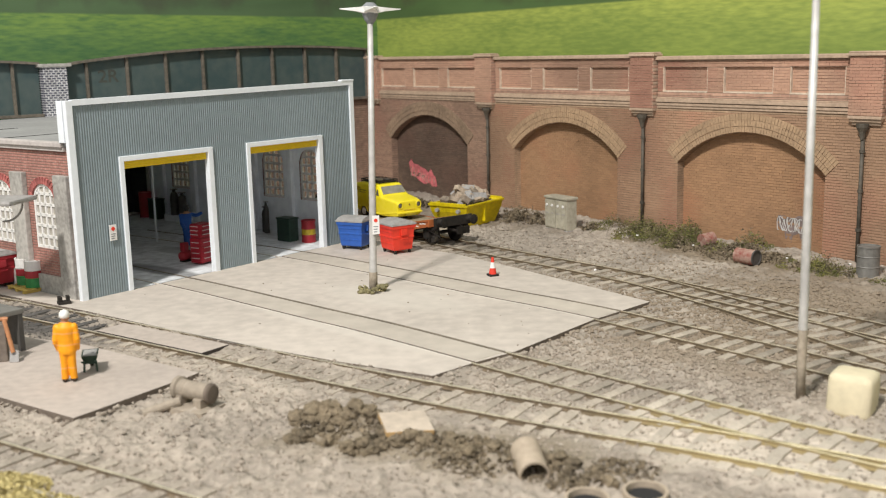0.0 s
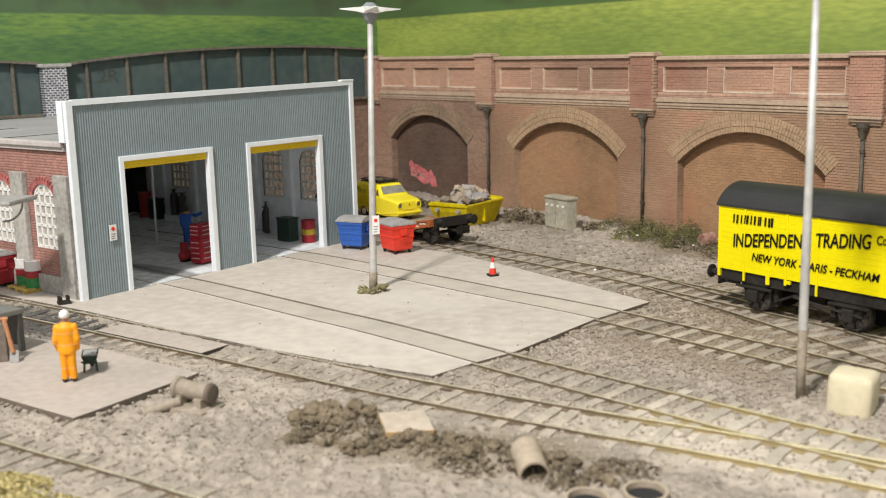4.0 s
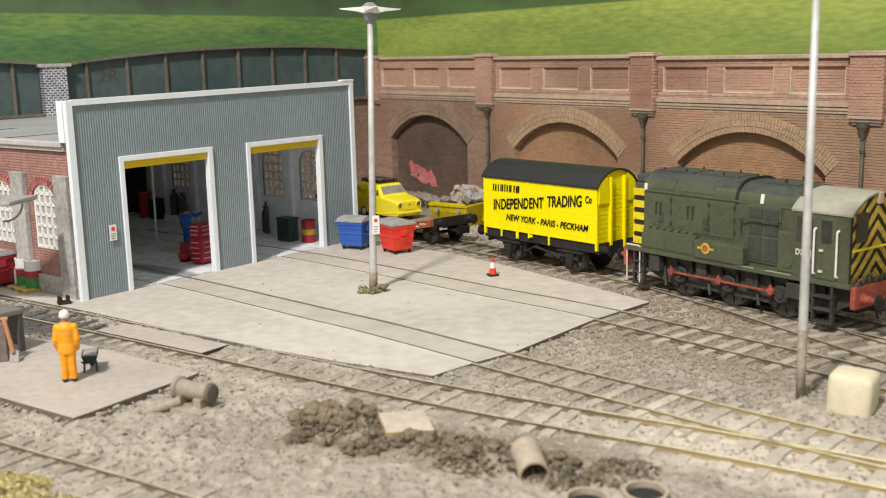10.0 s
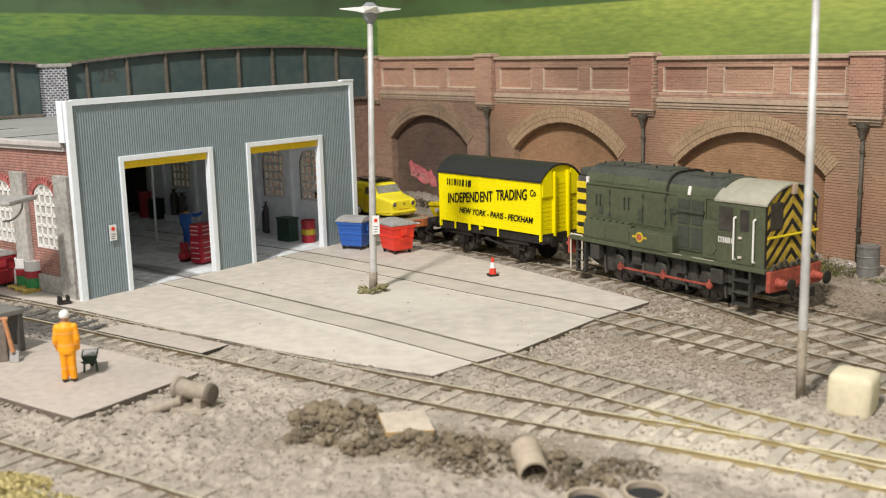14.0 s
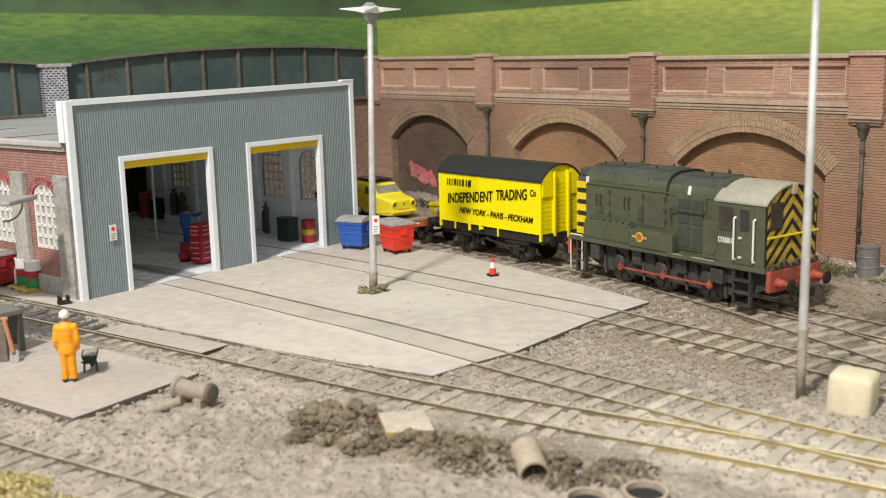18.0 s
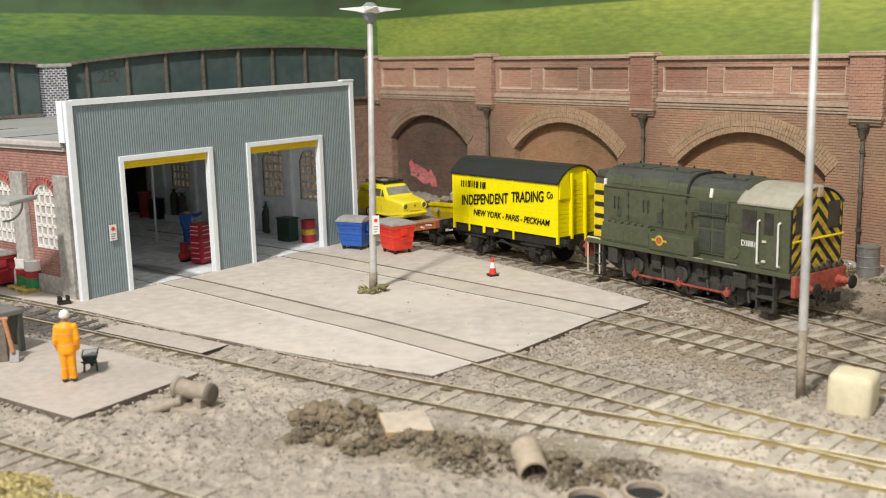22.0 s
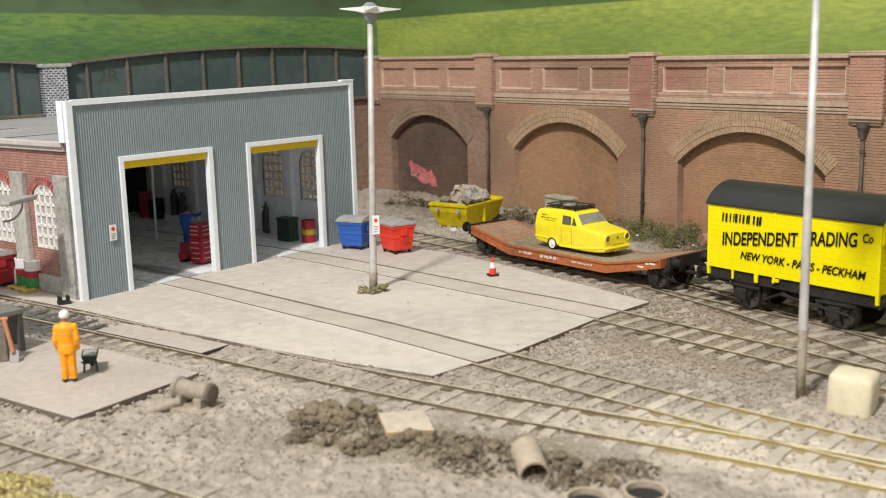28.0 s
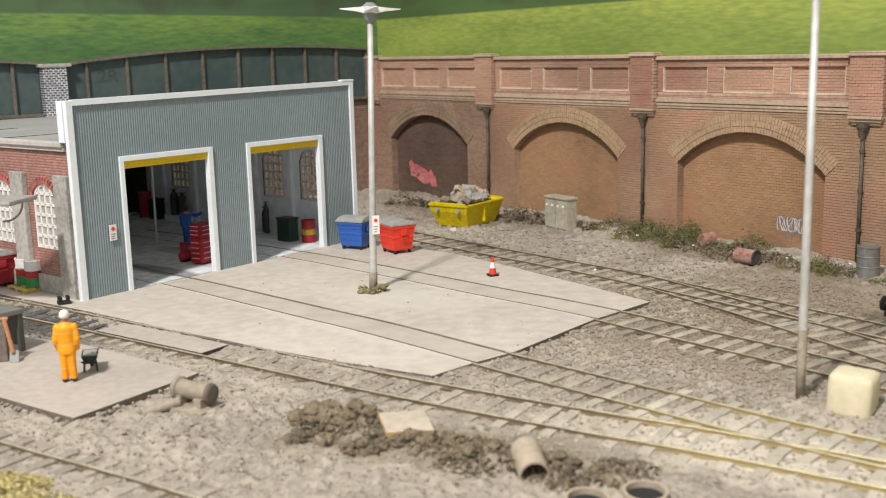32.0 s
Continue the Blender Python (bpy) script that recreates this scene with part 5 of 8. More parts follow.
        # cab steps and sand boxes
        for x, w in ((39.6, 4.2), (-47.5, 3.0)):
            st = part("steps", bx(x - w, x - w + 0.9, sgn * 14.0, sgn * 15.8, 2.0, 16.4, 0.1), M_GRIME, lo)
            part("stringer", bx(x + w - 0.9, x + w, sgn * 14.0, sgn * 15.8, 2.0, 16.4, 0.1), M_GRIME, st)
            for z in (2.4, 7.0, 11.6):
                part("tread", bx(x - w, x + w, sgn * 13.0, sgn * 16.2, z, z + 0.7, 0.1), M_GRIME, st)
        part("sandbox", bx(24.5, 30.5, sgn * 12, sgn * 15.6, 9.0, 14.8, 0.5), M_GRIME, lo)
        part("sandbox", bx(-42.0, -36.5, sgn * 12, sgn * 15.6, 9.0, 15.8, 0.5), M_GRIME, lo)
        # white wire guards at the nose
        bm = bmesh.new()
        for x in (-53.8, -46.6):
            rod(bm, (x, sgn * 15.9, 3), (x, sgn * 15.9, FP + 0.6), 0.32, 8)
        rod(bm, (-53.8, sgn * 15.9, FP + 0.5), (-46.6, sgn * 15.9, FP + 0.5), 0.38, 8)
        part("handrail", bm, M_WIRE, lo, "cream wire handrail")
    for x in AXLES:
        wheelset(lo, x, 9.0, spokes=10)
    # cab
    X0, X1, W, E, T = 27.4, 49.4, 15.6, 41.4, 48.2
    cab = part("cab", bx(X0, X1, -W, W, FP, E, 0.15), M_GREEN, lo)
    arc = roof_arc(W, E, T)
    bm = bmesh.new()
    prism(bm, arc, X0, X1 - 0.2, axis="x")
    part("cab_dome", bm, M_GREEN, cab)
    bm = bmesh.new()
    loft(bm, [[(x, y, z) for y, z in [(y * 1.03, z + 0.55) for y, z in arc] + [(y * 1.03, z - 0.15) for y, z in arc][::-1]] for x in (X0 - 1.2, X1 + 1.0)])
    part("cab_roof", bm, M_CABROOF, lo, "pale grey curved cab roof")
    for sgn in (-1, 1):
        d = part("cab_door", bx(36.8, 44.6, sgn * (W - 0.2), sgn * (W + 0.25), FP + 0.4, 40.6, 0.15), M_GREEN, cab)
        part("door_window", bx(38.4, 42.6, sgn * (W + 0.1), sgn * (W + 0.35), 31.0, 39.2, 0.1), M_CABGLASS, d)
        part("door_lock", bx(38.0, 39.6, sgn * (W + 0.2), sgn * (W + 0.9), 28.0, 28.8, 0.1), M_WIRE, d)
        part("door_lock", bx(38.0, 39.6, sgn * (W + 0.2), sgn * (W + 0.9), 20.6, 21.4, 0.1), M_WIRE, d)
        part("cab_window", bx(28.4, 34.8, sgn * (W - 0.1), sgn * (W + 0.3), 30.5, 39.4, 0.15), M_CABGLASS, cab, "dark cab side window")
        bm = bmesh.new()
        for x in (36.2, 45.2):
            rod(bm, (x, sgn * (W + 1.1), 20.0), (x, sgn * (W + 1.1), 35.6), 0.38, 8)
            rod(bm, (x, sgn * (W + 1.1), 35.5), (x, sgn * W, 36.0), 0.45, 8)
            rod(bm, (x, sgn * (W + 1.1), 20.2), (x, sgn * W, 19.7), 0.45, 8)
        part("handrail", bm, M_LWHITE, cab, "white cab handrail")
        part("white_label", bx(-0.7, 0.7, -0.25, 0.25, -1.8, 1.8, 0.1, m=Matrix.Translation((11.0, sgn * 12.45, 43.4)) @ Matrix.Rotation(radians(10 * sgn), 4, "X")), M_LWHITE, lo)
        part("white_label", bx(-47.2, -45.8, sgn * 12.2, sgn * 12.95, 41.2, 44.4, 0.1), M_LWHITE, lo)
        for xa, xb in ((3, 11), (16, 27)):
            part("frame_edge", bx(xa, xb, sgn * 16.3, sgn * 16.55, FP - 0.3, FP + 0.1, 0.08), M_CABROOF, lo)
        for xx in np.arange(-44, 46, 7.5):
            part("frame_rib", bx(xx, xx + 0.7, sgn * 11.6, sgn * 13.6, 10.5, 16.3, 0.1), M_BLACK, lo)
    text_part("D3881", 3.0, Matrix.Translation((31.6 * MM, -(W + 0.14) * MM, 26.6 * MM)) @ pose(0, 0, 0, 90), M_LWHITE, cab, "running_number", 0.0, 0.85)
    # striped cab end
    end = part("end_sheet", bx(X1, X1 + 0.35, -W + 0.2, W - 0.2, FP, E), M_BLACK, cab)
    bm = bmesh.new()
    prism(bm, [(y * 0.985, z - 0.1) for y, z in arc], X1 - 0.1, X1 + 0.35, axis="x")
    part("end_sheet", bm, M_BLACK, cab)
    for k in range(8):
        zc = FP - 6 + k * 5.6
        for sgn in (-1, 1):
            clip = []
            for i in range(24):
                t0 = i / 24
                y = sgn * 15.2 * t0
                lo_z, hi_z = zc + 7 - abs(y), zc + 9.9 - abs(y)
                top = (T - 0.7) - (T - E) * (abs(y) / W) ** 2
                lo_c, hi_c = max(lo_z, FP + 0.3), min(hi_z, top)
                if hi_c - lo_c > 0.15:
                    clip.append((y, lo_c, hi_c))
            if len(clip) > 1:
                bm = bmesh.new()
                for (ya, la, ha), (yb, lb, hb) in zip(clip, clip[1:]):
                    prism(bm, [(ya, la), (yb, lb), (yb, hb), (ya, ha)], X1 + 0.3, X1 + 0.48, axis="x")
                part("chevron", bm, M_WASP_SHADE, end, "grimy yellow chevron stripe, darkened for shade")
    for y in (-9.6, 9.6):
        part("end_window", bx(X1 + 0.2, X1 + 0.75, y - 3.6, y + 3.6, 32.0, 42.2, 0.5), M_CABGLASS, cab, "dark cab end window")
    bm = bmesh.new()
    rod(bm, (X1 + 1.2, -15, 29.5), (X1 + 1.2, 15, 29.5), 0.45, 8)
    part("end_rail", bm, M_NOSE, cab, "bright yellow end rail")
    part("end_bracket", bx(X1, X1 + 1.6, -1.2, 1.2, 44.5, 48.5, 0.3), M_COPE, cab)
    for sgn, xx in ((1, 50.5), (-1, -54.4)):
        bb = part("buffer_beam", bx(xx, xx + sgn * 1.8, -15.6, 15.6, 9.3, 17.2, 0.2), M_LRED, lo, "red buffer beam")
        for y in (-10.8, 10.8):
            buffer_part(lo, xx + sgn * 1.7, y, 12.6, sgn, M_LRED, M_BLACK, 2.5, 6.4)
        bm = bmesh.new()
        for i in range(5):
            rod(bm, (xx + sgn * (2 + 0.6 * i), -4 + 2 * i, 11 - i % 2), (xx + sgn * 3.5, -4 + 2 * i, 5 + i % 3), 0.5, 6)
        rod(bm, (xx, 0, 8), (xx + sgn * 8, 0, 7.4), 0.8, 8)
        box(bm, xx + sgn * 6.5, xx + sgn * 7.4, -4, 4, 6.5, 10)
        part("coupling", bm, M_BLACK, lo)
    for i in range(8):
        y = -14 + i * 3.6
        bm = bmesh.new()
        rod(bm, (51.4, y, 17.0), (52.2, y + 0.8 - 0.5 * (i % 3), 19.6 + 0.7 * (i % 3)), 0.5, 6)
        rod(bm, (52.2, y + 0.8 - 0.5 * (i % 3), 19.6 + 0.7 * (i % 3)), (51.9, y + 2.6, 18.4), 0.5, 6)
        part("brake_hose", bm, M_PIPE, lo, "grimy brown brake hose")
    part("belly", bx(-48, 48, -7, 7, 6, 16.3), M_BLACK, lo)
    return lo


# well wagon
def build_lowmac():
    w = thing("well_wagon", "rusty orange low well wagon with worn plank deck", "rail wagon")
    L, R, W = 58.8, 58.6, 14.0
    prof = [(-L, 14.3, 10.4), (-31.5, 8.4, 3.7), (30.0, 8.4, 3.7), (R, 13.6, 9.8)]
    top = [(x, t) for x, t, b in prof]
    bot = [(x, b) for x, t, b in prof]
    for sgn in (-1, 1):
        bm = bmesh.new()
        prism(bm, top + bot[::-1], sgn * (W - 0.9), sgn * W, axis="y")
        f = part("side_frame", bm, M_OXIDE, w, "orange-brown side frame")
        for dz in (0.0, 1.0):
            bm = bmesh.new()
            pts = [(x, (t if dz == 0 else b + 0.8)) for x, t, b in prof]
            for (xa, za), (xb, zb) in zip(pts, pts[1:]):
                prism(bm, [(xa, za - 0.8), (xb, zb - 0.8), (xb, zb + 0.05), (xa, za + 0.05)], sgn * (W - 0.3), sgn * (W + 0.6), axis="y")
            part("flange", bm, M_OXIDE, f)
    k = 0
    for (xa, za), (xb, zb) in zip(top, top[1:]):
        n = 8 if xb - xa < 40 else 21
        ang = math.atan2(zb - za, xb - xa)
        for i in range(n):
            t = (i + 0.5) / n
            ln = math.hypot(xb - xa, zb - za) / n
            part("deck_plank", bx(-ln / 2 + 0.04, ln / 2 - 0.04, -W + 0.9, W - 0.9, -1.0, -0.05, 0.06, m=Matrix.Translation((xa + (xb - xa) * t, 0, za + (zb - za) * t)) @ Matrix.Rotation(-ang, 4, "Y")), M_DECK if 6 < k < 31 else M_DECKR, w)
            k += 1
    for sgn, zt in ((-1, 14.3), (1, 13.6)):
        e = R if sgn > 0 else -L
        part("end_beam", bx(e - 0.6, e + 0.6, -W, W, zt - 3.9, zt, 0.1), M_OXIDE, w)
        part("headstock", bx(e + sgn * 3.0, e + sgn * 4.6, -12.5, 12.5, 9.5, 14.5, 0.2), M_BLACK, w)
        for y in (-9.8, 9.8):
            buffer_part(w, e + sgn * 4.4, y, 12.4, sgn, M_BLACK, M_BLACK, 2.6, 5.0)
            part("end_sill", bx(min(e, e - sgn * 14), max(e, e + sgn * 3.5), y - 0.8, y + 0.8, 8.0, 10.8, 0.1), M_BLACK, w)
        wheelset(w, e - sgn * 4.5, 5.2)
        for y in (-11.2, 11.2):
            bm = bx(e - sgn * 4.5 - 2.4, e - sgn * 4.5 + 2.4, y - 0.9, y + 1.2, 3.0, 8.5, 0.4)
            box(bm, e - sgn * 4.5 - 6, e - sgn * 4.5 + 6, y - 0.4, y + 0.5, 7.6, 9.0, 0.2)
            part("axlebox", bm, M_BLACK, w)
        bm = bmesh.new()
        rod(bm, (e, 0, 7), (e + sgn * 12.5, 0, 7), 0.8, 8)
        box(bm, e + sgn * 11.4, e + sgn * 12.5, -4, 4, 6.2, 10)
        rod(bm, (e - sgn * 3, -13.2, 9), (e + sgn * 3, -8, 4), 0.5, 6)
        part("coupling", bm, M_BLACK, w)
    part("under_beam", bx(-31, 34, -8, 8, 3.9, 7.2, 0.2), M_BLACK, w)
    for i, (x0, x1, z, hh, n) in enumerate(((-24.8, -22.4, 5.9, 0.28, 5), (-22.0, -16.0, 5.9, 0.55, 10), (-10.6, 1.1, 5.8, 0.6, 15), (9.2, 22.0, 5.8, 0.33, 22))):
        part("marking_bars", stroke_row(x0, x1, z - hh, z + hh, -W - 0.12, n, seed=20 + i, tilt=0), M_LWHITE, w, "row of plain white bars")
    for x0, x1, z in ((47.4, 50.6, 9.2), (51.6, 53.4, 10.9), (53.8, 56.8, 11.2)):
        part("marking_bars", bx(x0, x1, -W - 0.15, -W + 0.1, z - 0.32, z + 0.32), M_LWHITE, w, "plain white bar")
    return w


M_DECKR = mat("rusty_deck_plate", (0.36, 0.16, 0.085), 0.8, var=0.25, s1=40, s2=400, col2=(0.34, 0.23, 0.15), rnd=0.05)


# three-wheeled delivery van
def build_car():
    c = thing("three_wheeler_van", "bright yellow three-wheeled delivery van with black roof rack", "vehicle")
    # x, sill z, belt z, top z, half width low, half width belt, half width top
    st = [(-23.0, 4.4, 10.0, 14.6, 7.6, 8.4, 6.6), (-22.8, 3.4, 10.6, 16.6, 8.4, 9.0, 7.4), (-22.2, 2.8, 10.9, 17.6, 8.8, 9.3, 7.8), (-20.5, 2.4, 11.2, 18.3, 9.0, 9.5, 8.1), (-12, 2.0, 11.5, 18.8, 9.2, 9.6, 8.3), (-4, 1.6, 11.7, 18.9, 9.3, 9.6, 8.2),
          (1.6, 1.4, 11.8, 18.6, 9.3, 9.6, 8.0), (2.6, 1.4, 11.8, 18.2, 9.3, 9.6, 7.8), (3.4, 1.4, 11.8, 17.5, 9.3, 9.6, 7.7), (7.0, 1.3, 11.7, 12.9, 9.2, 9.5, 8.3), (7.8, 1.3, 11.6, 12.4, 9.2, 9.4, 8.4), (9.5, 1.3, 11.3, 12.2, 9.1, 9.3, 8.3),
          (15.0, 1.4, 10.6, 11.6, 8.7, 8.9, 7.8), (19.6, 1.8, 9.9, 10.8, 8.2, 8.4, 7.3), (20.6, 2.2, 9.6, 10.4, 8.0, 8.2, 7.0), (20.9, 2.8, 9.2, 9.9, 7.6, 7.8, 6.6)]
    rings = []
    for x, zs, zb, zt, wl, wb, wt in st:
        mw, mz = wt + (wb - wt) * 0.4, zb + (zt - zb) * 0.62
        half = [(wl * 0.9, zs), (wl, zs + 0.5), (wl + 0.05, zs + 1.5), (wb, zb - 0.8), (wb - 0.06, zb), (mw, mz), (wt + 0.05, zt - (zt - zb) * 0.16), (wt - 0.5, zt - 0.22), (wt - 1.5, zt), (wt * 0.4, zt + 0.08)]
        rings.append([(x, -y, z) for y, z in half] + [(x, y, z) for y, z in half[::-1]])
    bm = bmesh.new()
    loft(bm, rings)
    shell = part("bodyshell", bm, M_CARYEL, c, smooth=True)
    sm = shell.modifiers.new("round", "SUBSURF")
    sm.levels = sm.render_levels = 2
    for sgn in (-1, 1):
        bm = bmesh.new()
        loft(bm, [[(x, sgn * (w - 0.5), z - 0.5), (x, sgn * (w + 0.35), z - 0.4), (x, sgn * (w + 0.35), z + 0.1), (x, sgn * (w - 0.5), z + 0.7)] for x, w, z in ((-22.6, 8.9, 5.4), (-14.5, 9.3, 5.2), (-14.0, 9.3, 5.2))])
        part("side_flare", bm, M_CARYEL, c)
        bm = bmesh.new()
        loft(bm, [[(x, sgn * (w - 0.6), z - 0.6), (x, sgn * (w + 0.3), z - 0.5), (x, sgn * (w + 0.3), z + 0.1), (x, sgn * (w - 0.6), z + 0.9)] for x, w, z in ((-6.0, 9.3, 2.6), (6.0, 9.2, 2.8), (14.0, 8.8, 3.6), (20.4, 8.1, 4.6))])
        part("sill_skirt", bm, M_CARYEL, c)
        # wheel arch lip
        bm = bmesh.new()
        pts = [(-10.9 + 3.6 * math.cos(a), 2.6 + 3.2 * math.sin(a)) for a in [math.pi * k / 10 for k in range(11)]]
        for (xa, za), (xb, zb) in zip(pts, pts[1:]):
            rod(bm, (xa, sgn * 9.3, za), (xb, sgn * 9.3, zb), 0.3, 6)
        part("arch_lip", bm, M_CARYEL, c)
        bm = bmesh.new()
        prism(bm, [(-14.2, 1.5)] + pts[::-1] + [(-7.6, 1.5)], sgn * 9.28, sgn * 8.0, axis="y")
        part("arch_well", bm, M_BLACK, c)

    def pane(name, pts, label, material):
        bm = bmesh.new()
        mid = sum((Vector(p) for p in pts), Vector()) / len(pts)
        n = (Vector(pts[1]) - Vector(pts[0])).cross(Vector(pts[2]) - Vector(pts[0])).normalized()
        n = n if n.dot(mid - Vector((0, 0, 9))) > 0 else -n
        loft(bm, [[Vector(p) + n * d for p in pts] for d in (-0.5, 0.2)])
        return part(name, bm, material, c, label)
    pane("windscreen", [(6.7, -7.6, 13.4), (6.7, 7.6, 13.4), (3.65, 6.9, 17.3), (3.65, -6.9, 17.3)], "dusty windscreen", M_CARSCREEN)
    for sgn in (-1, 1):
        pane("side_window", [(-4.2, sgn * 9.42, 12.7), (1.3, sgn * 9.42, 12.7), (0.7, sgn * 8.72, 16.4), (-4.0, sgn * 8.76, 16.6)], "dark side window", M_CARGLASS)
        pane("quarter_light", [(2.1, sgn * 9.4, 12.7), (4.7, sgn * 9.34, 12.7), (2.5, sgn * 8.8, 16.0)], "dark quarter light", M_CARGLASS)
        m = Matrix.Translation((20.45, sgn * 6.2, 8.2)) @ Matrix.Rotation(radians(90), 4, "Y")
        bm = bmesh.new()
        lathe(bm, [(1.9, -0.8), (1.9, 0.5), (1.7, 0.8), (1.35, 0.7), (1.3, 0.3)], m, 18)
        h = part("headlight", bm, M_CARYEL, c)
        bm = bmesh.new()
        lathe(bm, [(1.3, 0.2), (1.25, 0.5), (0.7, 0.75), (0.2, 0.8)], m, 16)
        part("lens", bm, M_CARGLASS, h, "dark headlamp lens")
        bm = bmesh.new()
        m = Matrix.Translation((-10.9, sgn * 7.4, 2.75)) @ Matrix.Rotation(radians(-90 * sgn), 4, "X")
        lathe(bm, [(1.0, 0), (2.75, 0), (2.75, 1.9), (2.2, 2.1), (2.0, 1.8)], m, 22)
        wh = part("wheel", bm, M_BLACK, c)
        bm = bmesh.new()
        lathe(bm, [(2.1, 1.7), (2.1, 2.1), (1.5, 1.9), (0.8, 2.4), (0.2, 2.45)], m, 18)
        part("hubcap", bm, M_LWHITE, wh, "silver hubcap")
        for i, (x0, x1, z, hh) in enumerate(((-18.5, -14.5, 15.7, 0.22), (-18.8, -8.0, 14.5, 0.34), (-16.5, -8.6, 13.4, 0.2))):
            part("name_bars", stroke_row(x0, x1, z - hh, z + hh, sgn * (9.62 - (z - 11.5) * 0.17), 16, seed=40 + i), M_FADEINK, c, "row of tiny plain bars")
        part("door_line", bx(1.76, 1.86, sgn * 9.3, sgn * 9.58, 4.2, 11.8), M_FADEINK, c)
        part("door_line", bx(-4.86, -4.76, sgn * 9.3, sgn * 9.6, 4.2, 11.8), M_FADEINK, c)
    part("bumper", bx(20.2, 22.3, -7.9, 7.9, 3.6, 4.6, 0.4), M_CARYEL, c)
    part("grille", bx(20.4, 21.2, -3.8, 3.8, 5.4, 6.0, 0.2), M_WASP, c)
    part("badge", bx(20.4, 21.2, -0.4, 0.4, 7.9, 8.9, 0.15), M_LAMPBADGE, c)
    part("plate_bar", bx(21.9, 22.5, -3.2, 3.2, 2.5, 3.6, 0.1), M_FADEINK, c)
    bm = bmesh.new()
    m = Matrix.Translation((15.0, -1.2, 2.6)) @ Matrix.Rotation(radians(-90), 4, "X")
    lathe(bm, [(1.0, 0), (2.6, 0), (2.6, 2.4), (1.0, 2.4)], m, 18)
    part("front_wheel", bm, M_BLACK, c)
    bm = bmesh.new()
    for y in (-6.2, 6.2):
        for z in (19.3, 20.4):
            rod(bm, (-17.5, y, z), (1.0, y, z), 0.27, 6)
        for x in np.linspace(-17.5, 1.0, 6):
            rod(bm, (x, y, 18.2 if abs(x + 8) > 8 else 19.2), (x, y, 20.4), 0.25, 6)
    for x in (-17.5, 1.0):
        for z in (19.3, 20.4):
            rod(bm, (x, -6.2, z), (x, 6.2, z), 0.27, 6)
    rack = part("roof_rack", bm, M_BLACK, c, "black roof rack")
    for x in np.linspace(-15, -1, 5):
        part("slat", bx(x, x + 1.2, -6.2, 6.2, 19.2, 19.6), M_BLACK, rack)
    part("plank", bx(-18.6, -3.0, 2.6, 4.4, 19.6, 20.3, 0.15), M_DEND, rack, "dark plank")
    part("bundle", bx(-10, -5.5, -3.5, 1.0, 19.6, 20.7, 0.5), M_STONE, rack, "grey bundle")
    return c


M_CARYEL = mat("yellow_gloss_paint", (0.82, 0.69, 0.004), 0.35, var=0.07, s1=50, s2=400, bump=0.03, col2=(0.82, 0.69, 0.05), spec=0.3)
M_CARSCREEN = mat("dusty_windscreen", (0.24, 0.23, 0.2), 0.3, var=0.25, s1=80, s2=300, bump=0)
M_FADEINK = mat("faded_lettering", (0.3, 0.235, 0.02), 0.6, var=0.3, s1=150, s2=900, bump=0)
M_LAMPBADGE = mat("dark_red_badge", (0.2, 0.1, 0.02), 0.5)


# ---- chalked mark on the girder web ----
text_part("2R", 11.0, pose(197.5 * MM, -4.74 * MM, 89.0 * MM, 90, 0, 180), M_SOOTTOP, br, "lettering", 0.0, 1.1)

# ---- yard things ----
M_POLE = mat("pale_grey_lamp_post", (0.5, 0.49, 0.47), 0.5, 0.2, var=0.18, s1=40, s2=300, bump=0.05)
M_POLEBASE = mat("dusty_post_foot", (0.34, 0.29, 0.225), 0.85, var=0.3, s1=60)
M_LAMPGREY = mat("grey_lamp_hub", (0.2, 0.21, 0.22), 0.5)
M_BLUE = mat("blue_plastic", (0.025, 0.105, 0.42), 0.45, var=0.12, s1=60, s2=400, bump=0.05)
M_RED = mat("red_plastic", (0.72, 0.045, 0.022), 0.45, var=0.12, s1=60, s2=400, bump=0.05)
M_DRED = mat("dark_red_paint", (0.35, 0.02, 0.03), 0.5, var=0.15)
M_LID = mat("grey_bin_lid", (0.32, 0.31, 0.3), 0.6, var=0.2)
M_SKIP = mat("yellow_skip_paint", (0.6, 0.47, 0.0), 0.55, var=0.2, s1=60, s2=500)
M_RUB = mat("rubble", (0.37, 0.3, 0.23), 0.9, var=0.35, s1=60, s2=500, rnd=0.4)
M_CAB = mat("grey_green_cabinet", (0.38, 0.355, 0.28), 0.6, var=0.2, s1=70)
M_ORANGE = mat("orange_workwear", (0.85, 0.27, 0.004), 0.6, var=0.12, s1=60, s2=400)
M_HELM = mat("white_plastic", (0.75, 0.74, 0.72), 0.5, var=0.06)
M_DGREEN = mat("dark_green_paint", (0.02, 0.045, 0.03), 0.5, var=0.25)
M_GREENB = mat("green_barrel_band", (0.03, 0.22, 0.06), 0.5)
M_CREAM = mat("cream_plastic", (0.64, 0.57, 0.4), 0.9, var=0.08, s1=60, s2=400)
M_WOOD = mat("pale_timber", (0.48, 0.41, 0.33), 0.8, var=0.15)
M_WOODEND = mat("tan_timber_edge", (0.46, 0.3, 0.13), 0.8, var=0.2)
M_PALLET = mat("yellow_pine_pallet", (0.55, 0.4, 0.1), 0.8)
M_CLAY = mat("dusty_clay_pipe", (0.4, 0.33, 0.25), 0.85, var=0.15)
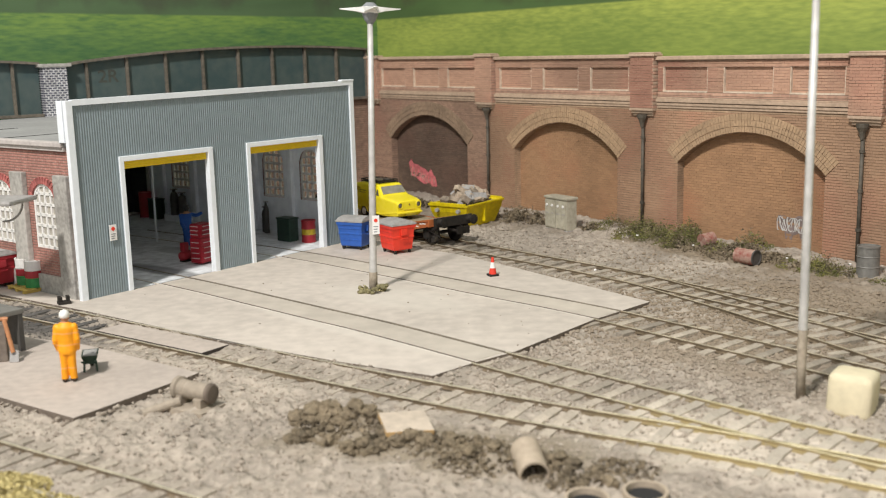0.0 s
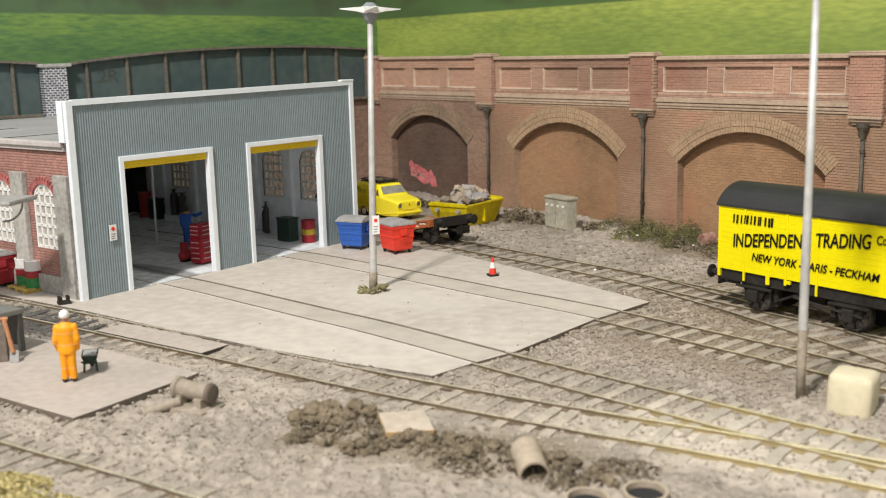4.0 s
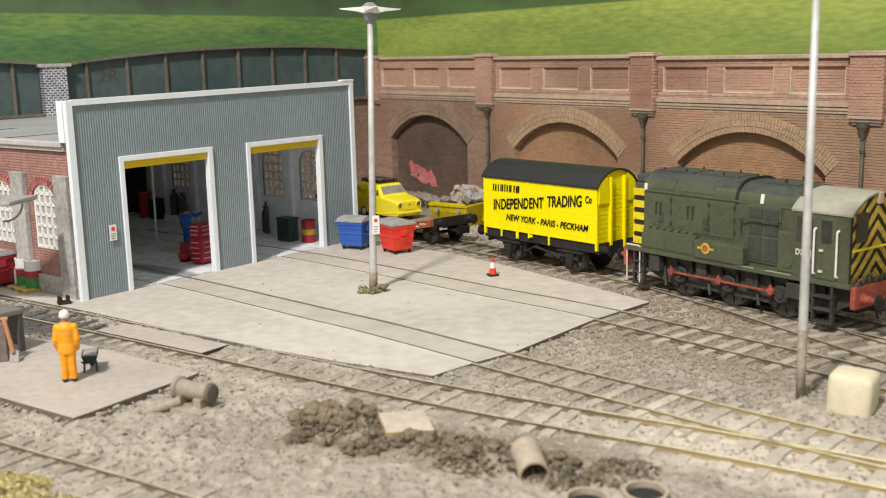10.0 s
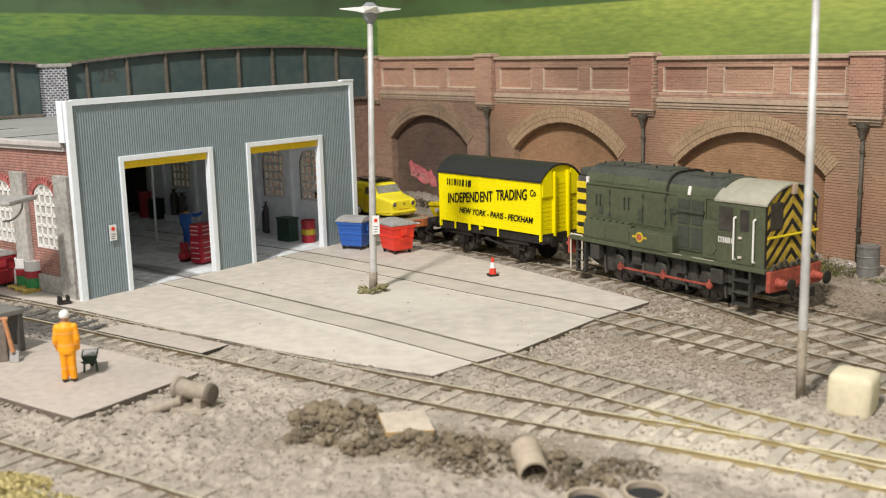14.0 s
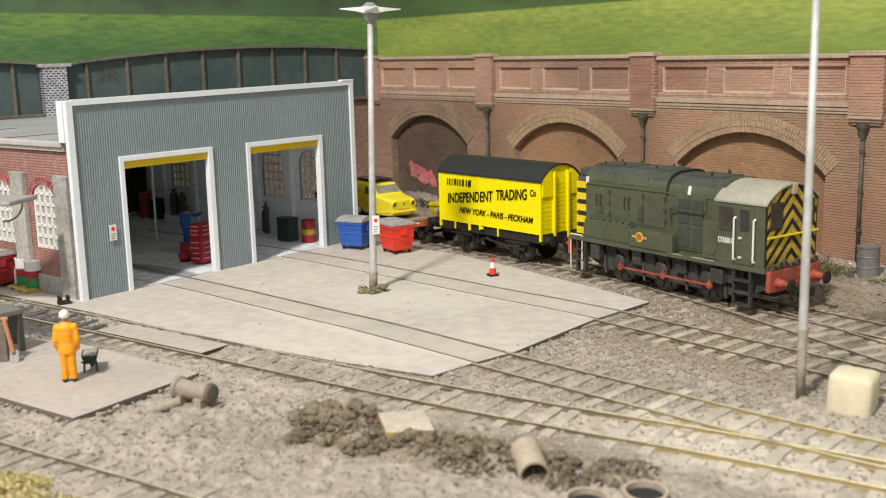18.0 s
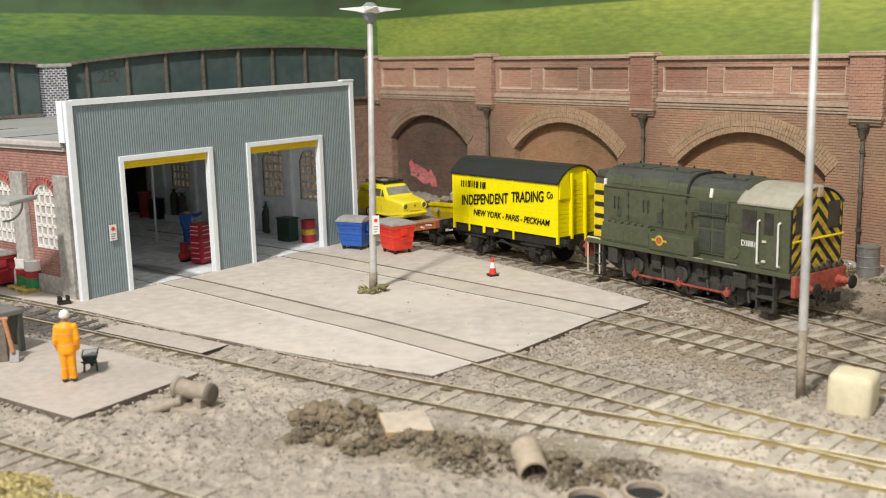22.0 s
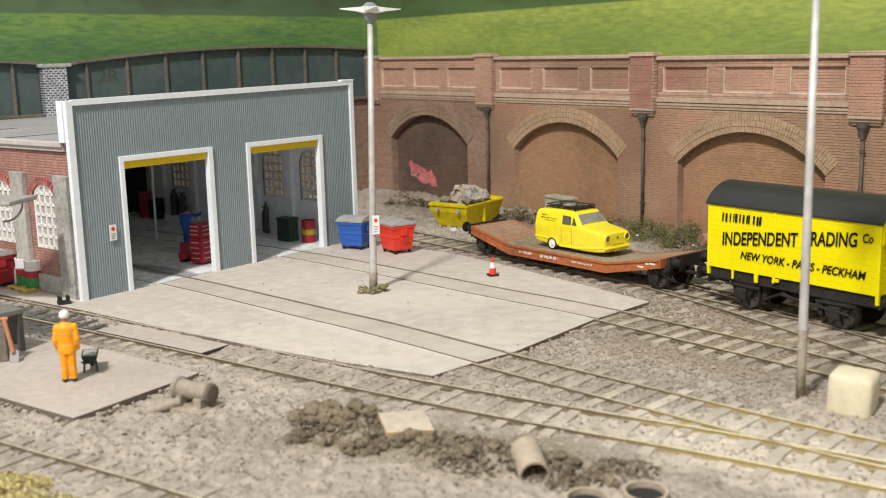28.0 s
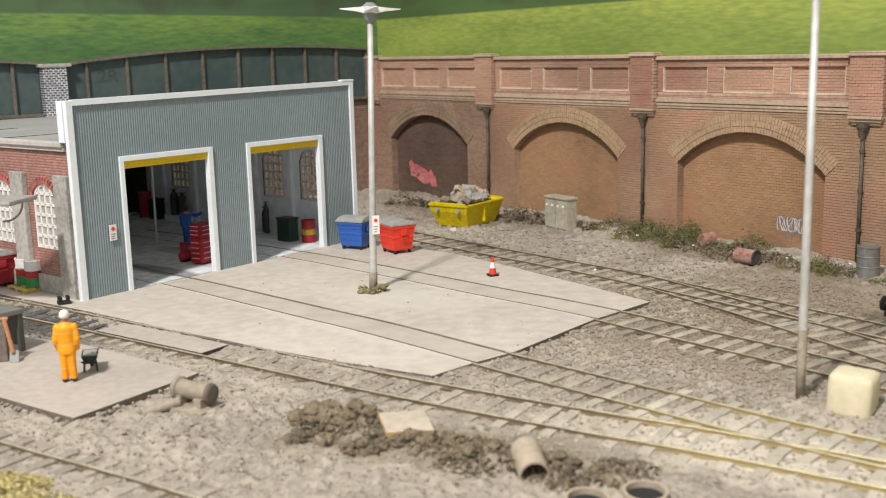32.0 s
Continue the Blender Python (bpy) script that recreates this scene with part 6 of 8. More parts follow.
M_PINK = mat("rusty_pink_drum", (0.33, 0.1, 0.075), 0.75, var=0.3, s1=80, s2=500, col2=(0.4, 0.3, 0.24))
M_DARKWOOD = mat("dark_weathered_timber", (0.17, 0.14, 0.115), 0.85, var=0.3)
M_TIN = mat("dull_galvanised_bin", (0.2, 0.195, 0.18), 0.6, 0.3, var=0.2)
M_MACH = mat("dusty_grey_machine", (0.3, 0.255, 0.2), 0.85, var=0.2)
M_COPPER = mat("orange_wooden_handle", (0.45, 0.2, 0.09), 0.6)
M_BLUEMAN = mat("blue_overalls", (0.01, 0.07, 0.32), 0.6)
M_LEAF = [mat("green_foliage", (0.125, 0.13, 0.04), 0.9, var=0.35, s1=100, s2=900), mat("olive_foliage", (0.2, 0.178, 0.09), 0.9, var=0.35, s1=100, s2=900), mat("dry_brown_foliage", (0.22, 0.175, 0.115), 0.95, var=0.3, s1=100, s2=900),
          mat("bright_foliage", (0.21, 0.2, 0.055), 0.9, var=0.3, s1=100, s2=900)]
M_SPOIL = mat("dark_spoil", (0.17, 0.135, 0.088), 0.95, var=0.5, s1=90, s2=900, bump=1.0, dist=0.001)
M_STRAW = mat("yellow_straw_fibre", (0.52, 0.44, 0.2), 0.9, var=0.15)
M_GPINK = mat("pink_spray_paint", (0.5, 0.13, 0.14), 0.8, var=0.35, s1=90, s2=400)
M_GWHITE = mat("white_spray_paint", (0.5, 0.49, 0.47), 0.8, var=0.2)
M_GBLUE = mat("navy_spray_paint", (0.17, 0.13, 0.12), 0.8, var=0.35, s1=120)


def street_lamp(x, y, rz, label, k=1.0, foot=9.0):
    t = thing("street_lamp", label, "lamp post", x, y, -1, rz, group="yard lamp posts")
    bm = bmesh.new()
    lathe(bm, [(1.75 * k * k, 0), (1.75 * k * k, 10), (1.55 * k, 12), (1.35 * k, 60), (1.15 * k, 116.5)], None, 20)
    p = part("post", bm, M_POLE, t, smooth=True)
    bm = bmesh.new()
    lathe(bm, [(1.2, 112.5), (2.4, 114.0), (3.4, 116.5), (3.3, 119.5), (1.6, 121.0)], None, 16)
    fb = bmesh.new()
    lathe(fb, [(1.8 * k * k, -0.5), (1.8 * k * k, 10), (1.6 * k, 12), (1.56 * k - 0.003 * foot, foot), (1.4 * k - 0.003 * foot, foot + 0.4)] if foot > 13 else [(1.8 * k * k, -0.5), (1.8 * k * k, foot), (1.7 * k * k, foot + 0.3)], None, 20)
    part("dusty_foot", fb, M_POLEBASE, t, "brown dusty foot of the post", smooth=True)
    hub = part("hub", bm, M_LAMPGREY, t)
    for i in range(4):
        bm = bmesh.new()
        m = Matrix.Rotation(radians(90 * i), 4, "Z") @ Matrix.Translation((0, 0, 116.2)) @ Matrix.Rotation(radians(-4), 4, "Y")
        a = [(1.5, -3.2, 3.2), (1.5, 3.2, 3.2), (1.5, 3.0, 0.2), (1.5, -3.0, 0.2)]
        b = [(6.0, -2.4, 2.4), (6.0, 2.4, 2.4), (6.0, 2.2, 0.9), (6.0, -2.2, 0.9)]
        c = [(12.6, -0.2, 1.5), (12.6, 0.2, 1.5), (12.6, 0.2, 1.2), (12.6, -0.2, 1.2)]
        loft(bm, [[m @ Vector(q) for q in r] for r in (a, b, c)])
        part("luminaire", bm, M_HELM, t, "white winged lamp head")
    return t


lamp = street_lamp(-30.2, 438.8, 0, "tall pale grey yard lamp post with winged white heads")
lamp.matrix_basis = at(-30.2, 438.8, -1, 8, 0, 1.4)
street_lamp(102.4, 290.9, 20, "tall pale grey yard lamp post beside the sidings", 0.86, 24.0)


def notice(name, m, w, h, label):
    t = thing(name, label, "sign")
    t.matrix_basis = m
    p = part("board", bx(-w / 2, w / 2, -0.25, 0.15, -h / 2, h / 2, 0.05), M_HELM, t)
    bm = bmesh.new()
    cyl(bm, w * 0.26, w * 0.26, 0.12, Matrix.Translation((0, -0.25, h * 0.24)) @ Matrix.Rotation(radians(90), 4, "X"), 18)
    part("red_disc", bm, M_RED, t)
    for k, z in enumerate((-0.08, -0.22, -0.36)):
        part("text_bar", bx(-w * 0.34, w * (0.3 - 0.08 * k), -0.34, -0.2, h * z - 0.18, h * z + 0.18), M_LAMPGREY, t, "plain grey bar")


notice("wall_sign", Matrix.Translation((SO + SD * 14.8 - SN * 0.9) * MM + Vector((0, 0, 26.8 * MM))) @ pose(0, 0, 0, 0, 0, math.degrees(SA)), 3.4, 6.8, "small white notice with a red disc on the shed front")
notice("post_sign", at(-28.0, 437.0, 28.6, 8), 3.0, 8.0, "small white notice with a red disc on the lamp post")


def wheelie(x, y, rz, material, label):
    t = thing("wheeled_bin", label, "waste bin", x, y, 0, rz, group="large wheeled bins")
    t.matrix_basis = t.matrix_basis @ Matrix.Diagonal((0.8, 0.92, 1, 1))
    bm = bmesh.new()
    lv = [(1.8, 7.2, 5.4), (2.4, 7.6, 5.8), (8.0, 8.3, 6.4), (8.2, 8.6, 6.7), (9.0, 8.6, 6.7), (9.2, 8.4, 6.5), (13.0, 9.0, 7.0), (13.1, 9.5, 7.5), (14.6, 9.6, 7.6)]
    loft(bm, [[(-a, -b, z), (a, -b, z), (a, b, z), (-a, b, z)] for z, a, b in lv])
    part("body", bm, material, t)
    bm = bmesh.new()
    loft(bm, [[(x0 * 9.9, y0 * 7.9, z) if k < 2 else (x0 * 9.4, y0 * (5.0 if k == 2 else 1.2), z) for x0, y0 in ((-1, -1), (1, -1), (1, 1), (-1, 1))] for k, z in enumerate((14.6, 15.3, 16.6, 17.0))])
    lid = part("lid", bm, M_LID, t, "weathered grey lid")
    for i in range(4):
        part("lid_rib", bx(-8 + i * 5, -7.2 + i * 5, -6.0, 6.0, 15.6, 16.4, 0.2), M_LID, lid)
    for sx in (-1, 1):
        for sy in (-1, 1):
            bm = bmesh.new()
            cyl(bm, 1.2, 1.2, 0.9, Matrix.Translation((sx * 6.3, sy * 4.6 - 0.45, 1.2)) @ Matrix.Rotation(radians(-90), 4, "X"), 14)
            part("castor", bm, M_BLACK, t)
        part("lifting_lug", bx(sx * 8.8, sx * 10.0, -2.0, 2.0, 9.5, 12.8, 0.3), material, t)
        part("handle", bx(sx * 9.6, sx * 10.2, -2.4, 2.4, 7.6, 8.4, 0.2), material, t)
    for z in (5.0, 11.0):
        part("rib", bx(-8.0, 8.0, -7.0 if z > 9 else -6.4, -6.3 if z > 9 else -5.9, z, z + 0.6, 0.1), material, t)
    return t


wheelie(-23.4, 525.5, -57, M_RED, "red wheeled commercial bin with grey lid on the apron")
wheelie(-45.0, 539.5, -26, M_BLUE, "blue wheeled commercial bin with grey lid by the shed")
wheelie(-203.0, 466.0, -38, M_DRED, "dark red wheeled bin beside the brick shed wall")

cone = thing("traffic_cone", "small orange and white traffic cone on the apron", "traffic cone", 22.1, 462.6, 0, 20)
part("base", bx(-2.2, 2.2, -2.2, 2.2, 0, 0.9, 0.25), M_BLACK, cone)
for n, z0, z1, r0, r1, mm in (("lower_band", 0.9, 3.6, 1.75, 1.3, M_RED), ("white_band", 3.6, 6.2, 1.3, 0.85, M_HELM), ("tip", 6.2, 8.4, 0.85, 0.5, M_RED)):
    bm = bmesh.new()
    cyl(bm, r0, r1, z1 - z0, Matrix.Translation((0, 0, z0)), 20)
    part(n, bm, mm, cone)


def lump(bm, c, r, seed, squash=1.0, sub=1):
    rg = random.Random(seed)
    s = bmesh.ops.create_icosphere(bm, subdivisions=sub, radius=r)
    for v in s["verts"]:
        v.co *= rg.uniform(0.7, 1.25)
        v.co.z *= squash
        v.co += Vector(c)
    return s["verts"]


# skip full of rubble
sk = thing("rubble_skip", "yellow builder's skip heaped with broken stone", "skip", 14.8, 624.0, -2, 54)
bm = bmesh.new()
wall_t = 0.7
out = [(-14, -10.5, 0), (14, -10.5, 0), (14, 10.5, 0), (-14, 10.5, 0)]
mid = [(-18.6, -12.8, 9.0), (18.6, -12.8, 9.0), (18.6, 12.8, 9.0), (-18.6, 12.8, 9.0)]
rim = [(-19.6, -13.4, 13.4), (19.6, -13.4, 13.4), (19.6, 13.4, 13.4), (-19.6, 13.4, 13.4)]
inn = [(-18.6, -12.4, 13.4), (18.6, -12.4, 13.4), (18.6, 12.4, 13.4), (-18.6, 12.4, 13.4)]
inb = [(-13, -9.8, 2), (13, -9.8, 2), (13, 9.8, 2), (-13, 9.8, 2)]
loft(bm, [out, mid, rim, inn, inb])
part("body", bm, M_SKIP, sk, "yellow sloping skip body")
for sgn in (-1, 1):
    part("rim_rail", bx(-20.1, 20.1, sgn * 12.6, sgn * 14.0, 12.4, 13.8, 0.3), M_SKIP, sk)
    part("rim_rail", bx(sgn * 18.9, sgn * 20.2, -12.6, 12.6, 12.4, 14.6, 0.3), M_SKIP, sk)
    for y in (-7.5, 7.5):
        bm = bmesh.new()
        rod(bm, (sgn * 17.2, y, 10.0), (sgn * 20.6, y, 10.0), 1.2, 12)
        part("lifting_lug", bm, M_LID, sk)
    part("stiffener", bx(-0.6, 0.6, sgn * 11.2, sgn * 13.4, 2.0, 12.4, 0.2), M_SKIP, sk)
rg = random.Random(7)
for i in range(46):
    a, b = rg.uniform(-16, 16), rg.uniform(-10, 10)
    z = 12.0 + 8.0 * max(0, 1 - (a / 17) ** 2) * max(0, 1 - (b / 13) ** 2) + rg.uniform(-1.5, 1)
    bm = bmesh.new()
    w = rg.uniform(1.6, 4.6)
    box(bm, -w, w, -w * rg.uniform(0.4, 0.8), w * 0.6, -w * rg.uniform(0.25, 0.6), w * 0.4, 0.3, m=Matrix.Translation((a, b, z)) @ Euler((rg.uniform(-0.7, 0.7), rg.uniform(-0.7, 0.7), rg.uniform(0, 3))).to_matrix().to_4x4())
    part("rubble_block", bm, M_RUB if i % 5 else M_LID, sk)
part("rubble_bed", bx(-18, 18, -12, 12, 10.0, 12.6, 1.0), M_RUB, sk)
blk = link("litter_block", bx(-1.6, 1.6, -1.2, 1.2, 0, 2.2, 0.2), M_HELM)
blk.matrix_basis = at(6.0, 597.0, -2.5, 20)
tagged(blk, "small white block lying on the ballast", "block")

cb = thing("relay_cabinet", "pale grey-green double-door trackside cabinet", "cabinet", 68.4, 594.0, -2.2, -57.5)
part("body", bx(-9.6, 9.6, -4.2, 3.0, 0, 17.9, 0.3), M_CAB, cb)
part("top", bx(-10.3, 10.3, -5.0, 3.6, 17.9, 19.3, 0.4), M_CAB, cb)
for sgn in (-1, 1):
    d = part("door", bx(sgn * 0.25, sgn * 9.2, -4.9, -4.2, 1.4, 17.2, 0.2), M_CAB, cb)
    for x in (2.6, 7.2):
        bm = bmesh.new()
        cyl(bm, 0.75, 0.75, 0.5, Matrix.Translation((sgn * x, -4.9, 14.2)) @ Matrix.Rotation(radians(90), 4, "X"), 12)
        part("knob", bm, M_HELM, d)
        part("vent", bx(sgn * x - 1.2, sgn * x + 1.2, -5.05, -4.8, 9.4, 9.9, 0.05), M_LID, d)
part("plinth", bx(-10.0, 10.0, -4.6, 3.4, -1.5, 0.6, 0.2), M_LID, cb)


def drum(name, label, m, r, h, bands, material_rim=None, group=""):
    """bands: (from, to, material) as shares of the height."""
    t = thing(name, label, "drum", group=group)
    t.matrix_basis = m
    for i, (a, b, mm) in enumerate(bands):
        bm = bmesh.new()
        n = [(r, a * h), (r, b * h)]
        if i == 0:
            n = [(r * 0.9, 0.02), (r * 1.04, 0.05), (r * 1.04, 0.6)] + [(r, 0.62), (r, b * h)]
        if i == len(bands) - 1:
            n = n[:-1] + [(r, h - 0.7), (r * 1.05, h - 0.65), (r * 1.05, h), (r * 0.93, h), (r * 0.93, h - 0.5), (0.2, h - 0.5)]
        lathe(bm, n, None, 24)
        part("shell" if len(bands) == 1 else "band", bm, mm, t)
    for z in (0.33, 0.66):
        bm = bmesh.new()
        lathe(bm, [(r, z * h - 0.35), (r * 1.045, z * h), (r, z * h + 0.35)], None, 24)
        part("hoop", bm, [q for a, b, q in bands if a <= z <= b][0], t)
    return t


# dark end band stands for the shade inside the drum's open end
drum("steel_drum", "rusty pink oil drum lying on its side in weeds", at(138.8, 486.5, 2.0, 37, 90, 0), 3.5, 11.0, [(0, 0.95, M_PINK), (0.95, 1, M_DEND)])
drum("steel_drum", "faded pink drum half sunk in weeds by the wall", at(131.5, 526.0, 1.6, 112, 84, 0), 3.5, 7.0, [(0, 1, M_PINK)])
drum("dustbin", "dented grey galvanised dustbin by the brick wall", at(187.0, 453.0, -2.4), 4.8, 13.8, [(0, 1, M_TIN)])
pal = thing("pallet", "small yellow pine pallet under oil drums", "pallet", -183.8, 459.3, 0, -45)
for i in range(5):
    part("slat", bx(-9, 9, -7.5 + i * 3.4, -5.2 + i * 3.4, 1.1, 1.6, 0.1), M_PALLET, pal)
for i in range(3):
    part("bearer", bx(-8.5 + i * 7.5, -6.5 + i * 7.5, -7.5, 8.4, 0, 1.1, 0.1), M_PALLET, pal)
for x, y in ((-187.6, 462.6), (-181.3, 456.6)):
    drum("oil_drum", "white, red and green banded oil drum on a pallet", at(x, y, 1.6), 4.0, 12.0, [(0, 0.33, M_GREENB), (0.33, 0.62, M_DRED), (0.62, 1, M_HELM)], group="banded oil drums")


def figure_mat(name, suit, hat, h, band):
    """Painted plastic: shoes, suit, head and hat by height on the figure."""
    m = mat(name, suit, 0.55, var=0.1, s1=60, s2=400, bump=0.08)
    nt = m.node_tree
    b = nt.nodes["Principled BSDF"]
    col = b.inputs["Base Color"].links[0].from_socket
    tc, sp = nt.nodes.new("ShaderNodeTexCoord"), nt.nodes.new("ShaderNodeSeparateXYZ")
    nt.links.new(tc.outputs["Object"], sp.inputs[0])
    for z, c in ((0.825 * h, (0.4, 0.2, 0.12)), (0.885 * h, hat)):
        gt, mx = nt.nodes.new("ShaderNodeMath"), nt.nodes.new("ShaderNodeMix")
        gt.operation, mx.data_type = "GREATER_THAN", "RGBA"
        gt.inputs[1].default_value = z * MM
        nt.links.new(sp.outputs["Z"], gt.inputs[0])
        nt.links.new(gt.outputs[0], mx.inputs["Factor"])
        nt.links.new(col, mx.inputs["A"])
        mx.inputs["B"].default_value = (*c, 1)
        col = mx.outputs["Result"]
    for z in (0.2, 0.52, 0.68):
        cm, mx = nt.nodes.new("ShaderNodeMath"), nt.nodes.new("ShaderNodeMix")
        cm.operation, mx.data_type = "COMPARE", "RGBA"
        cm.inputs[1].default_value, cm.inputs[2].default_value = z * h * MM, 0.011 * h * MM
        nt.links.new(sp.outputs["Z"], cm.inputs[0])
        nt.links.new(cm.outputs[0], mx.inputs["Factor"])
        nt.links.new(col, mx.inputs["A"])
        mx.inputs["B"].default_value = (*band, 1)
        col = mx.outputs["Result"]
    gt, mx = nt.nodes.new("ShaderNodeMath"), nt.nodes.new("ShaderNodeMix")
    gt.operation, mx.data_type = "LESS_THAN", "RGBA"
    gt.inputs[1].default_value = 0.05 * h * MM
    nt.links.new(sp.outputs["Z"], gt.inputs[0])
    nt.links.new(gt.outputs[0], mx.inputs["Factor"])
    nt.links.new(col, mx.inputs["A"])
    mx.inputs["B"].default_value = (0.05, 0.03, 0.02, 1)
    nt.links.new(mx.outputs["Result"], b.inputs["Base Color"])
    return m


M_ORANGEFIG = figure_mat("orange_figure_paint", (0.88, 0.34, 0.004), (0.75, 0.74, 0.72), 23.6, (0.85, 0.36, 0.08))
M_BLUEFIG = figure_mat("blue_figure_paint", (0.01, 0.08, 0.36), (0.03, 0.03, 0.03), 22.5, (0.02, 0.1, 0.38))


# figures: plain model people of cast plastic
def figurine(name, label, x, y, z, rz, h, suit, helm, bend=0.0, reach=False):
    bm = bmesh.new()
    k = h / 23.6

    def blob(cx, cy, cz, rx, ry, rz_, mi, seg=12):
        s = bmesh.ops.create_uvsphere(bm, u_segments=seg, v_segments=8, radius=1.0, matrix=Matrix.Translation((cx * k, cy * k, cz * k)) @ Matrix.Diagonal((rx * k, ry * k, rz_ * k, 1)))
        for f in {f for v in s["verts"] for f in v.link_faces}:
            f.material_index = mi
    def limb(p, q, r0, r1, mi):
        vs = rod(bm, [c * k for c in p], [c * k for c in q], r0 * k, 12, r1 * k)
        for f in {f for v in vs for f in v.link_faces}:
            f.material_index = mi
    for sgn in (-1, 1):
        limb((sgn * 1.5, 0, 0.9), (sgn * 1.3, 0.1, 6.0), 1.25, 1.35, 0)
        limb((sgn * 1.3, 0.1, 6.0), (sgn * 1.2, 0, 11.2), 1.35, 1.75, 0)
        blob(sgn * 1.6, -0.5, 0.6, 1.0, 1.9, 0.65, 2)
        if reach and sgn > 0:
            limb((3.0, bend, 17.6), (6.6, -0.6, 17.0), 1.15, 1.0, 0)
            limb((6.6, -0.6, 17.0), (9.4, -1.6, 18.2), 1.0, 0.85, 0)
            blob(2.9, bend, 17.7, 1.3, 1.3, 1.3, 0)
            continue
        limb((sgn * 3.0, bend, 17.6), (sgn * 3.7, 0.4 - bend, 13.4), 1.15, 1.05, 0)
        limb((sgn * 3.7, 0.4 - bend, 13.4), (sgn * 3.1, -1.6 - bend, 10.2), 1.0, 0.9, 0)
        blob(sgn * 2.9, bend, 17.7, 1.3, 1.3, 1.3, 0)
    lathe(bm, [(2.9, 9.2), (3.1, 10.2), (2.8, 13), (3.1, 16), (3.2, 17.8), (2.2, 18.9), (1.3, 19.6)], Matrix.Diagonal((k, k * 0.72, k, 1)), 16)
    blob(0, -0.2, 20.7, 1.35, 1.5, 1.6, 3)
    blob(0, -0.1, 21.7, 1.85, 2.1, 1.7, 1)
    ob = link(name, bm, suit, smooth=True)
    rm = ob.modifiers.new("fuse", "REMESH")
    rm.mode, rm.voxel_size, rm.use_smooth_shade = "VOXEL", 0.00032, True
    ob.matrix_basis = at(x, y, z, rz) @ Matrix.Diagonal((0.9, 0.95, 1, 1))
    return tagged(ob, label, "figurine")


figurine("worker_figurine", "model worker in orange overalls and white helmet", -118.9, 319.6, 0.0, 190, 23.6, M_ORANGEFIG, M_HELM)
figurine("worker_figurine", "model mechanic in blue overalls leaning inside the shed", -136.0, 553.5, -0.2, 40, 23.5, M_BLUEFIG, M_BLUEFIG, 1.2, True)

wb = thing("wheelbarrow", "dark green wheelbarrow on the hardstanding", "wheelbarrow", -116.3, 332.2, 0, 105)
bm = bmesh.new()
loft(bm, [[(-2.6, -1.6, 2.6), (2.2, -1.6, 2.6), (2.2, 1.6, 2.6), (-2.6, 1.6, 2.6)], [(-3.8, -2.6, 5.6), (4.4, -2.6, 5.8), (4.4, 2.6, 5.8), (-3.8, 2.6, 5.6)], [(-3.5, -2.3, 5.6), (4.0, -2.3, 5.8), (4.0, 2.3, 5.8), (-3.5, 2.3, 5.6)], [(-2.4, -1.5, 3.0), (2.0, -1.5, 3.0), (2.0, 1.5, 3.0), (-2.4, 1.5, 3.0)]])
part("tray", bm, M_DGREEN, wb)
part("load", bx(-3.4, 3.9, -2.2, 2.2, 4.6, 5.9, 0.4), M_LID, wb, "dusty grey load")
for sgn in (-1, 1):
    bm = bmesh.new()
    rod(bm, (4.2, sgn * 0.6, 1.6), (-7.0, sgn * 2.2, 4.6), 0.35, 6)
    part("handle", bm, M_DGREEN, wb)
    bm = bmesh.new()
    rod(bm, (-2.2, sgn * 1.8, 3.2), (-3.0, sgn * 2.0, 0), 0.38, 6)
    part("leg", bm, M_DGREEN, wb)
bm = bmesh.new()
cyl(bm, 1.9, 1.9, 1.1, Matrix.Translation((4.6, -0.55, 1.9)) @ Matrix.Rotation(radians(-90), 4, "X"), 18)
part("wheel", bm, M_BLACK, wb)

# bench with tools at the edge of the slab
bn = thing("timber_bench", "weathered dark timber bench on the hardstanding", "bench", -158.0, 357.5, 0, -36)
part("top", bx(-10, 9, -7, 6.5, 13.4, 15.2, 0.3), M_TIN, bn)
for x in (-8.5, 7.0):
    for y in (-5.8, 4.2):
        part("leg", bx(x, x + 1.8, y, y + 1.8, 0, 13.4, 0.1), M_DEND, bn)
part("back_board", bx(-9, 8.2, 4.6, 5.6, 2, 13.4, 0.1), M_DEND, bn)
post = link("timber_post", bx(-2.0, 2.0, -2.0, 2.0, 0, 13.2, 0.4), M_DARKWOOD)
post.matrix_basis = at(-150.6, 345.2, 0, 15)
tagged(post, "short grey timber post on the hardstanding", "post")
sh = thing("shovel", "shovel with orange wooden handle leaning on a post", "shovel", -145.9, 343.0, 0, 0)
bm = bmesh.new()
rod(bm, (0, 0, 3.4), (-2.6, 1.4, 14.6), 0.75, 10)
rod(bm, (-3.8, 1.2, 14.8), (-1.4, 1.6, 14.8), 0.65, 8)
part("handle", bm, M_COPPER, sh)
bm = bmesh.new()
prism(bm, [(-1.6, 0), (1.6, 0.2), (1.5, 3.6), (0.4, 4.4), (-0.4, 4.4), (-1.5, 3.6)], -0.2, 0.25, m=Matrix.Translation((0.2, -0.4, 0)) @ Matrix.Rotation(radians(-16), 4, "X"), axis="y")
part("blade", bm, M_LID, sh)

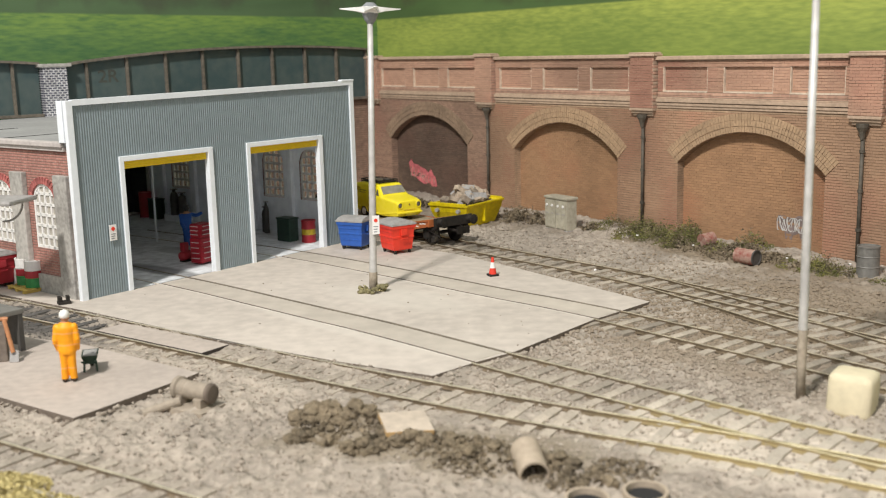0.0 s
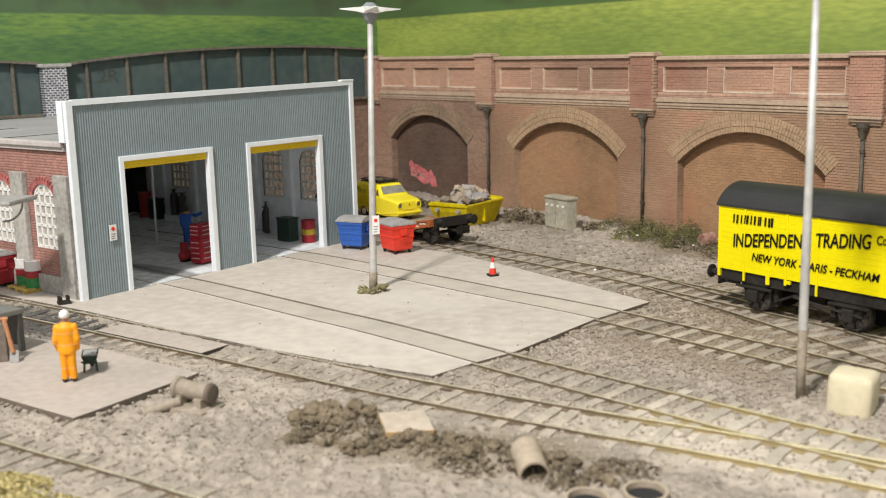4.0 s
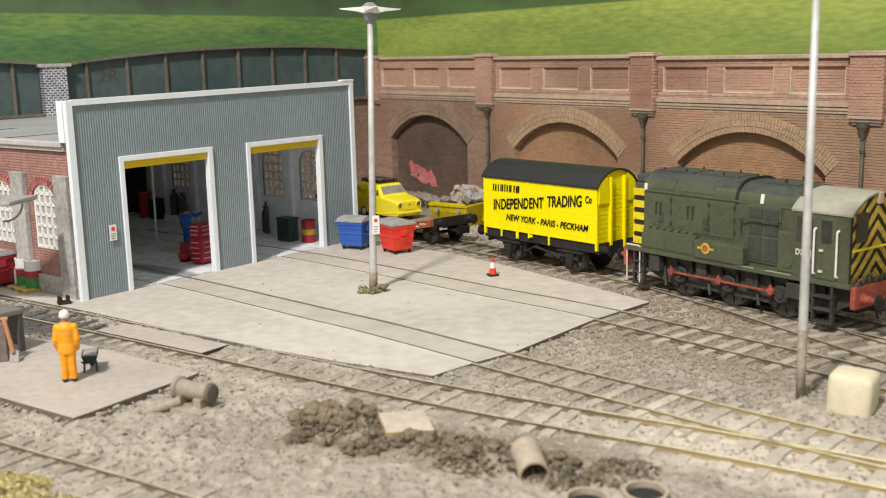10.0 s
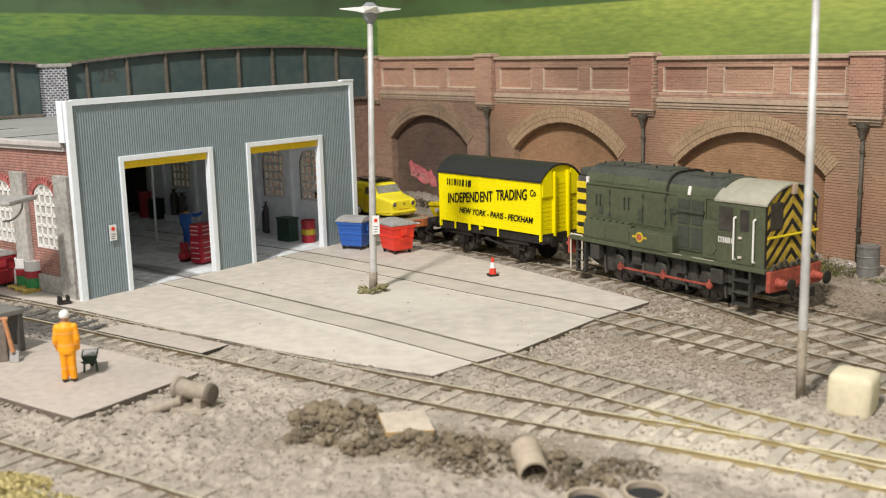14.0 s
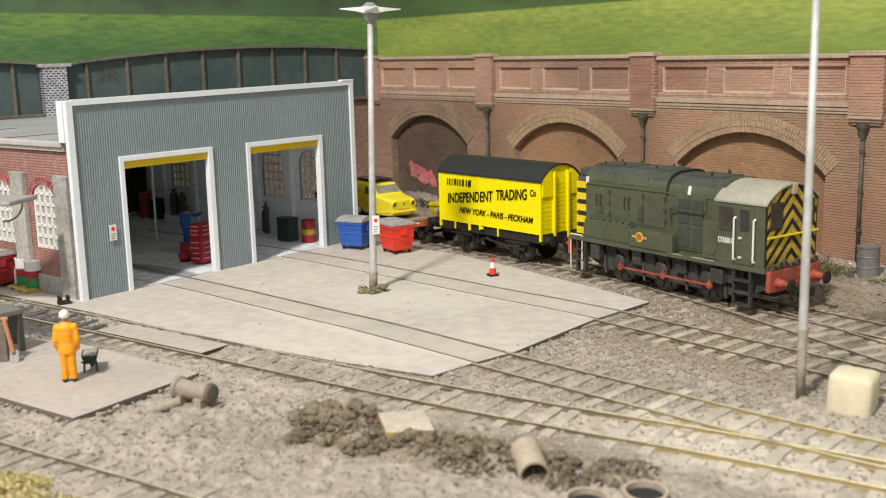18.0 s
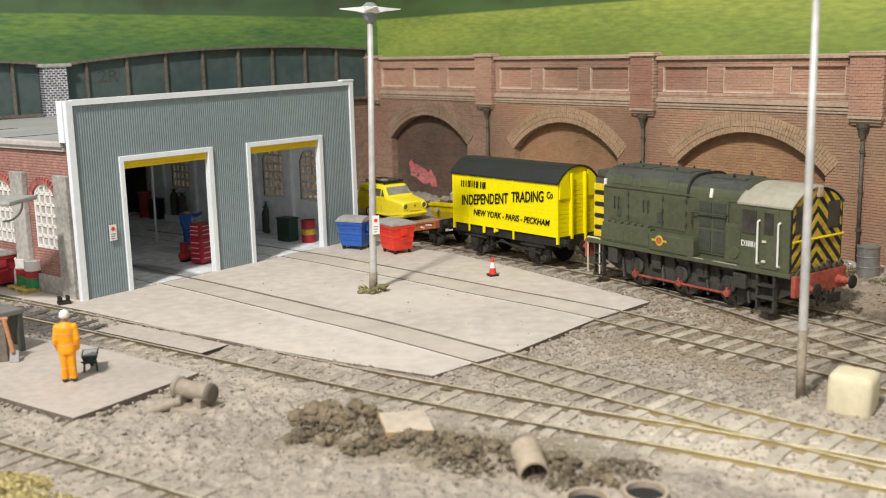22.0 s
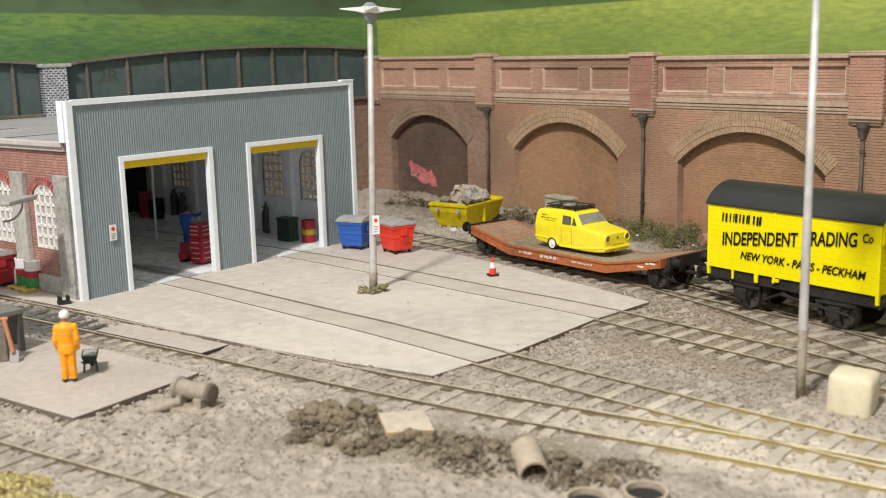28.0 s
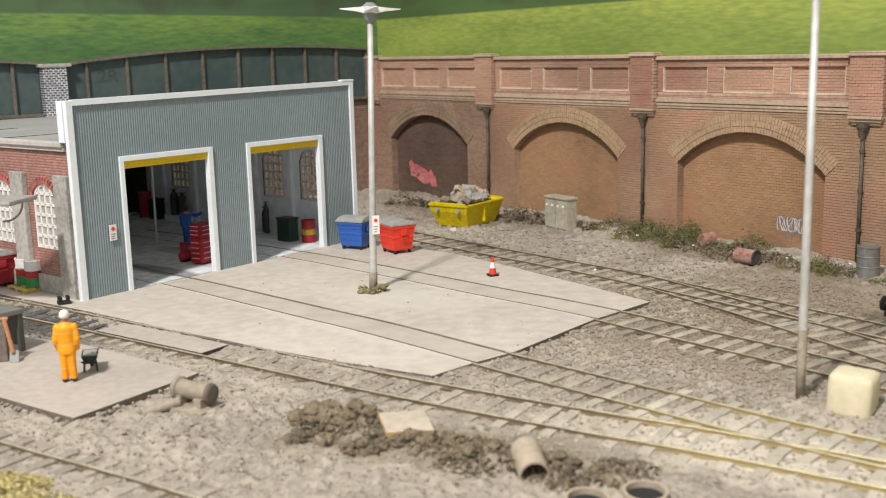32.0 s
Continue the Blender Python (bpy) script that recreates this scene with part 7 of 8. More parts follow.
# canopy reaching over the yard from the left
cp = thing("platform_canopy", "flat grey canopy slab on a curved bracket", "canopy", -166, 420, 0, -10)
part("roof_slab", bx(-60, 1.5, -16, 4, 44.6, 46.6, 0.9), M_LID, cp)
bm = bmesh.new()
for i in range(8):
    t0, t1 = math.pi / 2 * i / 8, math.pi / 2 * (i + 1) / 8
    rod(bm, (-12 + 9 * math.sin(t0), 0, 36.2 + 8.2 * (1 - math.cos(t0)) - 0 * t0), (-12 + 9 * math.sin(t1), 0, 36.2 + 8.2 * (1 - math.cos(t1))), 0.45, 8)
part("bracket", bm, M_LID, cp)
part("column", bx(-58, -55, -7, -4, 0, 44.6, 0.3), M_GREYSTONE, cp)

lev = thing("point_lever", "small black hand point lever beside the track", "lever", -158.6, 427.8, 0, 30)
part("base", bx(-2.6, 2.6, -2.0, 2.0, 0, 1.2, 0.2), M_BLACK, lev)
part("housing", bx(-2.4, -0.8, -1.6, 1.6, 1.2, 3.2, 0.2), M_BLACK, lev)
part("handle", bx(0.9, 2.2, -1.4, 1.4, 1.2, 3.4, 0.2), M_BLACK, lev)

# point motor beside the slab
pm = thing("point_motor", "dusty grey cylindrical point motor on a base plate", "machine", -74.4, 297.5, -2.2, -30)
pm.matrix_basis = pm.matrix_basis @ Matrix.Diagonal((0.86, 0.9, 0.93, 1))
part("base_plate", bx(-9, 9, -6.4, 5, -0.8, 1.2, 0.2), M_MACH, pm)
bm = bmesh.new()
lathe(bm, [(3.0, 0), (3.9, 0.4), (3.9, 2.0), (3.1, 2.4), (3.1, 5.0), (2.9, 5.2), (2.9, 15)], Matrix.Translation((-8.5, 0.5, 5.6)) @ Matrix.Rotation(radians(90), 4, "Y"), 22)
part("casing", bm, M_MACH, pm)
bm = bmesh.new()
lathe(bm, [(3.2, 0), (3.2, 1.2), (2.6, 1.6), (0.4, 1.7)], Matrix.Translation((6.4, 0.5, 5.6)) @ Matrix.Rotation(radians(90), 4, "Y"), 22)
part("end_cap", bm, M_CUT, pm, "dark end cover")
part("saddle", bx(2.0, 5.5, -3.2, 3.0, 1.0, 4.2, 0.3), M_MACH, pm)
part("saddle", bx(-8.0, -4.0, -2.5, 3.0, 1.0, 4.2, 0.3), M_MACH, pm)
bm = bmesh.new()
rod(bm, (-4, -3, 2.6), (-11, -13, 0.4), 1.5, 12)
part("drive_rod", bm, M_MACH, pm)

# spoil heap bits
bo = link("timber_board", bx(-6.4, 6.4, -6.4, 6.4, 0, 1.5, 0.2), [M_WOOD, M_WOODEND])
for p in bo.data.polygons:
    if abs(p.normal.z) < 0.4:
        p.material_index = 1
bo.matrix_basis = at(-11.1, 266.4, 2.0, 13, 5, 3)
tagged(bo, "pale timber board dumped on the spoil heap", "board")


def clay_pipe(label, m, r, h):
    t = thing("clay_pipe", label, "pipe", group="dumped clay pipes")
    t.matrix_basis = m
    bm = bmesh.new()
    lathe(bm, [(r * 0.86, 0.02), (r, 0), (r, h * 0.6), (r, h), (r * 0.86, h), (r * 0.82, h * 0.05)], None, 26)
    part("shell", bm, M_CLAY, t, smooth=False)
    # disc inside: earth in the long pipe, black for shade in short ones
    bm = bmesh.new()
    cyl(bm, r * 0.815, r * 0.815, 0.3, Matrix.Translation((0, 0, h * (0.64 if h < 8 else 0.5))), 24)
    part("filling", bm, M_DARK if h < 8 else M_SPOIL, t, "black disc for the shaded hollow" if h < 8 else "earth inside the pipe")
    return t


clay_pipe("dusty short clay pipe lying open-ended on ballast", at(19.4, 249.5, 1.2, 6, 100), 3.8, 12.0)
clay_pipe("dusty upright clay pipe end in the ballast", at(31.0, 221.8, -4.4, 0, 6), 5.2, 5.0)
clay_pipe("dusty upright clay pipe end in the ballast", at(44.7, 225.0, -4.4, 0, 4), 5.2, 5.0)
ib = link("plastic_tank", bx(-6.0, 6.0, -6.5, 6.5, 0, 12.7, 2.1), M_CREAM)
ib.matrix_basis = at(113.6, 281.4, -3.4, -34, -2, 2)
for p in ib.data.polygons:
    p.use_smooth = True
tagged(ib, "cream plastic tank block with rounded corners on the ballast", "tank")

# panel between the rails
line = [q for q in LINES["A"] if -128 < q[0].x < -80]
bm = bmesh.new()
sweep(bm, line, [(-6.4, -1.8), (6.4, -1.8), (6.4, -0.2), (-6.4, -0.2)])
panel = link("crossing_panel", bm, [M_CARD, M_SHADE_EDGE])
# panel sides painted near black for the shaded gap beneath
for q in panel.data.polygons:
    if abs(q.normal.z) < 0.5:
        q.material_index = 1
tagged(panel, "grey crossing panel laid between the rails", "panel", kind="structure")

# ---- in the shed ----
M_CHEST = mat("crimson_enamel", (0.42, 0.02, 0.035), 0.35, var=0.15)
tc_ = thing("tool_chest", "tall red mechanic's tool chest with drawers", "tool chest", -118.6, 510.0, -0.2, 60)
part("cabinet", bx(-4.6, 4.6, -3.6, 3.6, 0.8, 13.0, 0.3), M_CHEST, tc_)
part("top_box", bx(-4.2, 4.2, -3.2, 3.2, 13.0, 20.0, 0.3), M_CHEST, tc_)
for i, z in enumerate((2, 4.6, 7.2, 9.8, 13.8, 15.8, 17.8)):
    for rot in (0, 1):
        d = part("drawer", bx(-4.0, 4.0, -3.9, -3.4, z, z + 1.6, 0.1) if rot == 0 else bx(-4.9, -4.4, -3.0, 3.0, z, z + 1.6, 0.1), M_CHEST, tc_)
        part("pull", bx(-3.2, 3.2, -4.2, -3.9, z + 1.05, z + 1.3) if rot == 0 else bx(-5.2, -4.9, -2.4, 2.4, z + 1.05, z + 1.3), M_HELM, d)
jk = thing("air_compressor", "small red workshop compressor on the shed floor", "compressor", -128.4, 515.5, -0.2, 60)
bm = bmesh.new()
lathe(bm, [(0.9, 0), (2.2, 0.8), (2.5, 2.2), (2.5, 5.4), (2.2, 7.0), (0.9, 7.6)], Matrix.Translation((-3.8, 0, 3.0)) @ Matrix.Rotation(radians(90), 4, "Y"), 18)
part("tank", bm, M_DRED, jk)
part("motor", bx(-2.4, 1.2, -1.4, 1.4, 5.2, 9.6, 0.5), M_DRED, jk)
part("foot", bx(-2.4, 2.4, -2.0, 2.0, 0, 0.9, 0.2), M_BLACK, jk)
for i, (x, y, r, h) in enumerate(((157.4, 61.0, 1.6, 18.0), (160.0, 65.0, 1.8, 14.5), (159.0, 146.5, 2.6, 16.0), (160.3, 140.5, 2.6, 14.0))):
    p = SO + SD * x + SN * y
    g = thing("gas_bottle", "black gas bottle standing in the shed", "gas bottle", p.x, p.y, -0.2 if y < 100 else 3.6, group="gas bottles")
    bm = bmesh.new()
    lathe(bm, [(r, 0), (r, h * 0.72), (r * 0.8, h * 0.84), (r * 0.4, h * 0.9), (r * 0.4, h)], None, 16)
    part("cylinder", bm, M_DEND, g)
    bm = bmesh.new()
    rod(bm, (-r * 0.9, 0, h), (r * 0.9, 0, h), 0.4, 8)
    part("valve", bm, M_LID, g)
for x, y, a, h in ((145.8, 31.6, 6.2, 12.0), (158.0, 164.3, 5.6, 12.0)):
    p = SO + SD * x + SN * y
    c = thing("storage_box", "dark green metal storage box in the shed", "box", p.x, p.y, -0.2, 51, group="green storage boxes")
    part("body", bx(-a * 0.5, a * 0.6, -a * 0.8, a * 0.8, 0, h, 0.5), M_DGREEN, c)
    part("lid", bx(-a * 0.55, a * 0.65, -a * 0.85, a * 0.85, h, h + 1.0, 0.3), M_DGREEN, c)
drum("oil_drum", "red oil drum with a yellow label in the shed", at(-72.6, 562.5, -0.2), 3.8, 12.0, [(0, 0.36, M_DRED), (0.36, 0.6, M_WASP), (0.6, 1, M_DRED)])
p = SO + SD * 159.5 + SN * 177
drum("oil_drum", "red oil drum at the back of the shed", at(p.x, p.y, -0.2), 4.0, 16.0, [(0, 1, M_DRED)])


# ---- graffiti on the arch infill ----
def on_wall(s, z, out=0.0):
    return Matrix.Translation((WO + WD * s - WN * out) * MM + Vector((0, 0, z * MM))) @ pose(0, 0, 0, 0, 0, math.degrees(WA))


g = thing("graffiti", "ragged pink spray-painted shape on sooty brick", "graffiti")
g.matrix_basis = on_wall(-77, 14, -REC + 0.05)
bm = bmesh.new()
rg = random.Random(4)
prism(bm, [(-18, 7), (-15, 9.5), (-13, 6.5), (-8, 6), (-4, 4.5), (1, 3.5), (5, 1), (8, 4), (11, 0), (13.5, -2), (15, -8), (10, -8.5), (6, -6), (0, -7.5), (-6, -5.5), (-10, -3), (-15, -2.5), (-17, 2)], -0.16, 0.0, axis="y")
part("spray", bm, M_GPINK, g)
for i in range(9):
    bm = bmesh.new()
    x = -15 + i * 3.2
    rod(bm, (x, -0.15, 4.5 - i * 0.9), (x + rg.uniform(-1.5, 2.5), -0.15, -2.5 - i * 0.5 + rg.uniform(-1, 1)), 0.35, 6)
    part("stroke", bm, M_PINK, g)
g = thing("graffiti", "navy and white spray-painted scrawl on brick infill", "graffiti")
g.matrix_basis = on_wall(226.3, 11.4, -REC + 0.05)
bm = bmesh.new()
prism(bm, [(-10, 1), (-8, 5.6), (-4, 4), (0, 3.6), (3, 5.2), (8, 4.6), (10, 0), (8, -5), (6, -4), (4.6, -7), (3.4, -3.6), (0, -5), (-1, -9), (-2.4, -5), (-4, -7.5), (-5, -3), (-7, -2.6)], -0.14, 0.0, axis="y")
part("spray", bm, M_GBLUE, g)
for i in range(13):
    bm = bmesh.new()
    cx = -8.4 + i * 1.4
    pts = [(cx + 1.1 * math.cos(q * (1 + i % 3 * 0.35)) + rg.uniform(-0.3, 0.3), 0.4 + 3.5 * math.sin(q) - i * 0.05) for q in [i * 0.8 + j * 0.62 for j in range(9)]]
    for (a0, b0), (a1, b1) in zip(pts, pts[1:]):
        rod(bm, (a0, -0.14, b0), (a1, -0.14, b1), 0.2, 6)
    part("stroke", bm, M_GWHITE, g)


# ---- weeds, spoil, stones ----
def tuft_cloud(name, label, spots, leaf, materials, seed, kind="stuff", clumps=False):
    """Small crumpled leaf flakes scattered over lumps: (x, y, rx, ry, height, count)."""
    rg = random.Random(seed)
    verts, faces, idx = [], [], []
    for x, y, rx, ry, h, n in spots:
        heads = [(rg.uniform(0, 6.28), math.sqrt(rg.random()), rg.uniform(0.45, 1.15), rg.randrange(len(materials))) for _ in range(max(5, n // 55))]
        polar, own = [], []
        for _ in range(n):
            a, q, lift, m = rg.choice(heads)
            if clumps:
                ex, ey = q * math.cos(a) + rg.gauss(0, 0.17), q * math.sin(a) + rg.gauss(0, 0.17)
                polar.append((math.atan2(ey, ex), math.hypot(ex, ey)))
            else:
                polar.append((rg.uniform(0, 6.28), math.sqrt(rg.random())))
                lift = 1.0
            own.append((lift, m if clumps and rg.random() < 0.75 else rg.randrange(len(materials))))
        base = ground_height(np.array([x + rx * q * math.cos(a) for a, q in polar]), np.array([y + ry * q * math.sin(a) for a, q in polar]))
        for (a, q), g0, (lift, m) in zip(polar, base, own):
            px, py = x + rx * q * math.cos(a), y + ry * q * math.sin(a)
            pz = float(g0) + rg.random() ** 0.7 * h * lift * max(0.12, 1 - q * q) * rg.choice((1, 1, 0.7))
            s = leaf * rg.uniform(0.5, 1.3)
            u = Vector((rg.gauss(0, 1), rg.gauss(0, 1), rg.gauss(0, 1))).normalized()
            w = u.cross(Vector((rg.gauss(0, 1), rg.gauss(0, 1), rg.gauss(0, 1)))).normalized()
            c = Vector((px, py, pz))
            k = len(verts)
            verts += [(c + d) * MM for d in (-u * s, w * s * 0.55, u * s, -w * s * 0.55 + u.cross(w) * s * 0.5)]
            faces += [(k, k + 1, k + 2), (k, k + 2, k + 3)]
            idx += [m, m]
    me = bpy.data.meshes.new(name)
    me.from_pydata([tuple(v) for v in verts], [], faces)
    for m in materials:
        me.materials.append(m)
    me.polygons.foreach_set("material_index", idx)
    return tagged(new(name, me), label, "plants", kind=kind)


tuft_cloud("weeds", "olive and green weeds along the foot of the wall", [(96, 588, 12, 10, 9, 1520), (108, 570, 13, 10, 11, 2090), (118, 552, 13, 11, 11, 2090), (127, 540, 12, 9, 10, 1615), (136, 522, 11, 9, 6, 855), (131, 552, 9, 8, 10, 1140), (122, 536, 12, 9, 7, 1330), (104, 562, 12, 9, 8, 1330), (152, 517, 12, 10, 9, 1330),
           (146, 505, 9, 7, 5, 494), (171, 466, 10, 9, 10, 1368), (176, 457, 9, 7, 6, 608), (192, 436, 11, 8, 5, 722), (160, 480, 8, 7, 4, 380), (112, 560, 12, 12, 8, 1710), (128, 547, 12, 9, 7, 1330), (170, 463, 8, 8, 7, 760)], 0.5, [M_LEAF[0], M_LEAF[0], M_LEAF[1], M_LEAF[2], M_LEAF[3], M_SPOIL], 11, clumps=True)
tuft_cloud("scrub", "dark dusty scrub below the first arch", [(-25, 708, 14, 9, 9, 520), (-6, 690, 10, 8, 5, 260), (49, 626, 12, 12, 10, 900), (40, 640, 10, 8, 8, 420), (84, 588, 5, 6, 5, 150), (57, 612, 8, 7, 5, 220)], 1.0, [M_LEAF[2], M_SPOIL, M_SPOIL], 12, clumps=True)
tuft_cloud("dry_grass", "dry brown debris among the drums", [(140, 505, 14, 12, 2.2, 900), (152, 492, 14, 12, 2.6, 900), (130, 520, 10, 9, 2.2, 500), (165, 470, 8, 8, 2.0, 400), (122, 535, 10, 9, 3.0, 500), (148, 512, 10, 8, 5.0, 700)], 0.8, [M_LEAF[2], M_SPOIL], 13)
rg = random.Random(33)
bm = bmesh.new()
for mx, my, n in ((-34.0, 434.6, 12), (-26.6, 437.0, 14), (-30.5, 432.6, 7)):
    for i in range(n):
        r = rg.uniform(0.6, 1.3)
        lump(bm, (mx + rg.gauss(0, 1.3), my + rg.gauss(0, 1.0), rg.uniform(0.2, 2.4)), r, rg.randrange(9999), 0.9, 2)
tagged(link("moss_clump", bm, M_LEAF[1]), "clump of dry olive moss at the lamp post foot", "moss", kind="stuff")
tuft_cloud("moss", "tuft of dry moss round the foot of the lamp post", [(-33.5, 434.5, 3.2, 2.6, 3.2 + 2.6, 170), (-27.2, 437.5, 3.0, 3.0, 4.0 + 2.6, 190), (-30.5, 433.5, 4.5, 2.0, 1.6 + 2.4, 120)], 0.7, [M_LEAF[1], M_LEAF[2], M_STRAW], 14)
tuft_cloud("dry_grass", "dry grass at the corner of the shed", [(-166, 449, 5, 4, 2.4 + 2.6, 240), (-158, 441, 4, 3, 1.6 + 2.6, 140)], 0.7, [M_LEAF[2], M_LEAF[1]], 15)
tuft_cloud("spoil_clods", "dark crumbly spoil heap of earth and fibres", [(-35, 276, 8, 6, 1.4, 600), (-26, 272, 9, 6, 1.2, 600), (-20, 259, 9, 4, 1.2, 420), (3, 256, 14, 8, 1.2, 620), (23, 244, 9, 8, 1.6, 420), (42, 240, 9, 7, 1.2, 300), (30, 234, 7, 5, 1.5, 220), (8, 246, 12, 6, 0.8, 320)], 0.85,
           [M_SPOIL, M_SPOIL, M_SPOIL, M_LEAF[2]], 16)
rg = random.Random(21)
bm = bmesh.new()
for mx, my, sx, sy, n in ((-35, 279, 8, 5, 190), (-26, 275, 8, 5, 170), (-19, 260, 8, 4, 70), (-7, 258.5, 3.2, 2.0, 30), (-34, 268, 9, 4, 40), (2, 256, 12, 7, 50), (24, 246, 8, 7, 36), (34, 236, 10, 5, 30)):
    for i in range(n):
        a, q = rg.uniform(0, 6.28), math.sqrt(rg.random())
        x, y = mx + sx * q * math.cos(a), my + sy * q * math.sin(a)
        r = rg.uniform(0.35, 1.3) if i % 6 else rg.uniform(1.4, 2.5)
        lump(bm, (x, y, float(ground_height(np.array(x), np.array(y))) + r * 0.25), r, rg.randrange(9999), 0.75, 2)
tagged(link("earth_clods", bm, M_SPOIL), "crumbly brown clods of earth on the spoil heap", "earth", kind="stuff")
tuft_cloud("straw", "blurred yellow straw matting in the foreground", [(-108, 236, 13, 11, 2.2, 2600), (-95, 226, 12, 8, 1.8, 1500), (-84, 219, 9, 6, 1.2, 500), (-122, 243, 11, 9, 2.2, 2200)], 0.7, [M_STRAW], 17)


def stones(name, label, n, seed, area, size):
    """Loose angular stones on the ballast, joined."""
    rg = np.random.RandomState(seed)
    x = rg.uniform(area[0], area[1], n)
    y = rg.uniform(area[2], area[3], n)
    keep = ~(inside(x, y, APRON) | inside(x, y, SLAB))
    u = (x - SO.x) * SD.x + (y - SO.y) * SD.y
    w = (x - SO.x) * SN.x + (y - SO.y) * SN.y
    keep &= ~((u > -3) & (u < 172) & (w > -1))
    keep &= ((WO.x - x) * WN.x + (WO.y - y) * WN.y) > 2
    dw = (WO.x - x) * WN.x + (WO.y - y) * WN.y
    keep &= (dw > 46) | (rg.uniform(0, 1, n) < 0.25)
    x, y = x[keep], y[keep]
    z = ground_height(x, y)
    base = np.array([(1, 0, 0), (-1, 0, 0), (0, 1, 0), (0, -1, 0), (0, 0, 1), (0, 0, -1)], float)
    tri = np.array([(0, 2, 4), (2, 1, 4), (1, 3, 4), (3, 0, 4), (2, 0, 5), (1, 2, 5), (3, 1, 5), (0, 3, 5)])
    k = len(x)
    s = size * rg.uniform(0.45, 1.25, (k, 1, 1)) ** 1.5
    v = base[None] * rg.uniform(0.6, 1.3, (k, 6, 1)) * s
    a = rg.uniform(0, 6.28, k)
    c, sn = np.cos(a), np.sin(a)
    vx, vy = v[..., 0] * c[:, None] - v[..., 1] * sn[:, None], v[..., 0] * sn[:, None] + v[..., 1] * c[:, None]
    co = np.stack([vx + x[:, None], vy + y[:, None], v[..., 2] * 0.75 + z[:, None] + 0.3 * size], -1).reshape(-1, 3) * MM
    f = (tri[None] + 6 * np.arange(k)[:, None, None]).reshape(-1, 3)
    me = bpy.data.meshes.new(name)
    me.from_pydata(co.tolist(), [], f.tolist())
    me.materials.append(M_STONE)
    return tagged(new(name, me), label, "stones", kind="stuff")


rg = random.Random(79)
bm = bmesh.new()
for poly in (APRON, SLAB):
    mid = (sum(p[0] for p in poly) / len(poly), sum(p[1] for p in poly) / len(poly))
    for (ax, ay), (bx_, by) in zip(poly, poly[1:] + poly[:1]):
        ln = math.hypot(bx_ - ax, by - ay)
        for i in range(int(ln * 0.9)):
            f = rg.random()
            x, y = ax + (bx_ - ax) * f, ay + (by - ay) * f
            nx, ny = (by - ay) / ln, -(bx_ - ax) / ln
            if (x - mid[0]) * nx + (y - mid[1]) * ny < 0:
                nx, ny = -nx, -ny
            d = rg.uniform(0.3, 1.8)
            if 330 > x > -190 and 240 < y < 520 and rg.random() < 0.5 + 0.5 * math.sin(f * ln * 0.21) and not on_slab(Vector((x + nx * d, y + ny * d, 0))):
                lump(bm, (x + nx * d, y + ny * d, rg.uniform(-1.9, -0.75)), rg.uniform(0.4, 1.0), rg.randrange(9999), 0.8, 1)
tagged(link("edge_rubble", bm, M_STONE), "crumbled stone banked against the slab edges", "stones", kind="stuff")
rg = random.Random(78)
bm = bmesh.new()
for i in range(60):
    x, y = rg.uniform(-130, 60), rg.uniform(330, 520)
    if inside(np.array(x), np.array(y), APRON):
        lump(bm, (x, y, 0.1), rg.uniform(0.12, 0.4), i, 0.5, 1)
tagged(link("dirt_specks", bm, M_SPOIL), "dark specks of grit on the apron", "grit", kind="stuff")
rg = random.Random(77)
bm = bmesh.new()
for i in range(34):
    if i < 22:
        x, y = 96 + i * 4.0 + rg.gauss(0, 5), 575 - i * 5.4 + rg.gauss(0, 6)
    else:
        x, y = rg.uniform(20, 120), rg.uniform(400, 600)
    r = rg.uniform(0.35, 0.8)
    z = float(ground_height(np.array(x), np.array(y)))
    if not inside(np.array(x), np.array(y), APRON):
        lump(bm, (x, y, z + r * (0.5 if i % 3 else 3.5 * (i < 22) + 0.5)), r, i, 0.7, 1)
tagged(link("paper_litter", bm, M_HELM), "scattered scraps of white litter among the weeds", "litter", kind="stuff")
stones("loose_stones", "loose grey-brown ballast stones", 36000, 5, (-200, 200, 200, 640), 0.5)
stones("crushed_stones", "crisp crushed stones between the tracks", 14000, 6, (10, 160, 285, 440), 0.62)
stones("ballast_lumps", "larger lumps of ballast stone", 6000, 6, (-200, 200, 200, 640), 0.85)


# ---- brick courses of the retaining wall ----
def brick_verts(x0, x1, z0, z1, y0, y1):
    return [(x0, y0, z0), (x1, y0, z0), (x1, y0, z1), (x0, y0, z1), (x0, y1, z0), (x1, y1, z0), (x1, y1, z1), (x0, y1, z1)]


BRICK_FACES = ((0, 1, 2, 3), (4, 0, 3, 7), (1, 5, 6, 2), (3, 2, 6, 7), (4, 5, 1, 0))


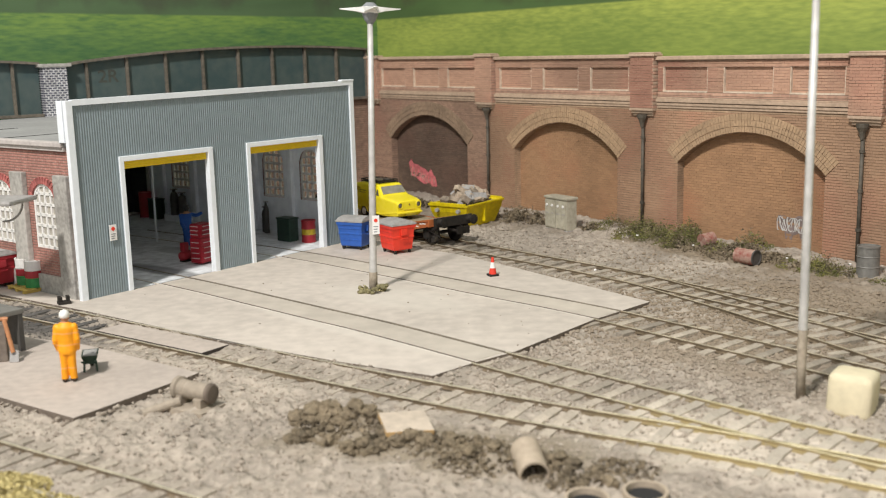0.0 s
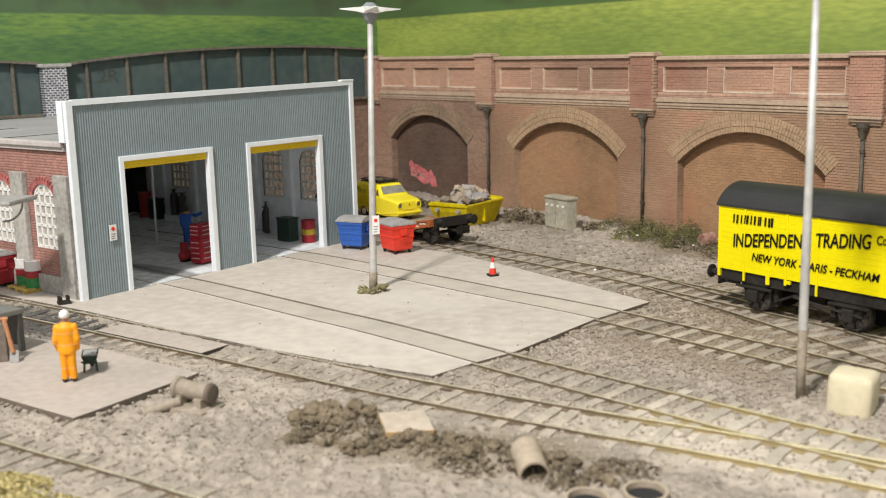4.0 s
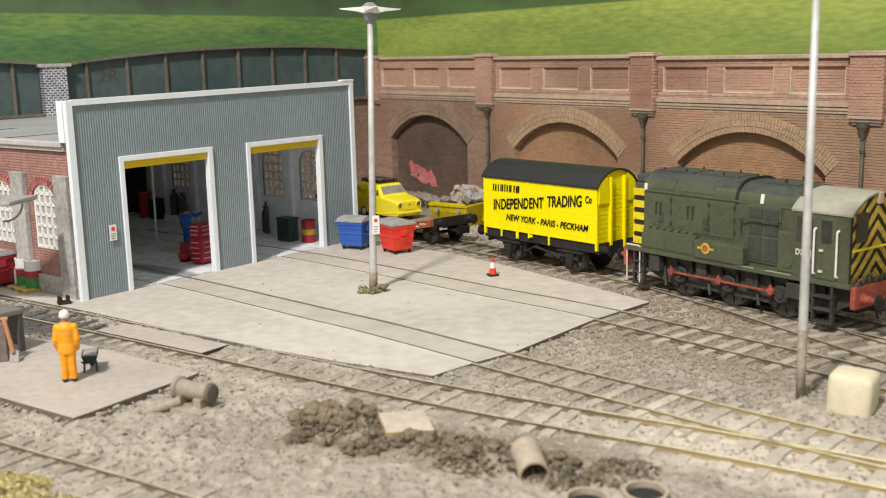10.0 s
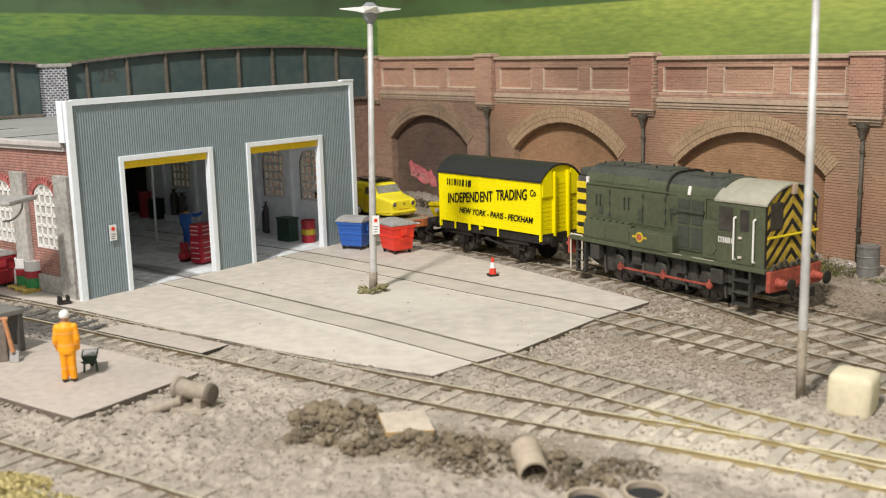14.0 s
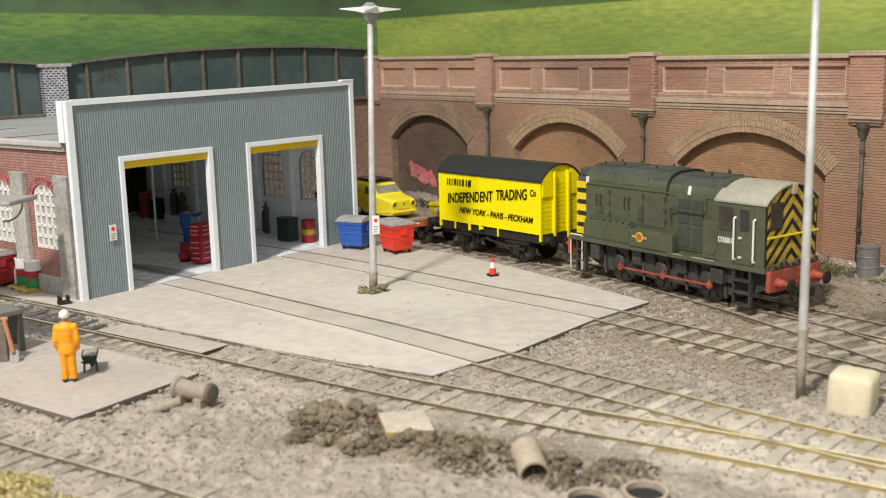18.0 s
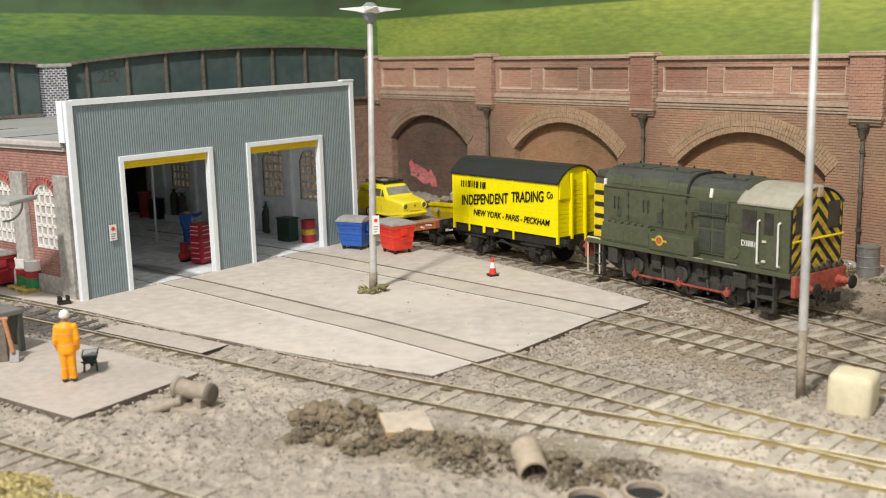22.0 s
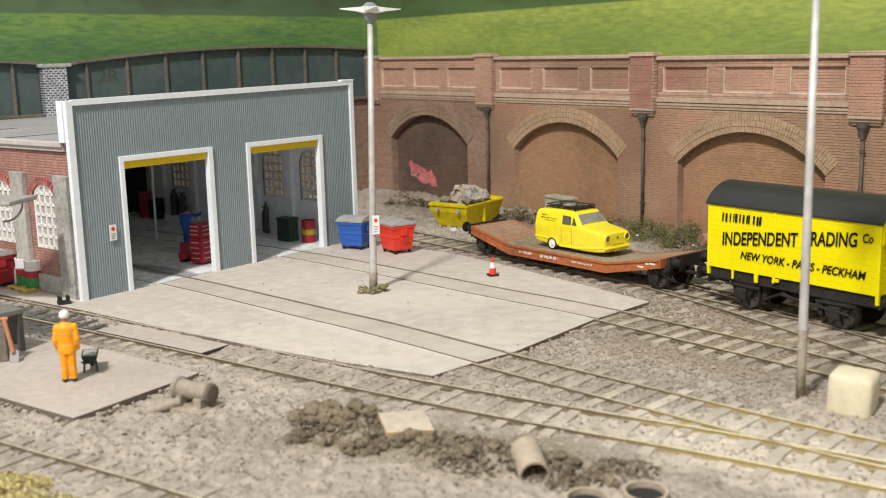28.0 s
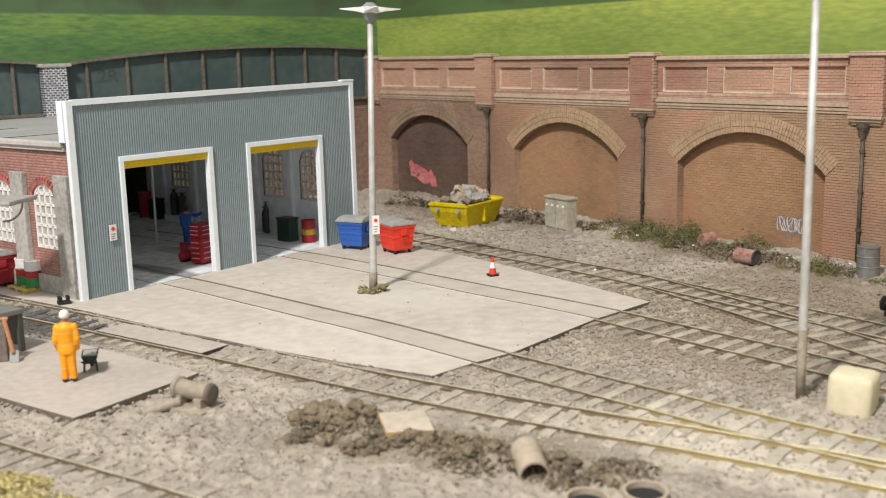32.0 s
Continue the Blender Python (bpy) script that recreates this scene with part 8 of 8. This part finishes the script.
def courses(x0, x1, z0, z1, row, width, gap=0.27, seed=1, blocked=None):
    """Stretcher-bond rows of (x0, x1, z0, z1); blocked(x, z) leaves openings free."""
    rg = random.Random(seed)
    out, k, z = [], 0, z0
    while z + row <= z1 + 0.3:
        x = x0 - (k % 2) * width / 2
        while x < x1:
            a, b = max(x, x0) + gap * 0.22, min(x + width, x1) - gap * 0.22
            if b - a > 0.6:
                if blocked is None or not (blocked(a, z + row / 2) or blocked(b, z + row / 2)):
                    out.append((a, b, z + gap / 2, min(z + row, z1) - gap / 2))
                elif not (blocked(a, z + row / 2) and blocked(b, z + row / 2)):
                    n = 7
                    free = [a + (b - a) * i / n for i in range(n + 1) if not blocked(a + (b - a) * i / n, z + row / 2)]
                    if len(free) > 1:
                        out.append((free[0], free[-1], z + gap / 2, min(z + row, z1) - gap / 2))
            x += width
        z += row
        k += 1
    return out, rg


def joined_bricks(name, rows, rg, y, depth, material, parent, label):
    vs, fs = [], []
    for a, b, c, d in rows:
        n = len(vs)
        vs += [(p[0] * MM, p[1] * MM, p[2] * MM) for p in brick_verts(a, b, c, d, y - depth * rg.uniform(0.55, 1.3), y + 0.05)]
        fs += [tuple(n + i for i in f) for f in BRICK_FACES]
    me = bpy.data.meshes.new(name)
    me.from_pydata(vs, [], fs)
    me.materials.append(material)
    ob = new(name, me)
    ob.parent = parent
    return tagged(ob, label, kind="stuff")


def in_opening(c):
    return lambda x, z: abs(x - c) < HALF and z < arch_z(x - c)


STRETCH = (246.0, 262.0)
for i, ((s0, s1), c, cz) in enumerate(zip(BAYS, ARCHES, COPE_Z)):
    rows, rg = courses(s0, s1, -4, 66.0, 1.34, 3.1, seed=30 + i, blocked=in_opening(c))
    near = [r for r in rows if STRETCH[0] < r[0] and r[1] < STRETCH[1]]
    far = [r for r in rows if not (STRETCH[0] < r[0] and r[1] < STRETCH[1])]
    joined_bricks("brickwork", far, rg, 0.0, 0.17, M_BP_SOOT_DIM if c < 0 else M_BP, wall, "courses of weathered red brick")
    shared = {}
    for a, b, z0, z1 in near:
        key = round(b - a, 1)
        if key not in shared:
            me = bpy.data.meshes.new("brick")
            me.from_pydata([(p[0] * MM, p[1] * MM, p[2] * MM) for p in brick_verts(0, b - a, 0, z1 - z0, -0.17, 0.05)], [], BRICK_FACES)
            me.materials.append(M_BP)
            shared[key] = me
        ob = new("brick", shared[key])
        ob.parent = wall
        ob.matrix_basis = at(a, rg.uniform(-0.06, 0.06), z0)
    rows, rg = courses(c - HALF - 1, c + HALF + 1, -4, 57, 1.4, 3.2, seed=40 + i)
    rows = [r for r in rows if r[2] < arch_z(min(abs(r[0] - c), abs(r[1] - c))) + 1]
    joined_bricks("infill_brickwork", rows, rg, REC, 0.17, M_BPI_SOOT_DIM if c < 0 else M_BPI, wall, "soot-blackened infill courses in dimmed tones" if c < 0 else "brown infill courses")
    a0, a1 = s0 + 9, s1 - 9
    rows, rg = courses(a0, a1, 76.0, 88.4, 1.4, 3.2, seed=50 + i)
    joined_bricks("parapet_brickwork", rows, rg, 1.7, 0.17, M_BPP, wall, "pinkish parapet courses")
    w = a1 - a0
    st = [a0 + f * w for f in PANELS]
    rows = []
    for k in (0, 2, 4, 6):
        rows += courses(st[k], st[k + 1], 75.6, 88.5, 1.4, 3.2, seed=60 + i)[0]
    rows += courses(a0, a1, 88.8, cz - 0.3, 1.4, 3.2, seed=70 + i)[0]
    joined_bricks("border_brickwork", rows, rg, -0.01, 0.18, M_BPP, wall, "pinkish border courses")
    for s in ((s1,) if s0 > -100 else (s0 + 3, s1)):
        rows, rg = courses(s - 8.1, s + 8.1, 66.8, cz + 0.8, 1.42, 3.1, seed=80 + i)
        joined_bricks("pilaster_brickwork", rows, rg, -3.2, 0.2, M_BPP, wall, "pilaster brick courses")


# ---- what moves ----
def travel():
    """Points of the siding's centre line with their distance along it."""
    P = [Vector(p) for p in TRACKS["D"]]
    P = [P[0] * 2 - P[1]] + P + [P[-1] * 2 - P[-2]]
    pts = []
    for i in range(1, len(P) - 2):
        a, b, c, d = P[i - 1:i + 3]
        for k in range(24):
            t = k / 24
            pts.append(0.5 * (2 * b + (c - a) * t + (2 * a - 5 * b + 4 * c - d) * t * t + (3 * b - a - 3 * c + d) * t ** 3))
    pts.append(P[-2])
    pts.append(P[-2] + (P[-2] - P[-3]).normalized() * 900)
    s = [0.0]
    for a, b in zip(pts, pts[1:]):
        s.append(s[-1] + (b - a).length)
    return s, [p.x for p in pts], [p.y for p in pts]


WAY = travel()


def on_way(s, base, ahead=0.0):
    """Pose of a vehicle whose middle is s millimetres along the siding."""
    a, b = [Vector((np.interp(q, WAY[0], WAY[1]), np.interp(q, WAY[0], WAY[2]), 0)) for q in (s - base / 2, s + base / 2)]
    h = math.degrees(math.atan2(b.y - a.y, b.x - a.x))
    return (a + b) / 2, h


VAN_AT = [(0, 637.6), (0.5, 615.6), (1, 593.6), (1.5, 571.1), (2, 549.1), (2.5, 528.6), (3, 509.6), (3.5, 488.6), (4.1, 464.6), (4.8, 439.1), (5.5, 417.0), (6, 402.5), (6.5, 388.7), (7, 376.5),
          (7.5, 365.4), (8, 355.7), (8.5, 347.9), (9, 341.1), (9.5, 334.8), (10, 328.4), (10.5, 321.3), (11, 314.1), (11.5, 307.4), (12, 301.3), (12.5, 295.7), (12.8, 294.4), (13, 294.3), (20.4, 294.3),
          (20.7, 294.6), (21, 295.9), (21.5, 299.9), (22, 305.0), (22.5, 311.0), (23, 317.9), (23.5, 325.9), (24, 334.7), (24.5, 345.1), (25, 357.4), (25.5, 371.4), (26.2, 393.2), (26.8, 414.6), (27.5, 442.1),
          (28, 463.3), (28.5, 485.8), (29, 509.6), (29.5, 535.2), (30, 562.6), (30.5, 592.6), (31, 625.1), (31.5, 658.6), (32, 691.1)]


def gap_low(s):
    """Middle of the well wagon behind the middle of the van."""
    return LOW_A + LOW_B * (s - 294.3)


def gap_loco(s):
    return LOCO_A + LOCO_B * (s - 294.3)


LOW_A, LOW_B, LOCO_A, LOCO_B = 108.5, 0.073, 111.5, 0.0115
LOW_REST = 190.8


def van_way(t):
    return float(np.interp(t, [q[0] for q in VAN_AT], [q[1] for q in VAN_AT]))


def loco_way(t):
    v = van_way(t)
    return v + gap_loco(min(v, 460))


def low_way(t):
    v = van_way(t)
    q = v - gap_low(min(v, 495))
    if t < 11.9:
        q = LOW_REST if t <= 11.0 else max(min(q, LOW_REST), 0)
    return q


def turning(way, pose_at):
    """Rows every tenth of a second while the way changes."""
    rows, last = [], None
    for i in range(321):
        t = i / 10
        q = way(t)
        if last is None or abs(q - last) > 0.02 or i == 320 or abs(way(min(t + 0.1, 32)) - q) > 0.02:
            rows.append((t, pose_at(q)))
        last = q
    return rows


def motions():
    van, loco, low, car = build_van(), build_loco(), build_lowmac(), build_car()
    rows = {van: [], loco: [], low: [], car: []}
    for t, s in VAN_AT:
        p, h = on_way(s, 40)
        rows[van].append((t, at(p.x, p.y, 0, h)))
        p, h = on_way(loco_way(t), 46)
        rows[loco].append((t, at(p.x, p.y, 0, h)))
        p, h = on_way(low_way(t), 100)
        rows[low].append((t, at(p.x, p.y, 0, h)))
        m = at(p.x, p.y, 0, h) @ at(2.8, 0.6, 8.4, -1.0)
        rows[car].append((t, m))
    for ob, r in rows.items():
        walk(ob, r)
    # wheels roll, cranks turn and the rods swing with them
    ways = {van: van_way, loco: loco_way, low: low_way}
    for w, owner, x, r in ROLLING:
        walk(w, turning(ways[owner], lambda q: at(x, 0, r) @ Matrix.Rotation(q / (11.8 if owner == loco else r), 4, "Y")))
    for ob, x in CRANKS:
        if x is None:
            walk(ob, turning(loco_way, lambda q: at(THROW * math.cos(2.5 - q / 11.8), 0, AXLE_Z + THROW * math.sin(2.5 - q / 11.8))))
        else:
            walk(ob, turning(loco_way, lambda q: at(x, 0, AXLE_Z) @ Matrix.Rotation(q / 11.8 - 2.5, 4, "Y")))


motions()
